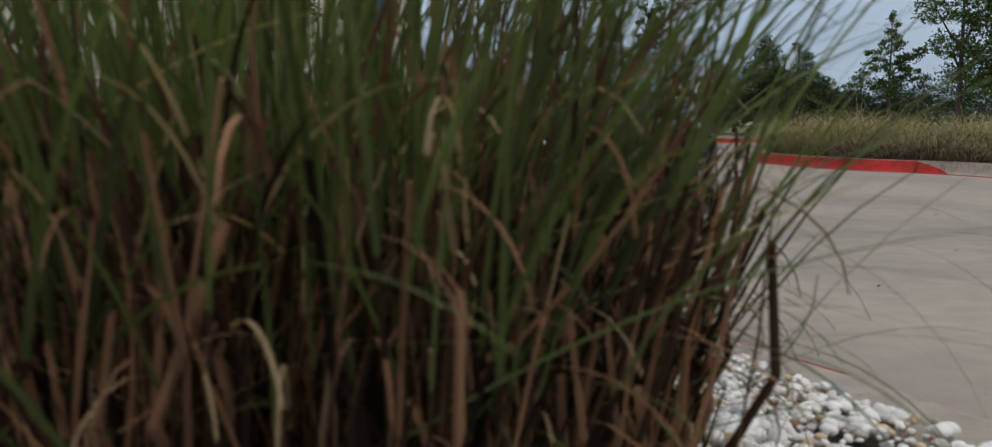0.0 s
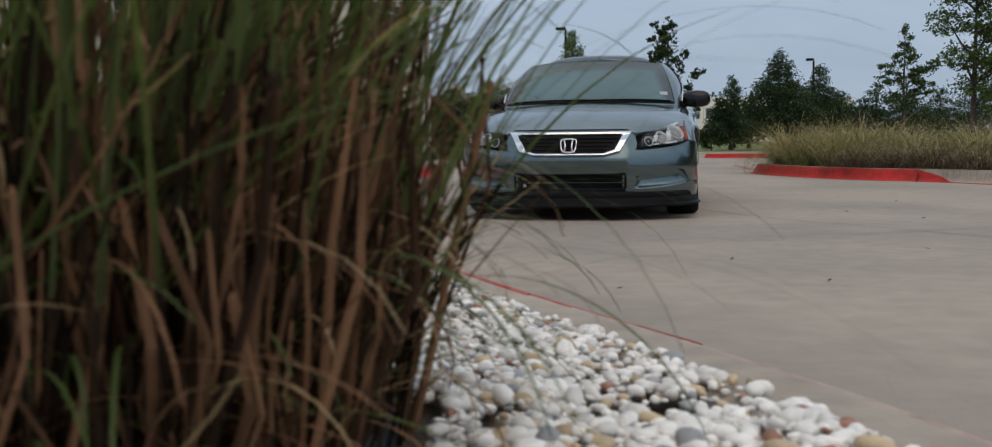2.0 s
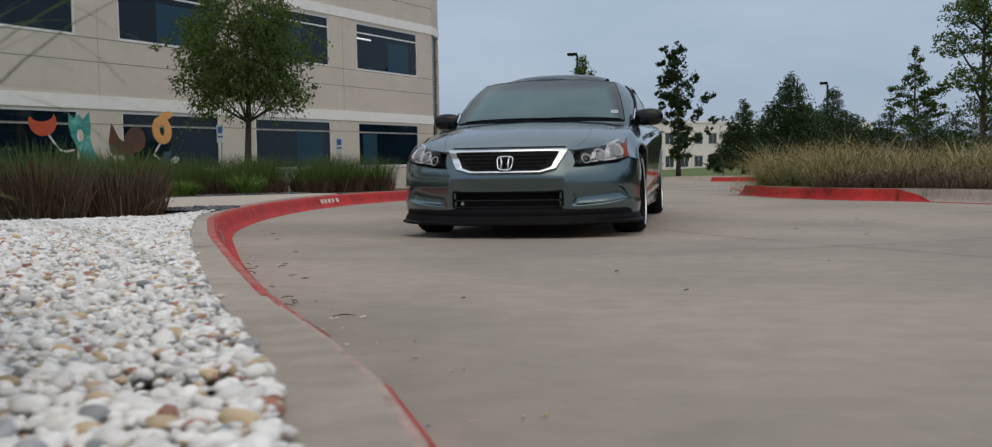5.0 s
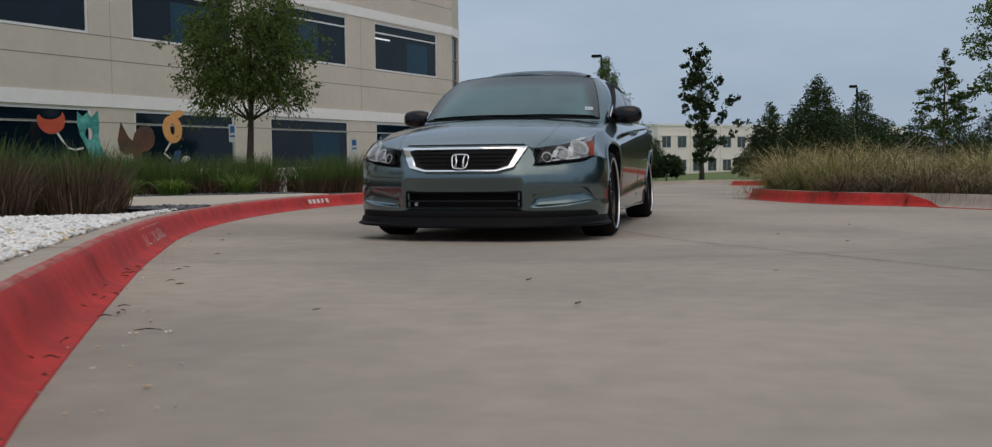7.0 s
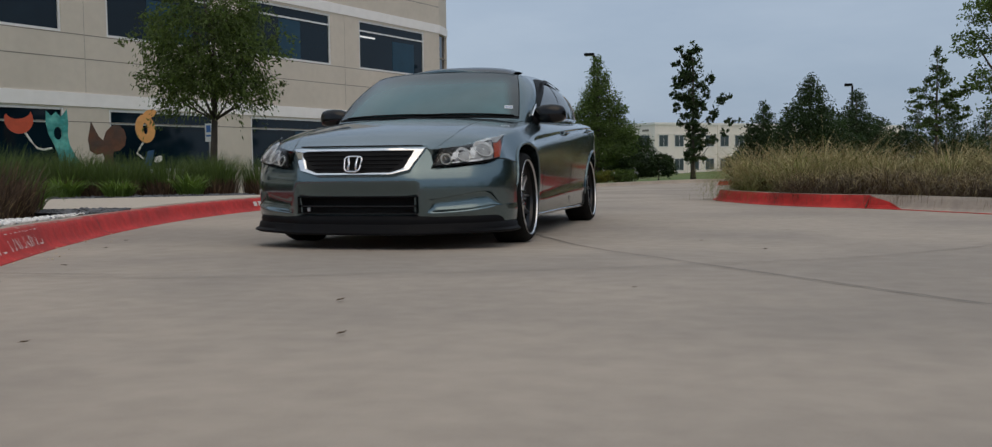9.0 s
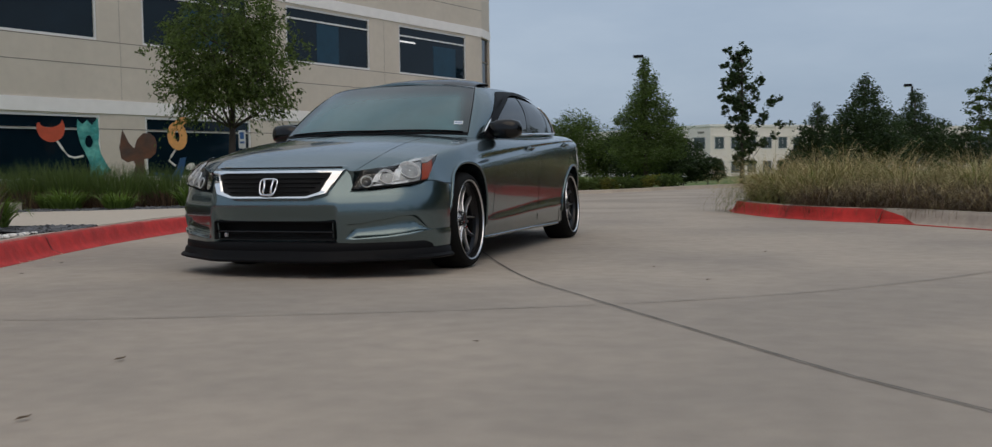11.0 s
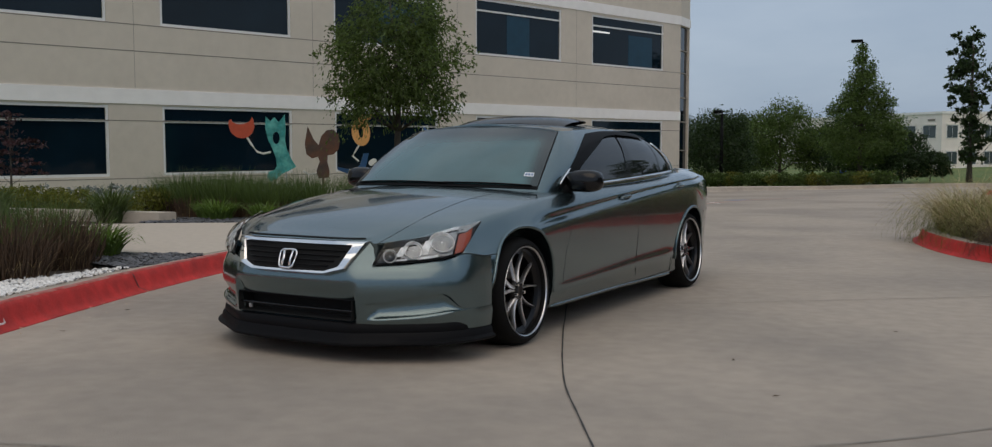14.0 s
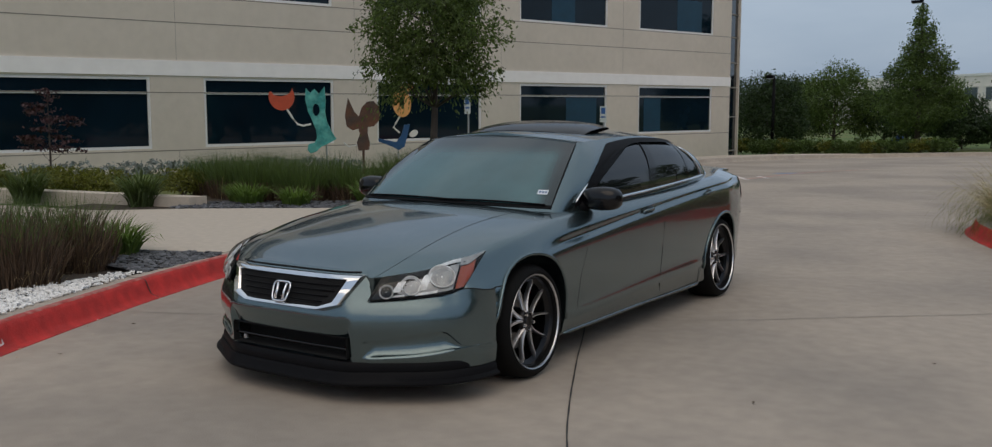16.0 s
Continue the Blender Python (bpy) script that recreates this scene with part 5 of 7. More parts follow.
def stones(name, places, sizes, mat, label, flat=0.6, smooth=True, fine=True, category="stones", rough=0.26, mats=None):
    """Many stones in one mesh; each is a squashed, dented ball laid at its place."""
    base_v, base_f = (ICO_V, ICO_F) if fine else (ICO1_V, ICO1_F)
    n, k = len(places), len(base_v)
    V = np.empty((n, k, 3))
    for i, (p, s) in enumerate(zip(places, sizes)):
        dirs = rng.normal(size=(3, 3))
        dent = 1 + rough * np.sin(base_v @ dirs.T * 1.5 + rng.uniform(0, 6, 3)).sum(1) / 2
        v = base_v * dent[:, None] * np.array((1.0, rng.uniform(0.6, 0.9), rng.uniform(flat * 0.7, flat * 1.2))) * s
        a = rng.uniform(0, math.tau)
        tilt = rng.normal(0, 0.3)
        ca, sa, ct, st = math.cos(a), math.sin(a), math.cos(tilt), math.sin(tilt)
        v = v @ np.array(((1, 0, 0), (0, ct, -st), (0, st, ct))).T @ np.array(((ca, -sa, 0), (sa, ca, 0), (0, 0, 1))).T
        V[i] = v + p
    F = (base_f[None] + (np.arange(n) * k)[:, None, None]).reshape(-1, 3)
    me = bpy.data.meshes.new(name)
    me.vertices.add(n * k)
    me.vertices.foreach_set("co", V.reshape(-1))
    me.loops.add(len(F) * 3)
    me.loops.foreach_set("vertex_index", F.reshape(-1))
    me.polygons.add(len(F))
    me.polygons.foreach_set("loop_start", np.arange(len(F)) * 3)
    me.update(calc_edges=True)
    me.polygons.foreach_set("use_smooth", [smooth] * len(F))
    for m in mats or [mat]:
        me.materials.append(m)
    if mats:
        share = np.array([0.80, 0.08, 0.09, 0.03][:len(mats)])
        pick = np.repeat(rng.choice(len(mats), n, p=share / share.sum()), len(base_f))
        me.polygons.foreach_set("material_index", pick)
    ob = new(name, me)
    return tagged(ob, label, category, kind="stuff")


M_STONE_TAN = material("tan_pebble", (0.62, 0.48, 0.31), 0.55, vary=0.15, scale=60, island=0.25)
M_STONE_GREY = material("grey_pebble", (0.36, 0.37, 0.38), 0.5, vary=0.15, scale=60, island=0.3)
M_STONE_RUST = material("rust_pebble", (0.40, 0.20, 0.14), 0.55, vary=0.15, scale=60, island=0.3)
PEBBLES = [M_STONE, M_STONE_GREY, M_STONE_TAN, M_STONE_RUST]
kerb_ys = [(i, p) for i, p in enumerate(kerb_line) if -6.9 < p[1] < 1.32]
near_p, near_s, mid_p, mid_s, far_p, far_s = [], [], [], [], [], []
width_in = curve([(-7.6, 1.25), (-3.0, 1.35), (-1.6, 1.3), (-0.6, 0.95), (0.4, 0.72), (1.32, 0.42)])
for i, p in kerb_ys:
    q, inn = kerb_frame(i)
    seg = 1.25 * math.dist(kerb_line[i - 1], kerb_line[i + 1]) / 2
    W = width_in(p[1]) - 0.15
    density, mean, to_p, to_s = (6300, 0.0073, near_p, near_s) if p[1] < -5.25 else (5200, 0.0082, mid_p, mid_s) if p[1] < -2.0 else (2200, 0.0118, far_p, far_s)
    for _ in range(int(seg * W * density)):
        o = 0.128 + W * rng.random()
        r = q + inn * o + np.array((inn[1], -inn[0])) * seg * (rng.random() - 0.5) * 1.6
        if math.hypot(r[0] - 0.17, r[1] + 6.07) < 0.40 or (r[1] < -5.78 and r[0] < 0.575 + 0.02 * math.sin(9 * r[1])):
            continue
        s = float(np.clip(rng.lognormal(math.log(mean), 0.42), 0.004, 0.019))
        to_p.append((r[0], r[1], max(bed_z(r[0], r[1], o - 0.15), ground_z(r[0], r[1]) + 0.152 - max(0.0, o - 0.172) * 0.10) + s * 0.15 + 0.012 * rng.random()))
        to_s.append(s)
# a few strays on the kerb top
for _ in range(12):
    i, p = kerb_ys[rng.integers(0, len(kerb_ys))]
    q, inn = kerb_frame(i)
    r = q + inn * rng.uniform(0.10, 0.165)
    s = rng.uniform(0.005, 0.010)
    near_p.append((r[0], r[1], ground_z(*r) + 0.15 + s * 0.45))
    near_s.append(s)
stones("pebbles", near_p, near_s, M_STONE, "loose rounded white and grey river pebbles", mats=PEBBLES)
stones("pebbles", mid_p, mid_s, M_STONE, "loose rounded white and grey river pebbles", mats=PEBBLES, fine=False)
stones("white_gravel", far_p, far_s, M_CHIP, "white crushed stone mulch along the kerb", fine=False, smooth=False, flat=0.7, mats=[M_CHIP, M_STONE_GREY, M_STONE])


def ribbons(name, blades, mat, parent, segments=5, label="", foot=None, foot_share=0.0):
    """Blades of grass in one mesh; each: root, heading, length, lean, droop, width."""
    V, F = [], []
    for (x, y, z), head, length, lean, droop, width, twist in blades:
        c, s = math.cos(head), math.sin(head)
        start = len(V)
        px, pz, ang = 0.0, 0.0, lean
        tc, ts = math.cos(head + math.pi / 2 + twist), math.sin(head + math.pi / 2 + twist)
        step = length / segments
        for k in range(segments + 1):
            t = k / segments
            w = width * (1 - t ** 2.2) * 0.5 + 0.0006
            bx, by, bz = x + c * px, y + s * px, z + pz
            V.append((bx - tc * w, by - ts * w, bz))
            V.append((bx + tc * w, by + ts * w, bz))
            px += math.sin(ang) * step
            pz += math.cos(ang) * step
            ang += droop / segments * (0.4 + 1.2 * t)
        for k in range(segments):
            a = start + 2 * k
            F.append((a, a + 1, a + 3, a + 2))
    ob = raw(name, V, F, mat, parent, label)
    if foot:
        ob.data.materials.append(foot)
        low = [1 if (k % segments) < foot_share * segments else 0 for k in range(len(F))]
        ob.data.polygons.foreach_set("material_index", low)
    return ob


bend_rng = np.random.default_rng(91)


def stalks(name, items, mat, parent, label=""):
    """Cut, squared-off stalks, four-sided and a little crooked: root, heading, length, lean, width."""
    V, F = [], []
    for (x, y, z), head, length, lean, width in items:
        c, s = math.cos(head), math.sin(head)
        n = len(V)
        tip = (x + c * math.sin(lean) * length, y + s * math.sin(lean) * length, z + math.cos(lean) * length)
        spin = rng.uniform(0, 6)
        bow = bend_rng.normal(0, 0.045, (2, 2)) * length
        low = (x + (tip[0] - x) * 0.35 + bow[0, 0], y + (tip[1] - y) * 0.35 + bow[0, 1], z + (tip[2] - z) * 0.35)
        high = (x + (tip[0] - x) * 0.7 + bow[1, 0], y + (tip[1] - y) * 0.7 + bow[1, 1], z + (tip[2] - z) * 0.7)
        for q, k in (((x, y, z), 1.05), (low, 1.0), (high, 0.92), (tip, 0.75)):
            for j in range(4):
                a = spin + j * math.tau / 4
                f = 1.0 if j % 2 else 0.45
                V.append((q[0] + math.cos(a) * width * k * f, q[1] + math.sin(a) * width * k * f, q[2] + (0.006 * rng.random() if k < 0.8 else 0)))
        for ring in (n, n + 4, n + 8):
            for j in range(4):
                F.append((ring + j, ring + (j + 1) % 4, ring + 4 + (j + 1) % 4, ring + 4 + j))
        F.append((n + 12, n + 13, n + 14, n + 15))
    return raw(name, V, F, mat, parent, label)


def grass_clump(name, x, y, z, radius, height, green, brown, dry, label, group="", width=0.006, brown_height=0.55, lean=0.35, blade_mat=None, plume=0, spread=1.0, segments=5, droop=1.0, foot_share=0.4):
    """Ornamental grass: a ring of old cut stalks, green blades growing through and arching over."""
    clump = empty(name, Matrix.Translation((x, y, z)), label, "ornamental grass", group)

    def root(k=1.0):
        r = radius * math.sqrt(rng.random()) * k
        a = rng.uniform(0, math.tau)
        return (r * math.cos(a), r * math.sin(a), -0.02), a, r / radius
    if brown:
        items = []
        for _ in range(brown):
            p, a, f = root()
            items.append((p, a + rng.normal(0, 0.4), height * brown_height * rng.uniform(0.6, 1.08), abs(rng.normal(0.06 + 0.22 * f, 0.07)), width * rng.uniform(0.5, 1.1)))
        stalks("stubble", items, M_STALK_TAN, clump, "dry brown cut stalks")
    items = []
    for _ in range(green):
        p, a, f = root(0.95)
        items.append((p, a + rng.normal(0, 0.5), height * rng.uniform(0.75, 1.3), abs(rng.normal(0.05 + 0.2 * f, 0.10)) * spread, abs(rng.normal(lean + 0.55 * f, 0.35)) * droop, width * rng.uniform(0.7, 1.3), rng.normal(0, 0.5)))
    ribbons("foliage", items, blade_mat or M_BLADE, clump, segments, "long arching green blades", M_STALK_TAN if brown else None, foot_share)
    if dry:
        items = []
        for _ in range(dry):
            p, a, f = root(1.05)
            items.append((p, a + rng.normal(0, 0.5), height * rng.uniform(0.3, 0.8), rng.uniform(0.1, 0.8), rng.uniform(0.4, 2.2), width * rng.uniform(0.3, 0.7), rng.normal(0, 0.6)))
        ribbons("dry_foliage", items, M_DRY, clump, 6, "curled straw-coloured leaves")
    if plume:
        items = []
        for _ in range(plume):
            p, a, f = root(1.0)
            items.append((p, a + rng.normal(0, 0.5), height * rng.uniform(0.9, 1.25), abs(rng.normal(0.25 + 0.35 * f, 0.15)), abs(rng.normal(2.1, 0.6)), width * 0.9, rng.normal(0, 0.6)))
        ribbons("plumage", items, M_PLUME, clump, segments, "pale tan seed heads")
    return clump


# the tall clumps that the walk begins behind
def tall_clump(x, y, z, radius, height, green, brown, bundles, dry, label):
    clump = empty("ornamental_grass", Matrix.Translation((x, y, z)), label, "ornamental grass", "tall grass clumps in the pebbles")

    def root(k=1.0, least=0.0):
        r = radius * math.sqrt(least + (1 - least) * rng.random()) * k
        a = rng.uniform(0, math.tau)
        return (r * math.cos(a), r * math.sin(a), -0.02), a, r / radius
    items = []
    for _ in range(brown):
        p, a, f = root()
        items.append((p, a + rng.normal(0, 0.7), height * rng.uniform(0.25, 0.72) * (1 - 0.25 * f), abs(rng.normal(0.04 + 0.12 * f, 0.14)), rng.normal(0.1, 0.45), rng.uniform(0.002, 0.0055), rng.normal(0, 0.8)))
    ribbons("old_foliage", items, M_CLUMP_SHADE, clump, 6, "old brown leaves and stems, darkened as shade in the clump")
    items = []
    for _ in range(bundles):
        p, a, f = root(1.0, 0.25)
        tall, head, lean = height * float(np.clip(rng.normal(0.60, 0.10), 0.25, 0.78)) * (1 - 0.1 * f), a + rng.normal(0, 0.6), abs(rng.normal(0.05 + 0.12 * f, 0.09))
        for _ in range(rng.integers(2, 7)):
            q = (p[0] + rng.normal(0, 0.007), p[1] + rng.normal(0, 0.007), p[2])
            items.append((q, head + rng.normal(0, 0.3), tall * rng.uniform(0.75, 1.03), lean + rng.normal(0, 0.03), rng.uniform(0.0018, 0.0048)))
    stalks("stubble", items, M_STALK, clump, "dry brown cut stalks of uneven height")
    items = []
    for _ in range(green):
        p, a, f = root(0.95)
        items.append((p, a + rng.normal(0, 0.6), height * rng.uniform(0.7, 1.3), abs(rng.normal(0.03 + 0.13 * f, 0.11)), abs(rng.normal(0.35 + 0.45 * f, 0.4)), rng.uniform(0.0025, 0.0065), rng.normal(0, 0.6)))
    # the lower half of each blade is coloured dark as shade
    ribbons("foliage", items, M_BLADE, clump, 10, "long arching green blades", M_CLUMP_SHADE, 0.5)
    items = []
    for _ in range(green // 40):
        p, a, f = root(1.0, 0.5)
        items.append((p, a if math.cos(a + 0.5) < 0.2 else a + math.pi * 0.75, height * rng.uniform(0.7, 1.1), rng.uniform(0.3, 0.6), rng.uniform(1.2, 2.2), rng.uniform(0.0025, 0.006), rng.normal(0, 0.5)))
    ribbons("hanging_foliage", items, M_BLADE, clump, 14, "green blades bent over outwards")
    items = []
    for _ in range(dry):
        p, a, f = root(1.06, 0.3)
        lift = rng.uniform(0.0, 0.6) * height
        items.append(((p[0], p[1], lift), a + rng.normal(0, 0.8), height * rng.uniform(0.12, 0.4), rng.uniform(0.0, 1.3), rng.normal(1.2, 1.3), rng.uniform(0.0012, 0.0034), rng.normal(0, 0.8)))
    ribbons("dry_foliage", items, M_DRY, clump, 8, "curled straw-coloured leaves")
    items = []
    for _ in range(dry * 3):
        p, a, f = root(1.04, 0.4)
        items.append(((p[0], p[1], rng.uniform(0.0, 0.62) * height), a + rng.normal(0, 1.0), height * rng.uniform(0.1, 0.42), rng.uniform(0.0, 0.9), rng.normal(0.6, 1.1), rng.uniform(0.0015, 0.0045), rng.normal(0, 0.8)))
    ribbons("withered_foliage", items, M_STALK, clump, 7, "withered brown leaves between the stalks")
    return clump


tall_clump(0.17, -6.07, 0.34, 0.40, 0.66, 1250, 1500, 340, 480, "tall ornamental grass, green over cut brown stalks, in pebbles")
tall_clump(-0.72, -5.9, 0.34, 0.38, 0.64, 950, 900, 90, 160, "tall ornamental grass, green over cut brown stalks, in pebbles")
# long green blades that lie across the front of the clump
across = empty("crossing_grass_blades", Matrix.Translation((0.17, -6.07, 0.36)), "long green grass blades lying across the cut stalks", "grass blades")
items = []
for k in range(26):
    a = rng.uniform(-2.6, -0.4)
    side = 1 if rng.random() < 0.55 else -1
    head = (0.0 if side > 0 else math.pi) + rng.normal(0, 0.45)
    items.append(((0.36 * math.cos(a), 0.36 * math.sin(a), rng.uniform(0.0, 0.22)), head, rng.uniform(0.35, 0.75), rng.uniform(0.25, 0.9), rng.uniform(0.7, 2.0), rng.uniform(0.004, 0.009), rng.normal(0, 0.5)))
for k, item in enumerate(items):
    ribbons("blade", [item], M_BLADE if k % 2 else M_BLADE_DULL, across, 16)
# thin withered leaves that curl out of the clump towards the pebbles
wisps = empty("withered_grass_leaves", Matrix.Translation((0.17, -6.07, 0.36)), "thin withered brown leaves curling out of the grass over pebbles", "grass leaves")
for name, mat, count in (("brown_leaf", M_STALK, 170), ("straw_leaf", M_DRY, 60), ("green_leaf", M_BLADE_DULL, 110)):
    for k in range(count):
        a = rng.uniform(-1.5, 0.9)
        item = ((0.37 * math.cos(a), 0.37 * math.sin(a), rng.uniform(0.02, 0.34)), a + rng.normal(0.1, 0.6), rng.uniform(0.07, 0.24), rng.uniform(0.2, 1.4), rng.normal(1.2, 1.2), rng.uniform(0.0016, 0.004), rng.normal(0, 0.8))
        ribbons(name, [item], mat, wisps, 9)
for k in range(90):
    a = rng.uniform(-0.5, 1.3)
    ribbons("green_leaf", [((0.33 * math.cos(a), 0.33 * math.sin(a), rng.uniform(0.26, 0.52)), a + rng.normal(0, 0.5), rng.uniform(0.14, 0.32), rng.uniform(0.2, 1.1), rng.normal(1.0, 0.7), rng.uniform(0.002, 0.004), rng.normal(0, 0.8))], M_BLADE, wisps, 9)
# single long blades that hang out over the pebbles and the road
over = empty("arching_grass_blades", Matrix.Translation((0.48, -5.98, 0.40)), "few long dark grass blades arching out over pebbles", "grass blades")
items = []
for k in range(84):
    items.append(((rng.uniform(-0.16, 0.06), rng.uniform(-0.22, 0.22), rng.uniform(-0.02, 0.22)), rng.uniform(-0.7, 1.2), rng.uniform(0.18, 0.46) if k % 6 else rng.uniform(0.46, 0.66), rng.uniform(0.5, 1.2), rng.uniform(0.9, 2.1), rng.uniform(0.0014, 0.0038), rng.normal(0, 0.4)))
for item in items:
    ribbons("blade", [item], M_BLADE_DULL, over, 16)
tagged(raw("mulch_patch", [(0.15 + 0.42 * math.cos(a) * (1 + 0.08 * math.sin(5 * a)), -6.08 + 0.42 * math.sin(a), 0.365) for a in [k * math.tau / 40 for k in range(40)]] + [(0.15, -6.08, 0.40)],
           [(k, (k + 1) % 40, 40) for k in range(40)], M_SOIL), "dark mulch round the foot of the grass", "mulch", kind="structure")
b = bmesh.new()
rows = []
for k in range(25):
    y = -6.42 + 0.68 * k / 24
    x = 0.545 + 0.012 * math.sin(7 * y) - 0.55 * max(0.0, y + 5.95) ** 1.2
    rows.append([b.verts.new(q) for q in ((x - 0.03, y, 0.33), (x - 0.035, y, 0.392), (x - 0.02, y, 0.398), (x, y, 0.394), (x + 0.012, y, 0.33))])
for r0, r1 in zip(rows, rows[1:]):
    for k in range(4):
        b.faces.new((r0[k], r1[k], r1[k + 1], r0[k + 1]))
tagged(part("bed_edging", b, material("black_edging_plastic", (0.012, 0.012, 0.013), 0.6, vary=0.2, scale=12, bump=0.3, bump_scale=30), smooth=True), "black plastic edging at the foot of the grass", "edging", kind="structure")

# shorter clumps beside the kerb and before the building
for k, (x, y) in enumerate(((-3.35, 0.62), (-3.72, 1.35), (-3.95, 0.35), (-4.35, 1.1), (-3.45, -0.25), (-4.1, -0.55), (-4.75, 0.4), (-5.05, 1.3), (-4.55, 1.75), (-4.9, -0.5), (-5.6, 0.9), (-3.6, -1.1), (-4.4, -1.5))):
    grass_clump("ornamental_grass", x, y, bed_z(x, y, 1.0), 0.30, 0.50 * rng.uniform(0.92, 1.1), 460, 400, 60, "knee-high ornamental grass with brown foot beside white gravel", "grass clumps along the kerb", width=0.006, brown_height=0.58, lean=0.45, blade_mat=M_BLADE_DULL, segments=4, foot_share=0.55)
for k, (x, y) in enumerate(((-8.3, 6.9), (-7.65, 6.7), (-7.0, 6.6), (-6.4, 6.75), (-5.9, 7.3), (-5.6, 8.1), (-8.0, 7.7), (-7.3, 7.5), (-6.6, 7.6), (-6.1, 8.6), (-5.2, 9.0), (-5.0, 9.9), (-5.5, 10.4), (-4.7, 10.8), (-8.9, 7.4), (-5.6, 11.4), (-6.6, 9.6))):
    grass_clump("ornamental_grass", x, y, ground_z(x, y) + 0.13, 0.36, 0.56 * rng.uniform(0.92, 1.1), 620, 200, 20, "knee-high green grass with brown foot before the building", "grass clumps before the building", width=0.007, brown_height=0.46, lean=0.5, blade_mat=M_BLADE_DULL, segments=5, foot_share=0.35)
for x, y, h, m in ((-6.62, 6.0, 0.34, M_LILY), (-5.95, 6.2, 0.30, M_LILY), (-7.72, 5.1, 0.50, M_LILY_DULL), (-9.45, 4.55, 0.52, M_LILY_DULL), (-7.1, 6.3, 0.30, M_LILY), (-4.0, 1.98, 0.36, M_LILY), (-5.35, 7.0, 0.36, M_LILY)):
    grass_clump("lily_plant", x, y, ground_z(x, y) + 0.13, 0.17, h, 300, 0, 0, "arching strap-leaved lily in the planting bed", "lilies in the beds", width=0.02, lean=1.2, blade_mat=m, segments=5, droop=1.4)

# fountain grass on the kerbed island
spots = [(2.35, 9.4), (2.55, 8.7), (2.95, 9.3), (2.9, 8.1), (3.3, 8.6), (3.5, 7.8), (3.7, 9.2), (4.0, 8.4), (4.3, 7.5), (4.5, 9.1), (4.8, 8.2), (5.0, 7.2), (5.2, 6.5), (5.4, 8.9), (5.6, 7.8),
         (5.9, 6.8), (6.0, 5.9), (6.3, 8.4), (6.6, 7.3), (6.8, 6.3), (7.1, 5.4), (7.3, 7.9), (7.7, 6.9), (8.0, 5.8), (4.1, 10.2), (5.2, 10.3), (3.2, 10.3), (6.4, 9.8), (8.4, 7.2), (8.8, 6.2), (7.8, 9.0), (9.2, 8.0)]
for k, (x, y) in enumerate(spots):
    browner = x >= 3.3 and y + 0.55 * x < 10.2
    grass_clump("fountain_grass", x, y, ground_z(x, y) + 0.13, 0.26, (0.56 if browner else 0.88) * rng.uniform(0.8, 1.12), 600 if y + 0.5 * x < 11.5 else 380, 200 if browner else 40, 160 if browner else 80, "billowing fountain grass with pale plumes on a kerbed island", "fountain grass on the island", width=0.0036, brown_height=0.45, lean=1.5, spread=3.2, plume=160 if browner else 460, segments=6, droop=2.0, blade_mat=M_BROWN_GRASS if browner else M_FOUNTAIN, foot_share=0.2)

for x, y in ((3.1, 7.3), (3.5, 7.0), (3.9, 6.8), (4.25, 6.4), (4.65, 6.0), (5.05, 5.5), (5.5, 5.1), (3.75, 7.3), (4.5, 6.6)):
    grass_clump("fountain_grass", x, y, ground_z(x, y) + 0.13, 0.26, 0.46 * rng.uniform(0.85, 1.2), 800, 120, 160, "low browned fountain grass at the edge of the island", "fountain grass on the island", width=0.0036, brown_height=0.5, lean=1.4, spread=3.0, plume=120, segments=6, droop=2.2, blade_mat=M_BROWN_GRASS, foot_share=0.3)


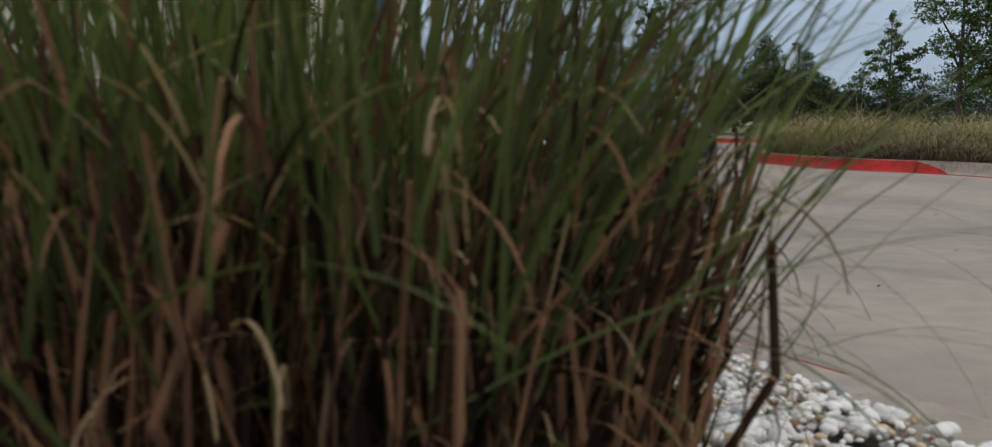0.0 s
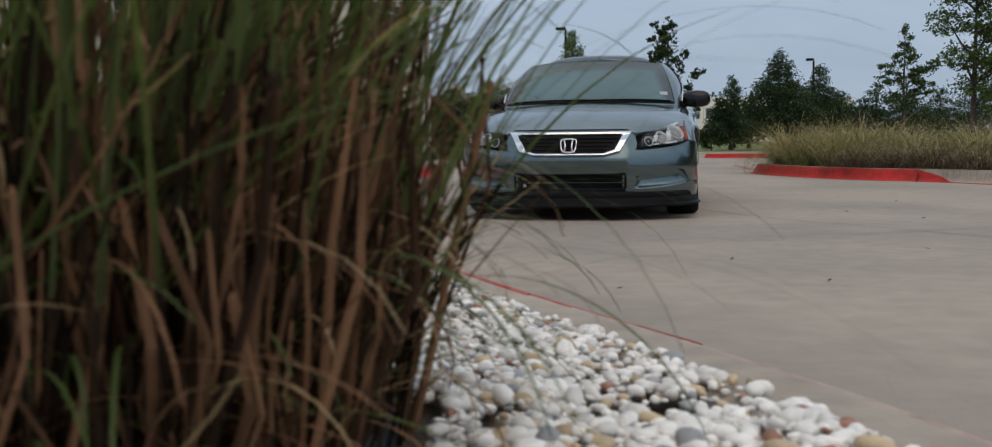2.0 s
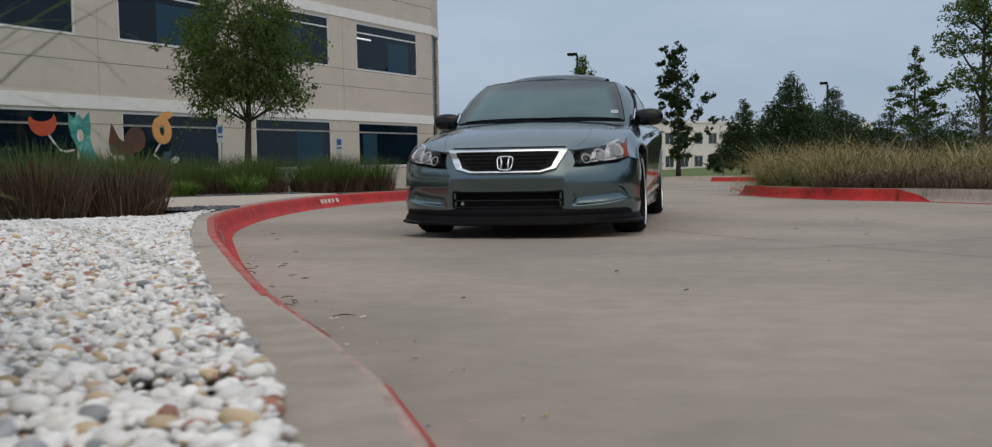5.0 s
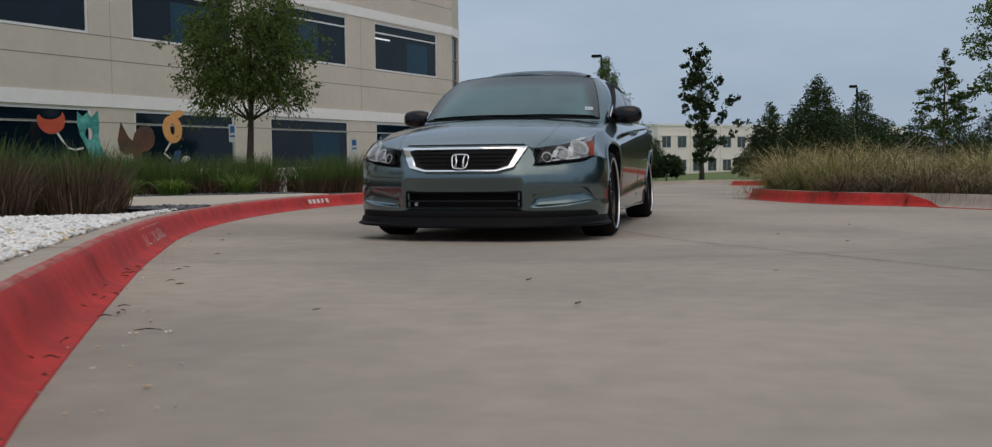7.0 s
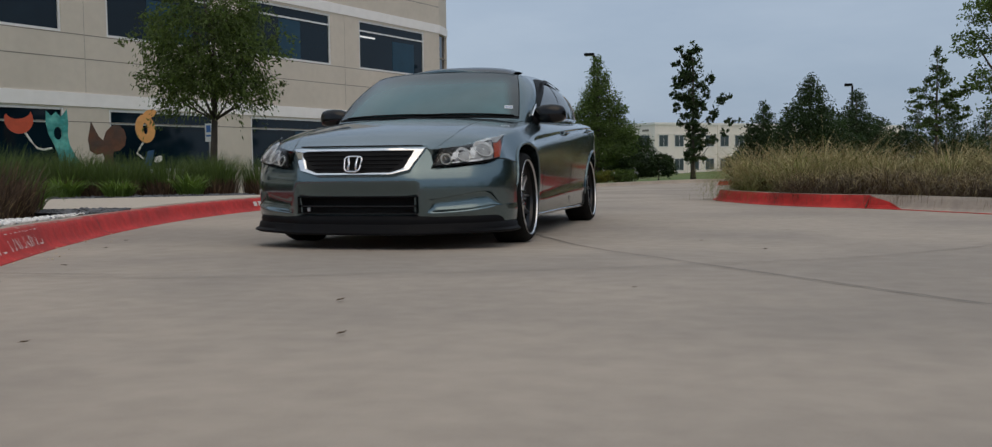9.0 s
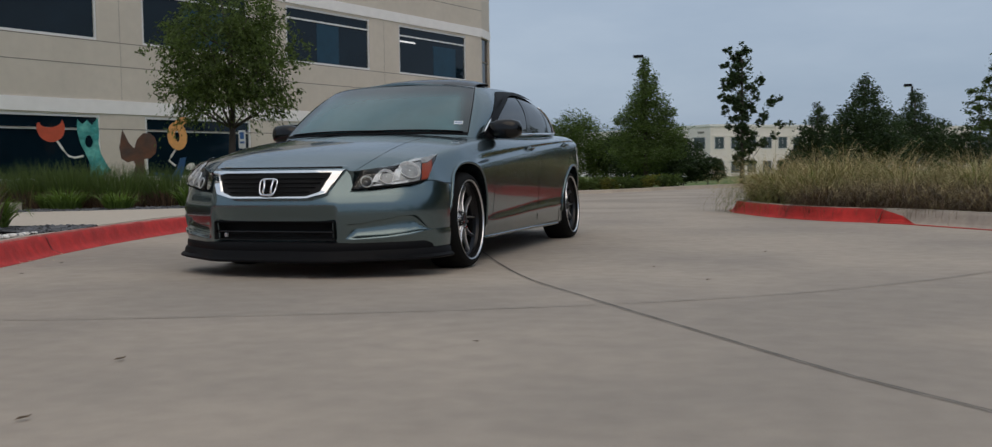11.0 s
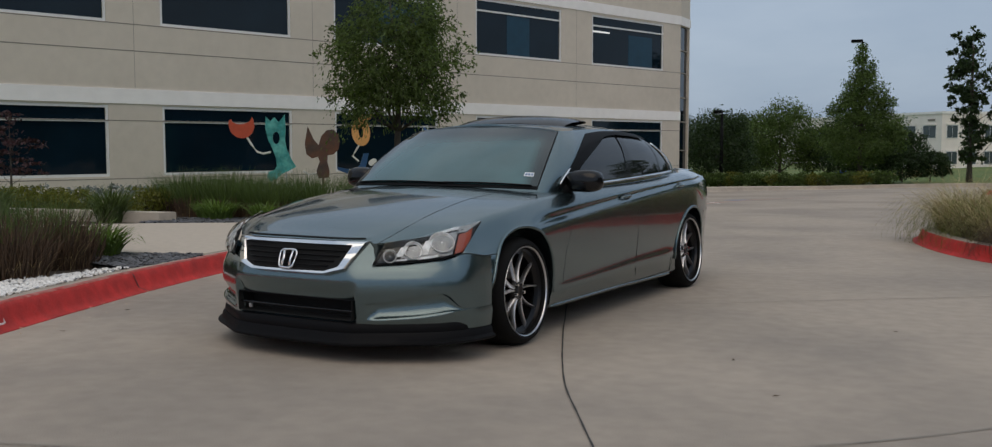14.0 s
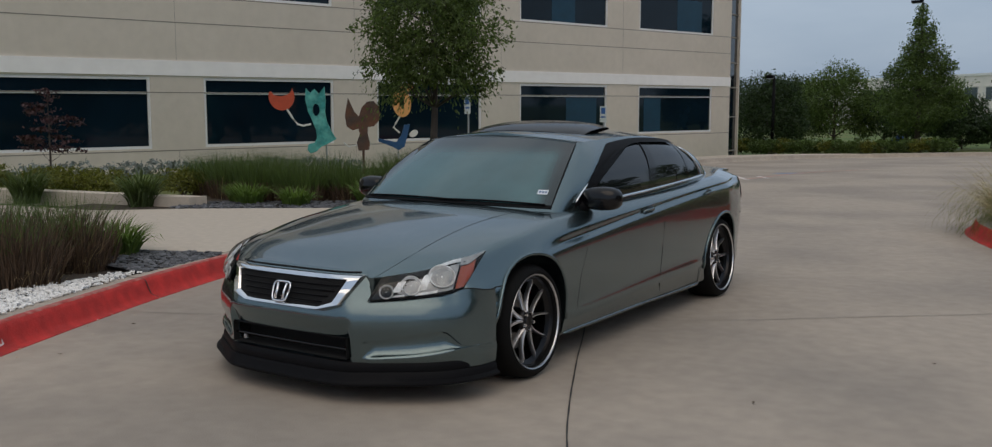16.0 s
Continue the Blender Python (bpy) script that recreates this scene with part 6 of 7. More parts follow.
# ---- trees and shrubs ----
def leaves(name, blobs, count, size, mat, parent, label="", hollow=0.45, tuft=45):
    """A crown: leaf tufts scattered through the outer part of uneven balls. blobs: (x, y, z, rx, rz)."""
    vol = np.array([b[3] ** 2 * b[4] for b in blobs]) ** 0.75
    which = rng.choice(len(blobs), count, p=vol / vol.sum())
    B = np.array(blobs)[which]
    d = rng.normal(size=(count, 3))
    d /= np.linalg.norm(d, axis=1)[:, None]
    wob = 1 + 0.22 * np.sin(d @ np.array((5.1, 3.3, 4.7)) + which * 1.7) + 0.12 * np.sin(d @ np.array((-9.0, 11.0, 7.0)) + which)
    r = (hollow + (1 - hollow) * rng.random(count) ** 0.6) * wob
    # leaves gather in tufts, with gaps between
    tufts = max(6, int(count / (tuft * len(blobs))))
    td = rng.normal(size=(len(blobs), tufts, 3))
    td /= np.linalg.norm(td, axis=2)[:, :, None]
    td *= rng.uniform(0.55, 1.08, (len(blobs), tufts, 1))
    pick = td[which, rng.integers(0, tufts, count)]
    rel = np.where((rng.random(count) < 0.82)[:, None], pick + rng.normal(size=(count, 3)) * np.array((0.17, 0.17, 0.12)), d * r[:, None])
    c = B[:, :3] + rel * np.stack((B[:, 3], B[:, 3], B[:, 4]), 1)
    a = rng.normal(size=(count, 3))
    a /= np.linalg.norm(a, axis=1)[:, None]
    b = np.cross(a, rng.normal(size=(count, 3)))
    b /= np.linalg.norm(b, axis=1)[:, None]
    s = size * rng.uniform(0.6, 1.4, count)[:, None]
    V = np.stack((c - a * s, c - b * s * 0.45, c + a * s, c + b * s * 0.45), 1).reshape(-1, 3)
    me = bpy.data.meshes.new(name)
    me.vertices.add(len(V))
    me.vertices.foreach_set("co", V.reshape(-1))
    me.loops.add(count * 4)
    me.loops.foreach_set("vertex_index", np.arange(count * 4))
    me.polygons.add(count)
    me.polygons.foreach_set("loop_start", np.arange(count) * 4)
    me.update(calc_edges=True)
    me.materials.append(mat)
    ob = new(name, me)
    ob.parent = parent
    if label:
        ob["label"] = label
    return ob


def tree(name, x, y, z, height, trunk_r, blobs, count, size, mat, label, group="", stem_to=0.75, limbs=True, bend=0.0):
    """Tapered trunk, limbs into each part of the crown, and the leaves. blobs are in metres from the foot."""
    t = empty(name, Matrix.Translation((x, y, z)), label, "tree", group)
    b = bmesh.new()
    top = height * stem_to
    n = 7
    line = [(bend * math.sin(2.1 * k / n) * top, 0.5 * bend * math.sin(1.3 * k / n + 0.4) * top, -0.1 + (top + 0.1) * k / n) for k in range(n + 1)]
    add_tube(b, line, [trunk_r * (1.25 if k == 0 else 1 - 0.8 * k / n) for k in range(n + 1)], 8)
    part("trunk", b, M_BARK, t, smooth=True)
    if limbs:
        for bx, by, bz, rx, rz in blobs:
            if rx < 0.3 and math.hypot(bx, by) > 1.0:
                continue
            k = max(1, min(n - 1, int(n * (bz - rz * 0.6 - 0.25 * math.hypot(bx, by)) / top)))
            s = Vector(line[k])
            e = Vector((bx, by, bz + 0.2 * rz))
            mid = (s + e) / 2 + Vector((0, 0, -0.08 * (e - s).length))
            b = bmesh.new()
            add_tube(b, [s, mid, e], [trunk_r * 0.45 * min(1.0, rx / 0.6), trunk_r * 0.28 * min(1.0, rx / 0.6), trunk_r * 0.08], 6)
            part("limb", b, M_BARK, t, smooth=True)
    leaves("crown", blobs, count, size, mat, t)
    return t


def sprays(name, middle, rx, rz, count, per, length, size, mat, parent):
    """Drooping leafy twigs round a crown, their leaves hanging along them."""
    d = rng.normal(size=(count, 3))
    d[:, 2] -= 0.15
    d /= np.linalg.norm(d, axis=1)[:, None]
    start = np.array(middle) + d * np.array((rx, rx, rz)) * rng.uniform(0.45, 1.0, count)[:, None]
    head = np.arctan2(d[:, 1], d[:, 0]) + rng.normal(0, 0.5, count)
    rise = rng.uniform(-0.3, 0.65, count)
    run = length * rng.uniform(0.5, 1.25, count)
    t = np.tile(np.linspace(0.05, 1.0, per), (count, 1))
    far = run[:, None] * t
    line = np.stack((start[:, :1] + np.cos(head)[:, None] * far * 0.8, start[:, 1:2] + np.sin(head)[:, None] * far * 0.8, start[:, 2:3] + far * rise[:, None] - 1.0 * far * t), 2)
    n = count * per
    c = (line + rng.normal(size=line.shape) * 0.035).reshape(-1, 3)
    a = np.stack((np.repeat(np.cos(head), per), np.repeat(np.sin(head), per), (rise[:, None] - 2.0 * t).reshape(-1)), 1) + rng.normal(0, 0.5, (n, 3))
    a /= np.linalg.norm(a, axis=1)[:, None]
    b = np.cross(a, rng.normal(size=(n, 3)))
    b /= np.linalg.norm(b, axis=1)[:, None]
    s = size * rng.uniform(0.6, 1.4, n)[:, None]
    V = np.stack((c - a * s, c - b * s * 0.32, c + a * s, c + b * s * 0.32), 1).reshape(-1, 3)
    ob = raw(name, V.tolist(), np.arange(4 * n).reshape(-1, 4).tolist(), mat, parent, "drooping leafy twigs")
    return ob


g0 = ground_z(-7.5, 11.3) + 0.12
street_tree = tree("street_tree", -7.5, 11.3, g0, 4.4, 0.085,
     [(-1.3, 0, 3.1, 0.2, 0.12), (-1.55, 0, 3.0, 0.16, 0.09), (-1.78, 0, 2.88, 0.12, 0.08), (1.5, 0, 2.95, 0.2, 0.12), (1.75, 0, 2.75, 0.14, 0.1), (1.15, 0, 3.85, 0.22, 0.14), (1.45, 0, 3.95, 0.16, 0.08), (1.72, 0, 3.9, 0.12, 0.07), (0, -0.3, 1.95, 0.6, 0.3), (-0.6, 0, 1.8, 0.4, 0.32), (0.75, 0.1, 1.85, 0.45, 0.32), (0, 0, 2.8, 0.85, 0.7), (-0.75, 0.1, 2.5, 0.6, 0.45), (0.85, -0.1, 2.5, 0.66, 0.45), (0.15, 0.5, 3.6, 0.7, 0.6), (-0.6, -0.2, 3.25, 0.5, 0.4), (0.75, 0.3, 3.1, 0.5, 0.4), (0.3, -0.5, 2.0, 0.4, 0.3), (0.05, -0.6, 2.7, 0.75, 0.65), (-0.25, 0.2, 4.0, 0.6, 0.5), (0.5, 0, 3.3, 0.6, 0.55), (1.1, 0.2, 2.05, 0.36, 0.42), (-0.95, -0.3, 2.1, 0.42, 0.42), (-0.45, -0.3, 2.05, 0.4, 0.3), (1.2, -0.2, 2.6, 0.34, 0.3), (-1.15, 0, 2.7, 0.3, 0.3), (0.7, -0.4, 1.85, 0.34, 0.3)],
     12500, 0.038, M_LEAF_OAK, "young broadleaf tree with an airy drooping crown beside the building", bend=0.03)
sprays("drooping_foliage", (0, 0, 2.95), 0.85, 1.2, 400, 34, 0.72, 0.038, M_LEAF_OAK, street_tree)
sprays("drooping_foliage", (0, 0, 2.1), 0.85, 0.28, 80, 34, 0.70, 0.036, M_LEAF_OAK, street_tree)
gi = lambda x, y: ground_z(x, y) + 0.1
tree("upright_tree", -0.25, 42, gi(-0.25, 42) + 0.05, 6.2, 0.11,
     [(0, 0, 1.0 + 0.45 * k, 0.48 - 0.02 * k, 0.4) for k in range(6)] + [(-0.05, 0, 3.6, 0.6, 0.5), (-0.1, 0, 4.3, 0.62, 0.5), (-0.05, 0, 5.0, 0.6, 0.5), (-0.05, 0, 5.6, 0.45, 0.4), (0.0, 0, 6.05, 0.25, 0.25)]
     + [(0.5, 0, 2.2, 0.24, 0.25), (0.75, 0.1, 2.65, 0.2, 0.25), (0.95, 0.1, 3.05, 0.24, 0.25), (1.2, 0.1, 3.5, 0.22, 0.22), (1.5, 0.1, 3.78, 0.26, 0.2), (0.55, 0, 1.6, 0.3, 0.2), (1.0, 0, 1.8, 0.26, 0.2), (1.4, 0, 2.1, 0.2, 0.2), (1.7, 0, 2.6, 0.24, 0.2), (2.05, 0, 2.6, 0.16, 0.1)]
     + [(0.45, 0, 3.3, 0.22, 0.3), (0.62, 0, 3.9, 0.2, 0.35), (0.78, 0, 4.6, 0.2, 0.3), (-0.55, 0, 2.7, 0.2, 0.3), (-0.75, 0, 3.3, 0.18, 0.3), (-0.88, 0, 3.85, 0.16, 0.2), (-0.75, 0, 4.6, 0.22, 0.16), (-0.8, 0, 5.35, 0.24, 0.16), (-0.65, 0, 5.95, 0.24, 0.16)],
     9000, 0.085, M_LEAF_DARK, "tall narrow tree with stray side branches on the far lawn", stem_to=0.9)
tree("pyramidal_tree", -5.3, 46, gi(-5.3, 46) + 0.1, 6.4, 0.13,
     [(0, 0, 1.5, 1.75, 0.9), (0.2, 0, 2.4, 1.6, 0.9), (-0.1, 0.2, 3.3, 1.25, 0.9), (0.1, 0, 4.2, 0.9, 0.8), (0, 0, 5.1, 0.6, 0.7), (0, 0, 5.9, 0.35, 0.5), (1.5, 0, 2.2, 0.5, 0.4), (-1.5, 0, 2.0, 0.5, 0.45), (-1.2, 0, 3.3, 0.4, 0.35), (1.15, 0, 3.6, 0.4, 0.3)],
     38000, 0.055, M_LEAF_LIGHT, "full pyramid-shaped tree behind a low hedge", stem_to=0.92)
for x, y, h, r, n_, mt in ((-10.6, 52, 4.4, 2.0, 5200, M_LEAF_LIGHT), (-13.2, 54, 3.8, 1.8, 4000, M_LEAF_DARK), (-17.2, 60, 4.2, 2.6, 4500, M_LEAF_DARK), (-21.5, 62, 4.6, 3.0, 4500, M_LEAF_DARK), (-8.2, 53, 3.4, 1.5, 3200, M_LEAF_DARK),
                           (-2.2, 46, 1.35, 0.7, 1500, M_LEAF_DARK), (-3.9, 49, 2.6, 1.2, 2200, M_LEAF_DARK), (-3.4, 46, 1.4, 0.8, 1500, M_LEAF_DARK), (1.9, 47, 1.4, 0.7, 1300, M_LEAF_DARK), (-10.2, 40, 3.5, 1.3, 3000, M_LEAF_DARK), (-25, 58, 4.4, 2.6, 3500, M_LEAF_DARK), (-6.6, 50.5, 2.6, 1.2, 2200, M_LEAF_DARK)):
    k = h / 4.0
    tree("broad_tree", x, y, gi(x, y), h, 0.09 * k, [(0, 0, h * 0.45, r, h * 0.36), (-r * 0.5, 0, h * 0.55, r * 0.6, h * 0.28), (r * 0.5, 0.2, h * 0.6, r * 0.6, h * 0.28), (0.1, 0.2, h * 0.75, r * 0.55, h * 0.22), (-r * 0.75, 0, h * 0.32, r * 0.5, h * 0.26), (r * 0.75, 0, h * 0.32, r * 0.5, h * 0.26)],
         int(n_ * 4.4), 0.060, mt, "dark rounded tree in the planting beyond the car park", "rounded trees beyond the car park", stem_to=0.6)
for x, y, h, r, n_ in ((5.1, 45, 4.9, 1.55, 5200), (7.9, 52, 4.6, 1.35, 3600), (3.0, 50, 3.9, 1.15, 3200), (6.4, 50, 3.6, 1.3, 2800), (4.2, 54, 2.6, 1.2, 1800), (9.6, 56, 3.2, 1.6, 2400), (11.6, 56, 3.6, 1.8, 2600), (13.2, 54, 3.2, 1.5, 2200), (3.4, 56, 2.4, 1.1, 1600), (15.6, 58, 3.4, 2.0, 2400), (18.5, 60, 3.8, 2.4, 2600)):
    tree("dark_evergreen", x, y, gi(x, y), h, 0.12, [(0, 0, h * 0.28, r, h * 0.22), (r * 0.3, 0, h * 0.45, r * 0.85, h * 0.2), (-r * 0.3, 0.1, h * 0.5, r * 0.75, h * 0.2), (0, 0, h * 0.66, r * 0.62, h * 0.18), (0.05, 0, h * 0.82, r * 0.4, h * 0.14), (0, 0, h * 0.93, r * 0.2, h * 0.09), (r * 0.7, 0, h * 0.35, r * 0.45, h * 0.12), (-r * 0.7, 0, h * 0.36, r * 0.45, h * 0.12)],
         int(n_ * 4), 0.062, M_LEAF_DARK, "dark green evergreen beyond the island", "evergreens beyond the island", stem_to=0.9)
tree("slender_tree", 9.6, 38, gi(9.6, 38), 5.3, 0.08,
     [(0, 0, 4.7, 0.35, 0.5), (0.1, 0, 4.0, 0.5, 0.4), (-0.5, 0, 3.5, 0.5, 0.3), (0.6, 0, 3.3, 0.55, 0.3), (1.1, 0, 3.6, 0.35, 0.2), (-0.8, 0, 2.9, 0.45, 0.25), (0.2, 0, 2.8, 0.6, 0.35), (0.9, 0, 2.6, 0.4, 0.25), (0, 0, 2.2, 0.7, 0.4)],
     4200, 0.07, M_LEAF, "slender open-crowned tree behind the island grass", stem_to=0.92)
tree("open_tree", 10.3, 30, gi(10.3, 30), 6.6, 0.13,
     [(-0.6, 0, 5.4, 0.8, 0.6), (0.4, 0, 5.8, 0.9, 0.7), (-0.9, 0, 4.4, 0.6, 0.5), (0.5, 0, 4.5, 1.0, 0.7), (1.4, 0, 5.0, 1.0, 0.9), (-0.4, 0, 3.3, 0.7, 0.5), (0.9, 0, 3.3, 1.0, 0.7), (1.8, 0, 3.6, 1.0, 0.9), (0.6, 0, 2.3, 1.0, 0.7), (1.6, 0, 1.9, 1.2, 0.9)],
     17000, 0.065, M_LEAF_LIGHT, "large open-crowned tree with airy light foliage", stem_to=0.85)

# shrubs
def shrub(name, x, y, z, r, h, count, size, mat, label, group):
    s = empty(name, Matrix.Translation((x, y, z)), label, "shrub", group)
    b = bmesh.new()
    for k in range(5):
        a = k * math.tau / 5
        add_tube(b, [(0, 0, -0.05), (0.4 * r * math.cos(a), 0.4 * r * math.sin(a), h * 0.6)], [0.015, 0.005], 5)
    part("stems", b, M_BARK, s)
    leaves("foliage", [(0, 0, h * 0.5, r, h * 0.5), (r * 0.3, 0.1, h * 0.55, r * 0.7, h * 0.42), (-r * 0.3, -0.1, h * 0.5, r * 0.7, h * 0.42)], count, size, mat, s, hollow=0.6)
    return s


for x, y in ((-9.45, 5.8), (-10.15, 5.85), (-10.8, 5.65), (-11.6, 5.3), (-8.55, 6.5)):
    shrub("yellow_shrub", x, y, ground_z(x, y) + 0.12, 0.34, 0.40, 2600, 0.024, M_LEAF_YELLOW, "clipped yellow-green shrub before the building", "shrubs before the building")
for k in range(9):
    x, y = -14.1 + 0.26 * k * 1.05, 7.4 + 0.75 * k
    shrub("silver_shrub", x + 0.35, y, ground_z(x, y) + 0.05, 0.42, 0.36, 500, 0.045, M_LEAF_SILVER, "pale silvery shrub at the foot of the wall", "silver shrubs along the wall")
for k in range(19):
    x, y = -11.0 + 0.45 * k, 38.35 + 0.12 * math.sin(k * 1.9)
    shrub("hedge_shrub", x, y, gi(x, y), 0.42, 0.60, 1500, 0.045, M_LEAF_LIGHT if k % 4 else M_LEAF_YELLOW, "low clipped hedge shrub along the far kerb", "hedge along the far kerb")
tree("red_maple", -12.6, 7.0, ground_z(-12.6, 7) + 0.1, 1.75, 0.025,
     [(0, 0, 0.75, 0.5, 0.13), (0.1, 0, 1.05, 0.42, 0.16), (-0.15, 0, 1.3, 0.32, 0.16), (0.05, 0, 1.55, 0.2, 0.15), (0.3, 0.1, 0.6, 0.3, 0.08), (-0.35, 0, 0.65, 0.3, 0.08)], 1500, 0.035, M_LEAF_RED, "small dark red maple before the windows", stem_to=0.9)

# far tree belt, met only in reflections; open behind so the nose mirrors sky
belt = []
for k in range(150):
    a = radians(-200 + 250 * k / 149)
    rr = 62 + 10 * math.sin(k * 1.7) + 5 * math.sin(k * 0.61)
    x, y = 3 + rr * math.cos(a), -2 + rr * math.sin(a)
    if (y > 20 and x < 20) or (y < -15 and x < 40):
        continue
    h = (5.5 if y > -20 else 3.0) + 1.8 * math.sin(k * 2.3) + 0.8 * math.sin(k * 5.1)
    gzz = ground_z(x, y)
    belt += [(x, y, gzz + h * 0.3, 3.4, h * 0.33), (x + 1.2, y + 0.8, gzz + h * 0.62, 2.4, h * 0.33)]
woods = empty("distant_woods", Matrix(), "dark belt of distant trees round the car park", "woods", kind="stuff")
leaves("foliage", belt, 46000, 0.55, M_LEAF_DARK, woods, hollow=0.3)

# unseen trees added on the open side to darken what the doors mirror
side_blobs = []
for k in range(6, 24):
    x, y = 13.5 + 0.8 * math.sin(k * 2.1) + 0.16 * max(0, k - 9), -8 + 1.6 * k
    h = 5.4 + 1.2 * math.sin(k * 1.9)
    gzz = ground_z(x, y)
    side_blobs += [(x, y, gzz + h * 0.34, 1.7, h * 0.34), (x + 0.3, y + 0.4, gzz + h * 0.68, 1.15, h * 0.3)]
side_woods = empty("side_woods", Matrix(), "unseen row of dark leafy trees that darkens the car's reflections", "woods", kind="stuff")
leaves("foliage", side_blobs, 18000, 0.26, M_LEAF_DARK, side_woods, hollow=0.3)

# ---- island kerb ----
ISLE = [(12.5, -1.0), (9.0, 1.2), (6.4, 3.6), (5.2, 4.6), (4.45, 5.5), (3.85, 6.25), (3.2, 6.65), (2.62, 7.35), (2.22, 8.2), (1.93, 9.2), (1.95, 10.2), (2.5, 11.4), (3.8, 12.4), (6.0, 13.0), (9.5, 13.0), (14, 12.5)]
isle_line = smooth_line(ISLE, 0.2)
isle = empty("kerb_3", Matrix(), "raised concrete kerb of a planted island, partly painted red", "kerb", kind="structure")
# the road lies to the left of this line
MIRROR_FACE = [(-o, h) for o, h in FACE]
MIRROR_TOP = [(-o, h) for o, h in TOP]
red_from = next(i for i, p in enumerate(isle_line) if p[0] < 3.35) - 2
kerb_strip("kerb_top", isle_line, MIRROR_TOP, M_KERB, "bare grey concrete top", isle)
kerb_strip("kerb_face", isle_line, MIRROR_FACE, M_RED, "red paint", isle, start=red_from)
kerb_strip("kerb_face", isle_line, MIRROR_FACE, M_KERB, "bare concrete", isle, end=red_from + 1)
sv, sf = [], []
prof_o, prof_h = [o for o, h in MIRROR_FACE[::-1]], [h for o, h in MIRROR_FACE[::-1]]
for k in range(3):
    i = red_from - 2 + k
    a, b = isle_line[i - 1], isle_line[i + 1]
    L = math.dist(a, b)
    sx, sy = (b[1] - a[1]) / L, -(b[0] - a[0]) / L
    for h in (0.004, 0.014, 0.04, 0.09, 0.14):
        h = min(h, 0.006 + 0.14 * k / 2)
        o = float(np.interp(h, prof_h, prof_o)) - 0.004
        sv.append((isle_line[i][0] + sx * o, isle_line[i][1] + sy * o, ground_z(*isle_line[i]) + h))
for k in range(2):
    for j in range(4):
        sf.append((5 * k + j, 5 * k + j + 1, 5 * k + j + 6, 5 * k + j + 5))
raw("painted_slope", sv, sf, M_RED, isle, "red paint ending on a slant")
# thin red line painted on along the foot of the bare kerb
kerb_strip("painted_line", isle_line, [(-0.12, 0.0), (-0.12, 0.006), (-0.18, 0.006), (-0.18, 0.0)], M_RED, "red painted line", isle, end=red_from + 1)
iv = [(p[0], p[1], ground_z(*p) + 0.125) for p in isle_line]
iv = [(x + 0.12 * (1 if y < 13 else 0), y, z) for x, y, z in iv]
tagged(raw("island_bed", iv, [tuple(range(len(iv)))], M_SOIL), "dark mulch bed inside the kerbed island", "planting bed", kind="structure")
# a second, farther island tip in red
tip_line = smooth_line([(9, 26.6), (4, 26.9), (2.0, 27.4), (1.35, 28.2), (1.7, 29.2), (3.0, 30.0), (9, 30.6)], 0.3)
tip = empty("kerb_4", Matrix(), "red painted kerb of a farther island", "kerb", kind="structure")
kerb_strip("kerb_face", tip_line, MIRROR_FACE + [], M_RED, "", tip)
kerb_strip("kerb_top", tip_line, MIRROR_TOP, M_KERB, "", tip)
tv = [(p[0] + 0.15, p[1], ground_z(*p) + 0.12) for p in tip_line]
tagged(raw("island_lawn", tv, [tuple(range(len(tv)))], M_LAWN), "short grass on the farther island", "lawn", kind="structure")
# red line along the ground between the islands
def ground_strip(name, line, width, mat, parent=None, label="", lift=0.005):
    V, F = [], []
    for i, p in enumerate(line):
        a, b = np.array(line[max(i - 1, 0)]), np.array(line[min(i + 1, len(line) - 1)])
        d = (b - a) / np.linalg.norm(b - a)
        w = width * (1 + 0.25 * math.sin(i * 1.9)) / 2
        for s in (-1, 1):
            q = np.array(p) + np.array((d[1], -d[0])) * s * w
            V.append((q[0], q[1], ground_z(q[0], q[1]) + lift))
    for i in range(len(line) - 1):
        F.append((2 * i, 2 * i + 1, 2 * i + 3, 2 * i + 2))
    return raw(name, V, F, mat, parent, label)


marks = empty("road_marking", Matrix(), "faded red painted line across the paving", "road marking", kind="structure")
ground_strip("paint", smooth_line([(2.0, 9.9), (1.9, 11.6), (1.75, 15.2)], 0.3), 0.07, M_RED, marks)

M_BLUE_PAINT = material("faded_blue_road_paint", (0.22, 0.27, 0.36), 0.7, vary=0.2, scale=20)
M_PALE_RED = material("faded_red_road_paint", (0.50, 0.30, 0.25), 0.75, vary=0.25, scale=8)
bay_marks = empty("parking_marking", Matrix(), "faded white, blue and red lines of parking bays", "road marking", kind="structure")
ground_strip("paint", smooth_line([(-4.75, 19.7), (-3.75, 17.85)], 0.3), 0.10, M_WHITE_PAINT, bay_marks)
ground_strip("paint", smooth_line([(-4.0, 19.4), (-3.55, 18.6)], 0.3), 0.12, M_WHITE_PAINT, bay_marks)
ground_strip("paint", smooth_line([(-4.1, 21.0), (-3.65, 21.5)], 0.3), 0.5, M_BLUE_PAINT, bay_marks)
ground_strip("paint", smooth_line([(-3.84, 18.1), (-3.56, 21.8), (-2.6, 24.3)], 0.3), 0.12, M_PALE_RED, bay_marks)
bag_b = bmesh.new()
bmesh.ops.create_icosphere(bag_b, subdivisions=3, radius=0.32)
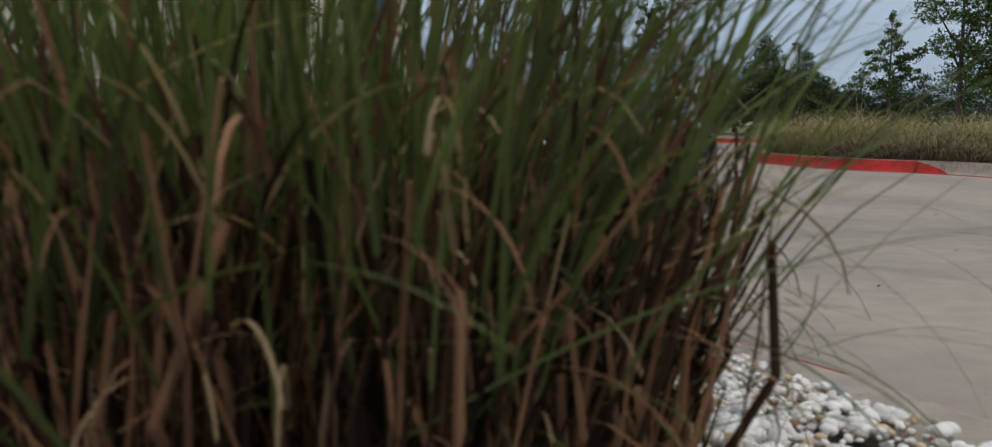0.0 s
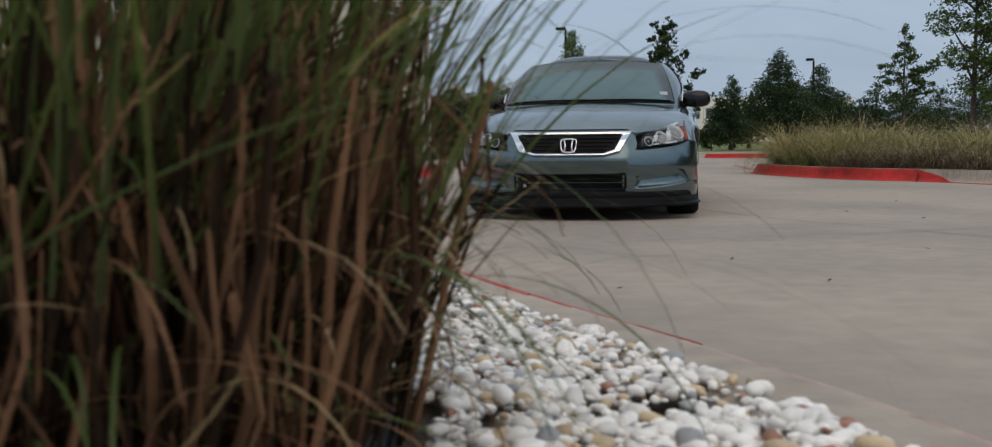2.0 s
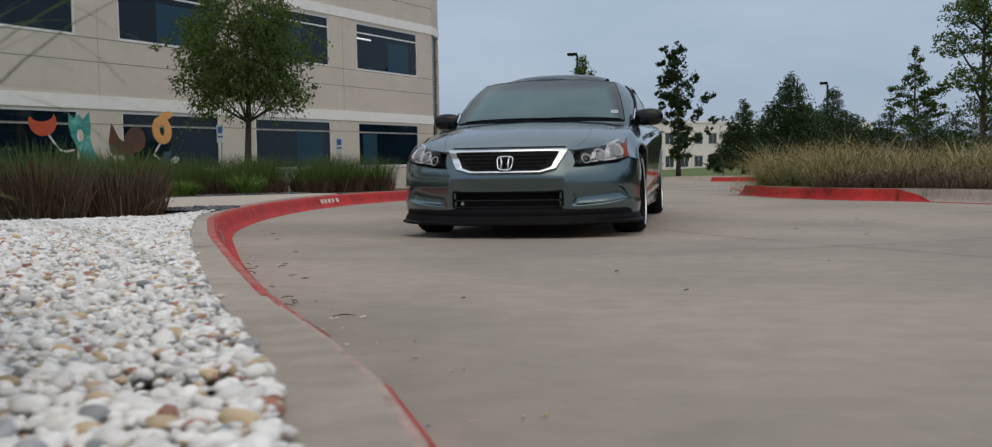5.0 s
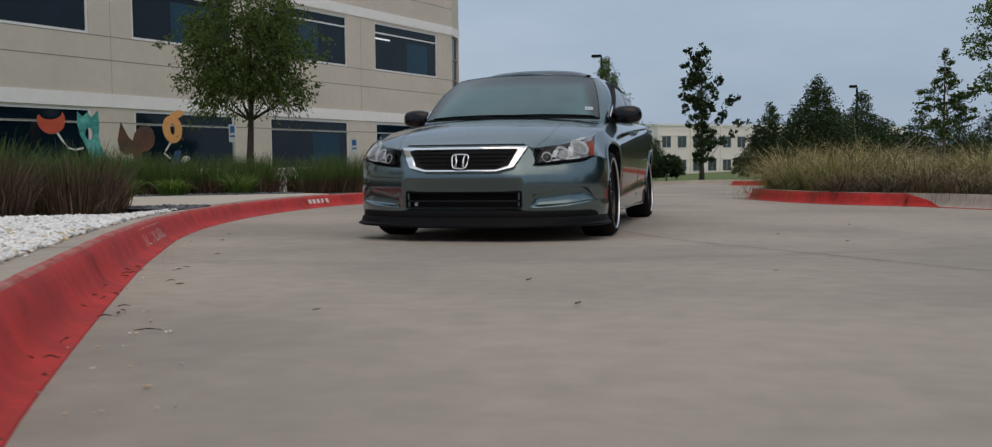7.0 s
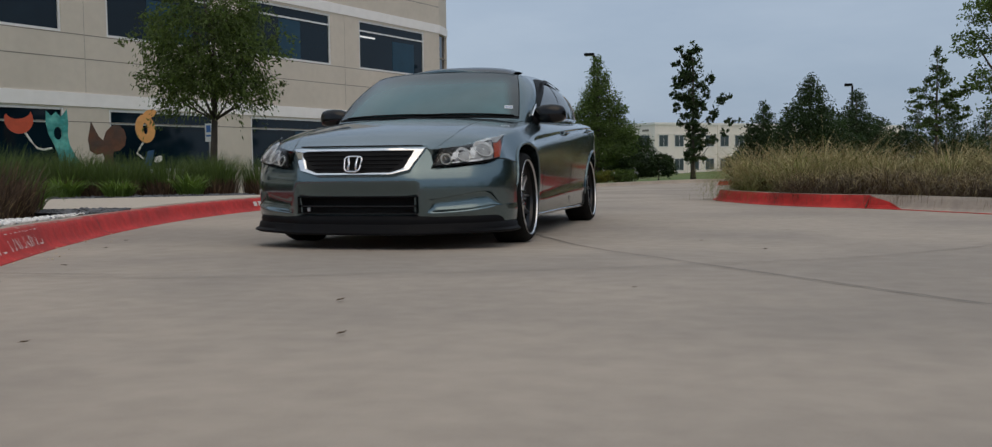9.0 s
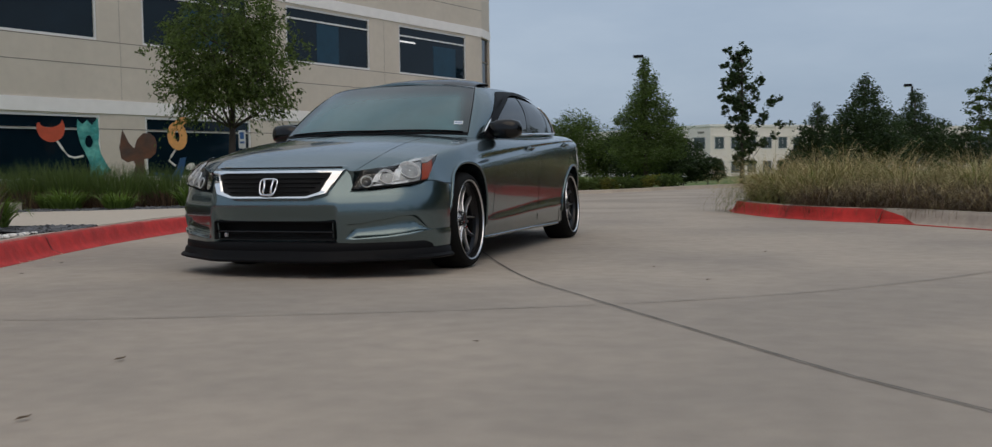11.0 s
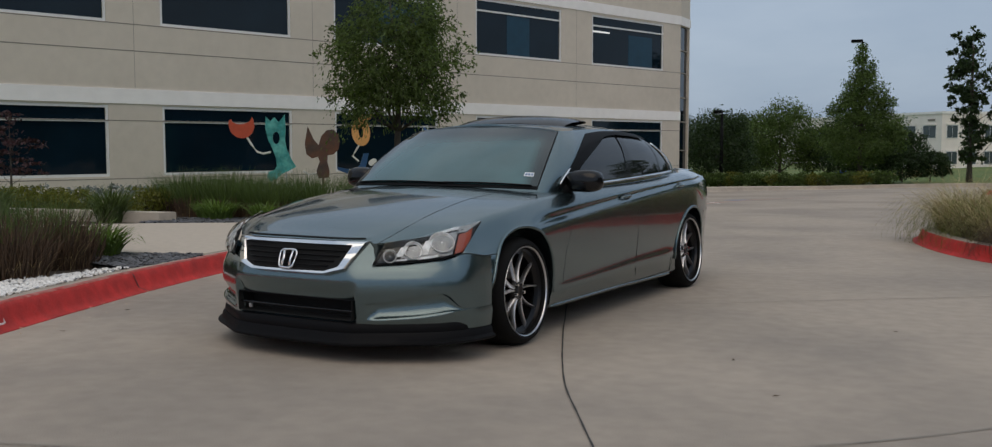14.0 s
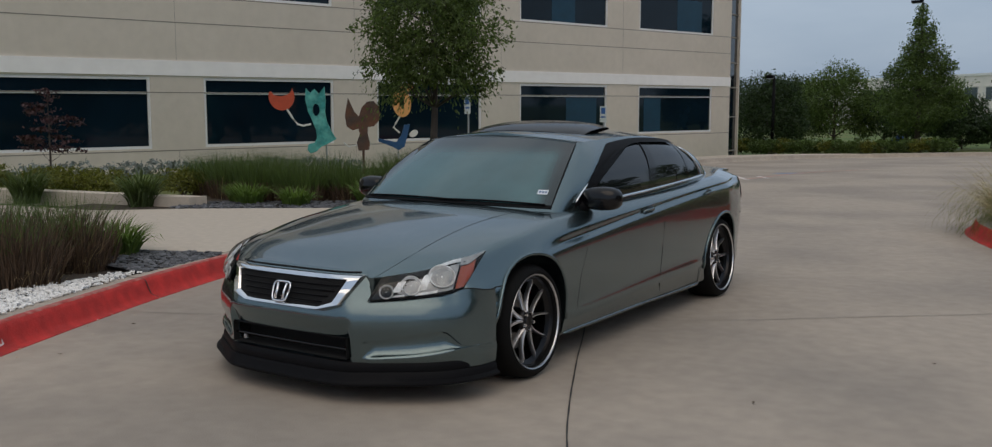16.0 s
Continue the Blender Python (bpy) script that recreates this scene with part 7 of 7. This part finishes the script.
for v in bag_b.verts:
    v.co.z = max(v.co.z, -0.2) * 0.9 * (1 + 0.15 * math.sin(9 * v.co.x + 5 * v.co.y)) + 0.18
    v.co.x *= 1.2 + 0.15 * math.sin(14 * v.co.z)
bag = part("blue_bag", bag_b, material("blue_sheet_plastic", (0.03, 0.11, 0.36), 0.4, vary=0.2, scale=9), smooth=True)
bag.location = (-7.2, 51.5, ground_z(-7.2, 51.5) + 0.1)
tagged(bag, "crumpled blue plastic bag on the far lawn", "bag")

# joints of the paving: a sealed curved one and sawn ones
joints = empty("paving_joint", Matrix(), "dark sealed joints between concrete slabs", "joint", kind="structure")
ground_strip("sealed_joint", smooth_line([(0.1, 3.1), (0.48, 2.25), (0.685, 1.81), (0.83, 1.49), (1.05, 1.03), (1.24, 0.64), (1.52, 0.10), (1.80, -0.36), (2.13, -0.89), (2.55, -1.54), (2.88, -2.05), (3.17, -2.45), (3.9, -3.3), (6.0, -5.6)], 0.08), 0.0078, M_JOINT, joints)
ground_strip("sawn_joint", smooth_line([(-2.6, -2.5), (-1.18, -2.14), (-0.6, -2.02), (-0.03, -1.95), (1.1, -1.45), (2.15, -0.82), (2.87, -0.17), (3.55, 0.72), (4.4, 1.9), (6.0, 4.0)], 0.2), 0.009, M_FLASH, joints)
ground_strip("sawn_joint", smooth_line([(-2.9, 0.6), (-1.0, 1.55), (1.0, 2.755), (1.735, 3.34), (2.69, 4.12), (4.0, 5.2)], 0.2), 0.009, M_FLASH, joints)
for k in range(1, 5):
    ground_strip("sawn_joint", smooth_line([(-3.0 + 0.4 * k, 4.0 + 5 * k), (4.0, 7.6 + 5 * k), (14.0, 13 + 5 * k)], 0.6), 0.012, M_FLASH, joints)
ground_strip("crack", smooth_line([(-1.35, -2.05), (-0.95, -1.93), (-0.6, -1.9), (-0.3, -1.86)], 0.1), 0.008, M_JOINT, joints)
# joint and lettering of the kerb
def on_kerb(y, out, h):
    i = min(range(len(kerb_line)), key=lambda k: abs(kerb_line[k][1] - y))
    q, inn = kerb_frame(i)
    r = q - inn * out
    return Vector((r[0], r[1], ground_z(r[0], r[1]) + h)), Vector((-inn[0], -inn[1], 0)), Vector((inn[1], -inn[0], 0))


for y in (1.3, -3.3, 6.6):
    b = bmesh.new()
    for o, h in ((-0.17, 0.152), (-0.02, 0.154), (0.015, 0.13), (0.035, 0.08), (0.056, 0.036), (0.12, 0.012)):
        p, out, al = on_kerb(y, o, h)
        for s in (-1, 1):
            b.verts.new(p + al * 0.006 * s + out * 0.003)
    b.verts.ensure_lookup_table()
    for k in range(5):
        b.faces.new([b.verts[j] for j in (2 * k, 2 * k + 1, 2 * k + 3, 2 * k + 2)])
    part("kerb_joint", b, M_JOINT, kerb)

lettering = bpy.data.curves.new("lettering", "FONT")
lettering.body, lettering.size, lettering.align_x, lettering.align_y = "NO PARKING", 0.115, "CENTER", "CENTER"
lettering.space_character = 1.05
txt = new("kerb_lettering", lettering)
bpy.context.view_layer.update()
tm = bpy.data.meshes.new_from_object(txt.evaluated_get(bpy.context.evaluated_depsgraph_get()))
bpy.data.objects.remove(txt)
# bend the words round the kerb's face
y_mid = -0.86
length_scale = 0.62 / max(1e-6, max(v.co.x for v in tm.vertices))
arc = [0.0]
for a, b_ in zip(kerb_line, kerb_line[1:]):
    arc.append(arc[-1] + float(np.linalg.norm(np.array(b_) - np.array(a))))
mid_i = min(range(len(kerb_line)), key=lambda k: abs(kerb_line[k][1] - y_mid))
for v in tm.vertices:
    s_at = arc[mid_i] + v.co.x * length_scale
    k = next(j for j in range(len(arc) - 1) if arc[j + 1] > s_at)
    f = (s_at - arc[k]) / (arc[k + 1] - arc[k])
    base = np.array(kerb_line[k]) * (1 - f) + np.array(kerb_line[k + 1]) * f
    _, inn = kerb_frame(k)
    h = 0.078 + v.co.y * 1.22
    out = 0.029 - (h - 0.08) * 0.42 + 0.004 + (0.004 if h < 0.045 else 0)
    q = base - inn * out
    v.co = (q[0], q[1], ground_z(q[0], q[1]) + h)
tm.materials.clear()
tm.materials.append(M_WHITE_PAINT)
words = new("kerb_lettering", tm)
words.parent = kerb
words["label"] = "worn white stencilled words"
for k in range(5):
    b = bmesh.new()
    y = 5.6 + 0.13 * k
    for (dy, o, h) in ((0, 0.026, 0.11), (0.09, 0.026, 0.11), (0.09, 0.048, 0.055), (0, 0.048, 0.055)):
        i = min(range(len(kerb_line)), key=lambda j: abs(kerb_line[j][1] - y))
        q, inn = kerb_frame(i)
        r = np.array((q[0], y + dy)) - inn * o
        b.verts.new((r[0], r[1], ground_z(*r) + h))
    b.faces.new(b.verts[:])
    part("lettering_bar", b, M_WHITE_PAINT, kerb)

# ---- path and slate beds ----
def slab(name, pts, top, mat, label, category, thick=0.1, kind="structure"):
    b = bmesh.new()
    vs = [b.verts.new((x, y, ground_z(x, y) + top)) for x, y in pts]
    f = b.faces.new(vs)
    r = bmesh.ops.extrude_face_region(b, geom=[f])
    bmesh.ops.translate(b, vec=(0, 0, -thick), verts=[v for v in r["geom"] if isinstance(v, bmesh.types.BMVert)])
    bmesh.ops.recalc_face_normals(b, faces=b.faces)
    return tagged(part(name, b, mat), label, category, kind=kind)


slab("pavement", [(-3.27, 2.52), (-4.1, 2.2), (-6.2, 2.35), (-9.0, 2.4), (-12.0, 2.2), (-12.0, 3.6), (-9.2, 3.9), (-7.4, 4.2), (-6.6, 5.0), (-5.2, 6.0), (-4.2, 6.9), (-3.8, 6.6), (-3.8, 5.1), (-3.6, 3.75)], 0.158, M_PATH, "smooth beige concrete footpath", "pavement")
slab("pavement", [(-10.5, 4.6), (-7.0, 5.3), (-6.95, 5.55), (-10.5, 4.9)], 0.26, M_PATH, "low beige concrete edging wall", "edging", 0.2)
slab("pavement", [(-8.2, 21.0), (-7.75, 21.0), (-8.4, 28), (-8.1, 32), (-7.3, 35.6), (-5.6, 37.6), (-3.0, 37.75), (-3.0, 38.6), (-6.2, 38.6), (-8.6, 36.0), (-9.6, 32), (-9.7, 27)], 0.135, M_PATH, "pale concrete pavement along the far kerb", "pavement")


def scatter(poly, n):
    xs, ys = [p[0] for p in poly], [p[1] for p in poly]
    out = []
    while len(out) < n:
        x, y = rng.uniform(min(xs), max(xs)), rng.uniform(min(ys), max(ys))
        inside = False
        for (x0, y0), (x1, y1) in zip(poly, poly[1:] + poly[:1]):
            if (y0 > y) != (y1 > y) and x < (x1 - x0) * (y - y0) / (y1 - y0) + x0:
                inside = not inside
        if inside:
            out.append((x, y))
    return out


for poly, n in (([(-2.95, 1.42), (-3.55, 1.5), (-4.25, 2.05), (-4.1, 2.18), (-3.27, 2.5), (-3.2, 2.4)], 900), ([(-7.0, 5.0), (-7.4, 5.7), (-6.0, 6.7), (-4.9, 7.6), (-4.4, 7.2), (-5.2, 6.1), (-6.6, 5.1)], 1500)):
    ps = scatter(poly, n)
    stones("slate_mulch", [(x, y, ground_z(x, y) + 0.145 + 0.012 * rng.random()) for x, y in ps], rng.uniform(0.018, 0.04, n), M_SLATE, "dark grey flat slate chips beside the path", flat=0.35, fine=False, smooth=False, rough=0.3)
b = bmesh.new()
add_tube(b, [(x, y, ground_z(x, y) + 0.155) for x, y in ((-2.93, 1.38), (-3.5, 1.46), (-4.2, 2.02))], 0.012, 6)
tagged(part("bed_edging", b, M_BLACK_PLASTIC), "thin black plastic edging between gravel and slate", "edging", kind="structure")


# ---- lamp posts and signs ----
def lamp_post(x, y, z, h, head_to, label):
    t = empty("lamp_post", Matrix.Translation((x, y, z)), label, "lamp post", "lamp posts round the car park")
    b = bmesh.new()
    add_tube(b, [(0, 0, 0), (0, 0, h * 0.5), (0, 0, h)], [0.09, 0.075, 0.06], 10)
    part("pole", b, M_BLACK_PLASTIC, t, smooth=True)
    b = bmesh.new()
    bmesh.ops.create_cone(b, cap_ends=True, segments=16, radius1=0.22, radius2=0.2, depth=0.5, matrix=Matrix.Translation((0, 0, 0.25)))
    part("base", b, M_KERB, t)
    bm_ = bmesh.new()
    add_box(bm_, min(0, head_to * 0.75), max(0, head_to * 0.75), -0.16, 0.16, h - 0.02, h + 0.13, 0.03)
    head = part("lamp_head", bm_, M_BLACK_PLASTIC, t, "shoebox lamp head")
    box("lens_plate", min(0, head_to) * 0.68, max(0, head_to) * 0.68, -0.13, 0.15, h - 0.035, h - 0.022, M_STICKER, t)


lamp_post(-6.35, 51.8, ground_z(-6, 51), 7.25, -0.75, "tall black lamp post with a shoebox head")
lamp_post(8.31, 58.7, ground_z(8, 58), 5.35, -0.6, "tall black lamp post behind evergreens")
lamp_post(-9.85, 38.95, ground_z(-9.85, 38.95), 3.25, -0.42, "black lamp post among dark trees")

M_BLUE = material("blue_sign", (0.04, 0.14, 0.42), 0.45)
M_POST = material("galvanised_post", (0.45, 0.46, 0.47), 0.45, metal=0.8, vary=0.1, scale=20)
for x, y, top in ((-12.2, 19.4, 1.72), (-10.7, 24.7, 1.42)):
    t = empty("parking_sign", Matrix.Translation((x, y, ground_z(x, y))) @ Matrix.Rotation(radians(-25), 4, "Z"), "blue and white sign on a thin post by the building", "sign", "signs along the building")
    z1 = top - ground_z(x, y)
    b = bmesh.new()
    add_tube(b, [(0, 0, 0), (0, 0, z1)], 0.025, 8)
    part("post", b, M_POST, t)
    box("panel", -0.16, 0.16, -0.035, -0.028, z1 - 0.50, z1, M_STICKER, t, label="white panel")
    box("symbol", -0.10, 0.10, -0.040, -0.036, z1 - 0.24, z1 - 0.05, M_BLUE, t, label="blue square")
    box("lettering_bar", -0.11, 0.11, -0.040, -0.036, z1 - 0.36, z1 - 0.31, M_BLUE, t)

# ---- painted steel sculptures before the windows ----
M_S_RED = material("red_painted_steel", (0.50, 0.075, 0.03), 0.5, vary=0.15, scale=8)
M_S_TEAL = material("teal_painted_steel", (0.03, 0.25, 0.24), 0.5, vary=0.3, scale=9, second=(0.13, 0.46, 0.42), second_scale=5)
M_S_BROWN = material("brown_rusted_steel", (0.065, 0.043, 0.036), 0.7, vary=0.25, scale=7, second=(0.13, 0.055, 0.03), second_scale=2.5)
M_S_ORANGE = material("orange_painted_steel", (0.72, 0.36, 0.12), 0.5, vary=0.1, scale=8)
M_S_BLUE = material("blue_painted_steel", (0.02, 0.085, 0.22), 0.5, vary=0.15, scale=8)
M_S_WHITE = material("white_painted_rod", (0.75, 0.74, 0.72), 0.5)


def sculpture(name, at, heading, shapes, rods, label):
    """One mesh of thick cut plates and bent rods, each with its own paint. Plates: outline (x, z), depth, paint."""
    V, F, MI, mats = [], [], [], []

    def paint(m):
        if m not in mats:
            mats.append(m)
        return mats.index(m)
    for outline, y, depth, m, hole in shapes:
        b = bmesh.new()
        loops = [outline] + ([hole] if hole else [])
        es = []
        for lp in loops:
            vs = [b.verts.new((px, y - depth / 2, pz)) for px, pz in lp]
            es += [b.edges.new((vs[k], vs[(k + 1) % len(vs)])) for k in range(len(vs))]
        bmesh.ops.triangle_fill(b, edges=es, use_beauty=True)
        r = bmesh.ops.extrude_face_region(b, geom=list(b.faces))
        bmesh.ops.translate(b, vec=(0, depth, 0), verts=[v for v in r["geom"] if isinstance(v, bmesh.types.BMVert)])
        bmesh.ops.recalc_face_normals(b, faces=b.faces)
        b.verts.index_update()
        o = len(V)
        V += [v.co[:] for v in b.verts]
        for f in b.faces:
            F.append([o + v.index for v in f.verts])
            MI.append(paint(m))
        b.free()
    for pts, rad, m in rods:
        b = bmesh.new()
        add_tube(b, pts, rad, 8)
        b.verts.index_update()
        o = len(V)
        V += [v.co[:] for v in b.verts]
        for f in b.faces:
            F.append([o + v.index for v in f.verts])
            MI.append(paint(m))
        b.free()
    me = bpy.data.meshes.new(name)
    me.from_pydata(V, [], F)
    for m in mats:
        me.materials.append(m)
    me.polygons.foreach_set("material_index", MI)
    me.update()
    ob = new(name, me)
    ob.matrix_world = Matrix.Translation((at[0], at[1], ground_z(at[0], at[1]) + (at[2] if len(at) > 2 else 0.08))) @ Matrix.Rotation(radians(heading), 4, "Z")
    return tagged(ob, label, "sculpture", "painted steel sculptures")


def ring_pts(cx, cz, rx, rz, n=28, a0=0.0, a1=360.0, turn=0.0):
    out = []
    for k in range(n + (0 if a1 - a0 >= 360 else 1)):
        a = radians(a0 + (a1 - a0) * k / n)
        x, z = rx * math.cos(a), rz * math.sin(a)
        c, s = math.cos(radians(turn)), math.sin(radians(turn))
        out.append((cx + x * c - z * s, cz + x * s + z * c))
    return out


HEAD = 40
crescent = ring_pts(0, 0, 0.30, 0.33, 20, 155, 385, 8) + ring_pts(0, 0.16, 0.245, 0.15, 14, 360, 180, 8)
sculpture("sculpture", (-13.45, 14.4), HEAD,
          [([(-0.62 + x, 1.72 + z) for x, z in crescent], 0, 0.10, M_S_RED, None),
           ([(-0.05, 1.92), (0.06, 1.80), (0.16, 1.90), (0.26, 1.78), (0.40, 1.96), (0.42, 1.62), (0.40, 1.35), (0.44, 1.12), (0.56, 0.86), (0.66, 0.70), (0.48, 0.60), (0.30, 0.52), (0.18, 0.40), (0.05, 0.36), (-0.04, 0.44), (0.0, 0.58), (0.14, 0.62), (0.20, 0.72), (0.18, 0.92), (0.10, 1.14), (0.0, 1.36), (-0.06, 1.64)], 0, 0.16, M_S_TEAL, ring_pts(0.19, 1.40, 0.085, 0.15, 16))],
          [([(-0.5, 0, 1.42), (-0.38, 0, 1.22), (-0.26, 0, 1.06), (-0.12, 0, 1.02), (0.06, 0, 1.06)], 0.026, M_S_WHITE),
           ([(0.42, 0, 0.6), (0.42, 0, -0.15)], 0.02, M_POST)],
          "teal and red cut-steel abstract sculpture before the windows")
sculpture("sculpture", (-12.75, 15.5, 0.20), HEAD,
          [([(-0.30, 1.60), (-0.24, 1.46), (-0.15, 1.26), (-0.04, 1.14), (0.03, 1.36), (0.16, 1.50), (0.32, 1.52), (0.44, 1.40), (0.48, 1.22), (0.44, 1.02), (0.32, 0.90), (0.18, 0.88), (0.17, 0.72), (0.22, 0.5), (0.20, 0.32), (-0.06, 0.30), (-0.10, 0.5), (-0.02, 0.72), (-0.06, 0.84), (-0.2, 0.80), (-0.34, 0.90), (-0.38, 1.16)], 0, 0.12, M_S_BROWN, None)],
          [([(0.06, 0, 0.35), (0.06, 0, -0.28)], 0.03, M_S_BROWN), ([(-0.06, 0.0, 0.45), (-0.3, 0.0, 0.40), (-0.42, 0, 0.5)], 0.018, M_S_WHITE)],
          "dark brown rusted steel abstract sculpture in grass")
sculpture("sculpture", (-12.6, 16.95), HEAD,
          [(ring_pts(0, 1.62, 0.235, 0.36, 32, turn=6), 0, 0.14, M_S_ORANGE, ring_pts(0.0, 1.62, 0.06, 0.15, 18, turn=6)),
           (ring_pts(0.12, 2.0, 0.17, 0.10, 14, 0, 360, 20), 0.01, 0.10, M_S_ORANGE, None),
           ([(-0.62, 0.72), (-0.15, 0.62), (-0.02, 0.80), (0.06, 1.06), (0.20, 1.08), (0.14, 0.80), (0.06, 0.50), (-0.08, 0.42), (-0.3, 0.52), (-0.6, 0.64)], 0, 0.12, M_S_BLUE, None),
           (ring_pts(0.30, 0.84, 0.12, 0.08, 14, turn=35), 0, 0.08, M_S_WHITE, None)],
          [([(-0.04, 0, 1.3), (-0.16, 0, 1.10), (-0.22, 0, 1.0), (-0.06, 0, 0.86)], 0.024, M_S_WHITE), ([(-0.1, 0, 0.5), (-0.1, 0, -0.15)], 0.022, M_POST)],
          "orange ring and blue cut-steel abstract sculpture before windows")

# ---- far office building ----
M_FAR_WALL = material("cream_wall", (0.86, 0.80, 0.73), 0.85, vary=0.05, scale=1.5)
M_FAR_GLASS = material("grey_tinted_glass", (0.055, 0.075, 0.08), 0.12, vary=0.3, scale=0.8)
# one corner of the building stands nearest; both walls run back from it
FB = Matrix.Translation((-6.2, 88.0, -0.9)) @ Matrix.Rotation(radians(43), 4, "Z")
far_b = empty("far_office_building", FB, "low cream office building with grey square windows", "building")
H_FAR = 4.78
box("wall", 0, 34, 0, 34, 0, H_FAR, M_FAR_WALL, far_b)
box("parapet", -0.08, 34.08, -0.08, 34.08, H_FAR, H_FAR + 0.2, M_BAND, far_b)
box("plinth", -0.05, 34.05, -0.05, 34.05, 0, 0.25, M_BAND, far_b)


def far_window(place, wide, high):
    w = new("window")
    w.parent = far_b
    w.matrix_local = place
    box("window_frame", 0, wide, -0.03, 0.0, 0, high, M_FRAME, w)
    box("pane", 0.05, wide / 2 - 0.02, -0.045, -0.032, 0.05, high - 0.05, M_FAR_GLASS, w)
    box("pane", wide / 2 + 0.02, wide - 0.05, -0.045, -0.032, 0.05, high - 0.05, M_FAR_GLASS, w)
    box("lintel", -0.06, wide + 0.06, -0.12, -0.002, high + 0.01, high + 0.09, M_FAR_WALL, w)


for z0 in (0.5, 2.72):
    for k in range(12):
        far_window(Matrix.Translation((0.45 + 1.85 * k, 0, z0)), 1.1, 1.12)
    for k in range(8):
        far_window(Matrix.Translation((0, 2.45 + 2.75 * k, z0)) @ Matrix.Rotation(radians(-90), 4, "Z"), 1.75, 1.12)
# shallow piers between the windows
for k in range(6):
    box("pier", 3.82 + 3.7 * k, 4.0 + 3.7 * k, -0.10, -0.002, 0.25, H_FAR, M_FAR_WALL, far_b)
box("lettering_bar", -0.06, -0.002, 0.9, 1.8, 4.18, 4.36, M_FLASH, far_b)

# ---- litter ----
M_DEAD_LEAF = material("dead_leaf", (0.10, 0.065, 0.035), 0.8, vary=0.3, scale=30)


def dead_leaf(x, y, s, a):
    b = bmesh.new()
    vs = [b.verts.new((s * px, s * py, s * pz)) for px, py, pz in ((-1, 0, 0.05), (-0.3, 0.3, 0.22), (0.5, 0.26, 0.16), (1, 0, 0.3), (0.45, -0.28, 0.1), (-0.3, -0.3, 0.2))]
    mid0, mid1 = b.verts.new((-0.3 * s, 0, 0.02 * s)), b.verts.new((0.45 * s, 0, 0.03 * s))
    for f in ((0, 6, 1), (1, 6, 7, 2), (2, 7, 3), (0, 5, 6), (5, 4, 7, 6), (4, 3, 7)):
        b.faces.new([(vs + [mid0, mid1])[k] for k in f])
    ob = part("dead_leaf", b, M_DEAD_LEAF)
    ob.matrix_world = Matrix.Translation((x, y, ground_z(x, y) + 0.006)) @ Matrix.Rotation(a, 4, "Z")
    tagged(ob, "small curled brown leaf lying on concrete paving", "leaf", "fallen leaves on the paving")


for x, y, s in ((2.05, -4.95, 0.030), (1.3, -3.3, 0.02), (-0.2, -3.0, 0.02), (0.6, -3.6, 0.015), (1.0, -2.6, 0.022), (0.1, -3.8, 0.02), (-0.6, -2.3, 0.018), (2.4, 0.4, 0.018), (2.0, 1.1, 0.02), (-0.9, -1.5, 0.02), (1.9, -2.0, 0.012), (-1.6, -0.2, 0.018), (-2.0, 0.6, 0.02), (2.6, 2.4, 0.016)):
    dead_leaf(x, y, s, rng.uniform(0, 6))
ps = []
for _ in range(130):
    i = rng.integers(0, len(kerb_ys))
    q, inn = kerb_frame(kerb_ys[i][0])
    r = q - inn * (0.10 + 0.25 * rng.random() ** 2)
    ps.append((r[0], r[1], ground_z(*r) + 0.006))
stones("gutter_debris", ps, rng.uniform(0.002, 0.006, len(ps)), M_STONE_TAN, "scattered grit and stone bits in the gutter", fine=False, mats=[M_STONE_TAN, M_STONE_GREY, M_STONE])

# dark twigs and clippings caught at the foot of the kerb
M_TWIG = material("dark_twig", (0.045, 0.032, 0.022), 0.9, vary=0.3, scale=40)


def twig_mesh(b, x, y, z, length, a):
    dx, dy = math.cos(a) * length / 2, math.sin(a) * length / 2
    add_tube(b, [(x - dx, y - dy, z), (x + 0.15 * dy, y - 0.15 * dx, z + 0.006), (x + dx, y + dy, z + 0.003)], [0.0012, 0.0022, 0.001], 4)


b = bmesh.new()
for i, p in kerb_ys:
    if not -5.4 < p[1] < -2.6:
        continue
    q, inn = kerb_frame(i)
    for _ in range(rng.integers(0, 4)):
        r = q - inn * rng.uniform(0.062, 0.085)
        twig_mesh(b, r[0] + rng.normal(0, 0.03), r[1] + rng.normal(0, 0.05), ground_z(*r) + 0.022, rng.uniform(0.015, 0.045), rng.uniform(0, 6))
tagged(part("twig_litter", b, M_TWIG), "dark twigs and leaf bits along the foot of the red kerb", "litter", kind="stuff")
for x, y, length, a in ((0.012, -3.648, 0.04, 0.3), (0.085, -3.758, 0.055, 2.4), (0.10, -3.86, 0.045, 0.1), (0.369, -4.07, 0.07, 0.15), (-0.55, -2.45, 0.04, 1.0), (-0.3, -2.9, 0.035, 0.4)):
    b = bmesh.new()
    twig_mesh(b, 0, 0, 0.004, length, a)
    ob = part("grass_clipping", b, M_TWIG)
    ob.matrix_world = Matrix.Translation((x, y, ground_z(x, y) + 0.002))
    tagged(ob, "thin dark grass clipping lying on concrete paving", "clipping", "grass clippings on the paving")
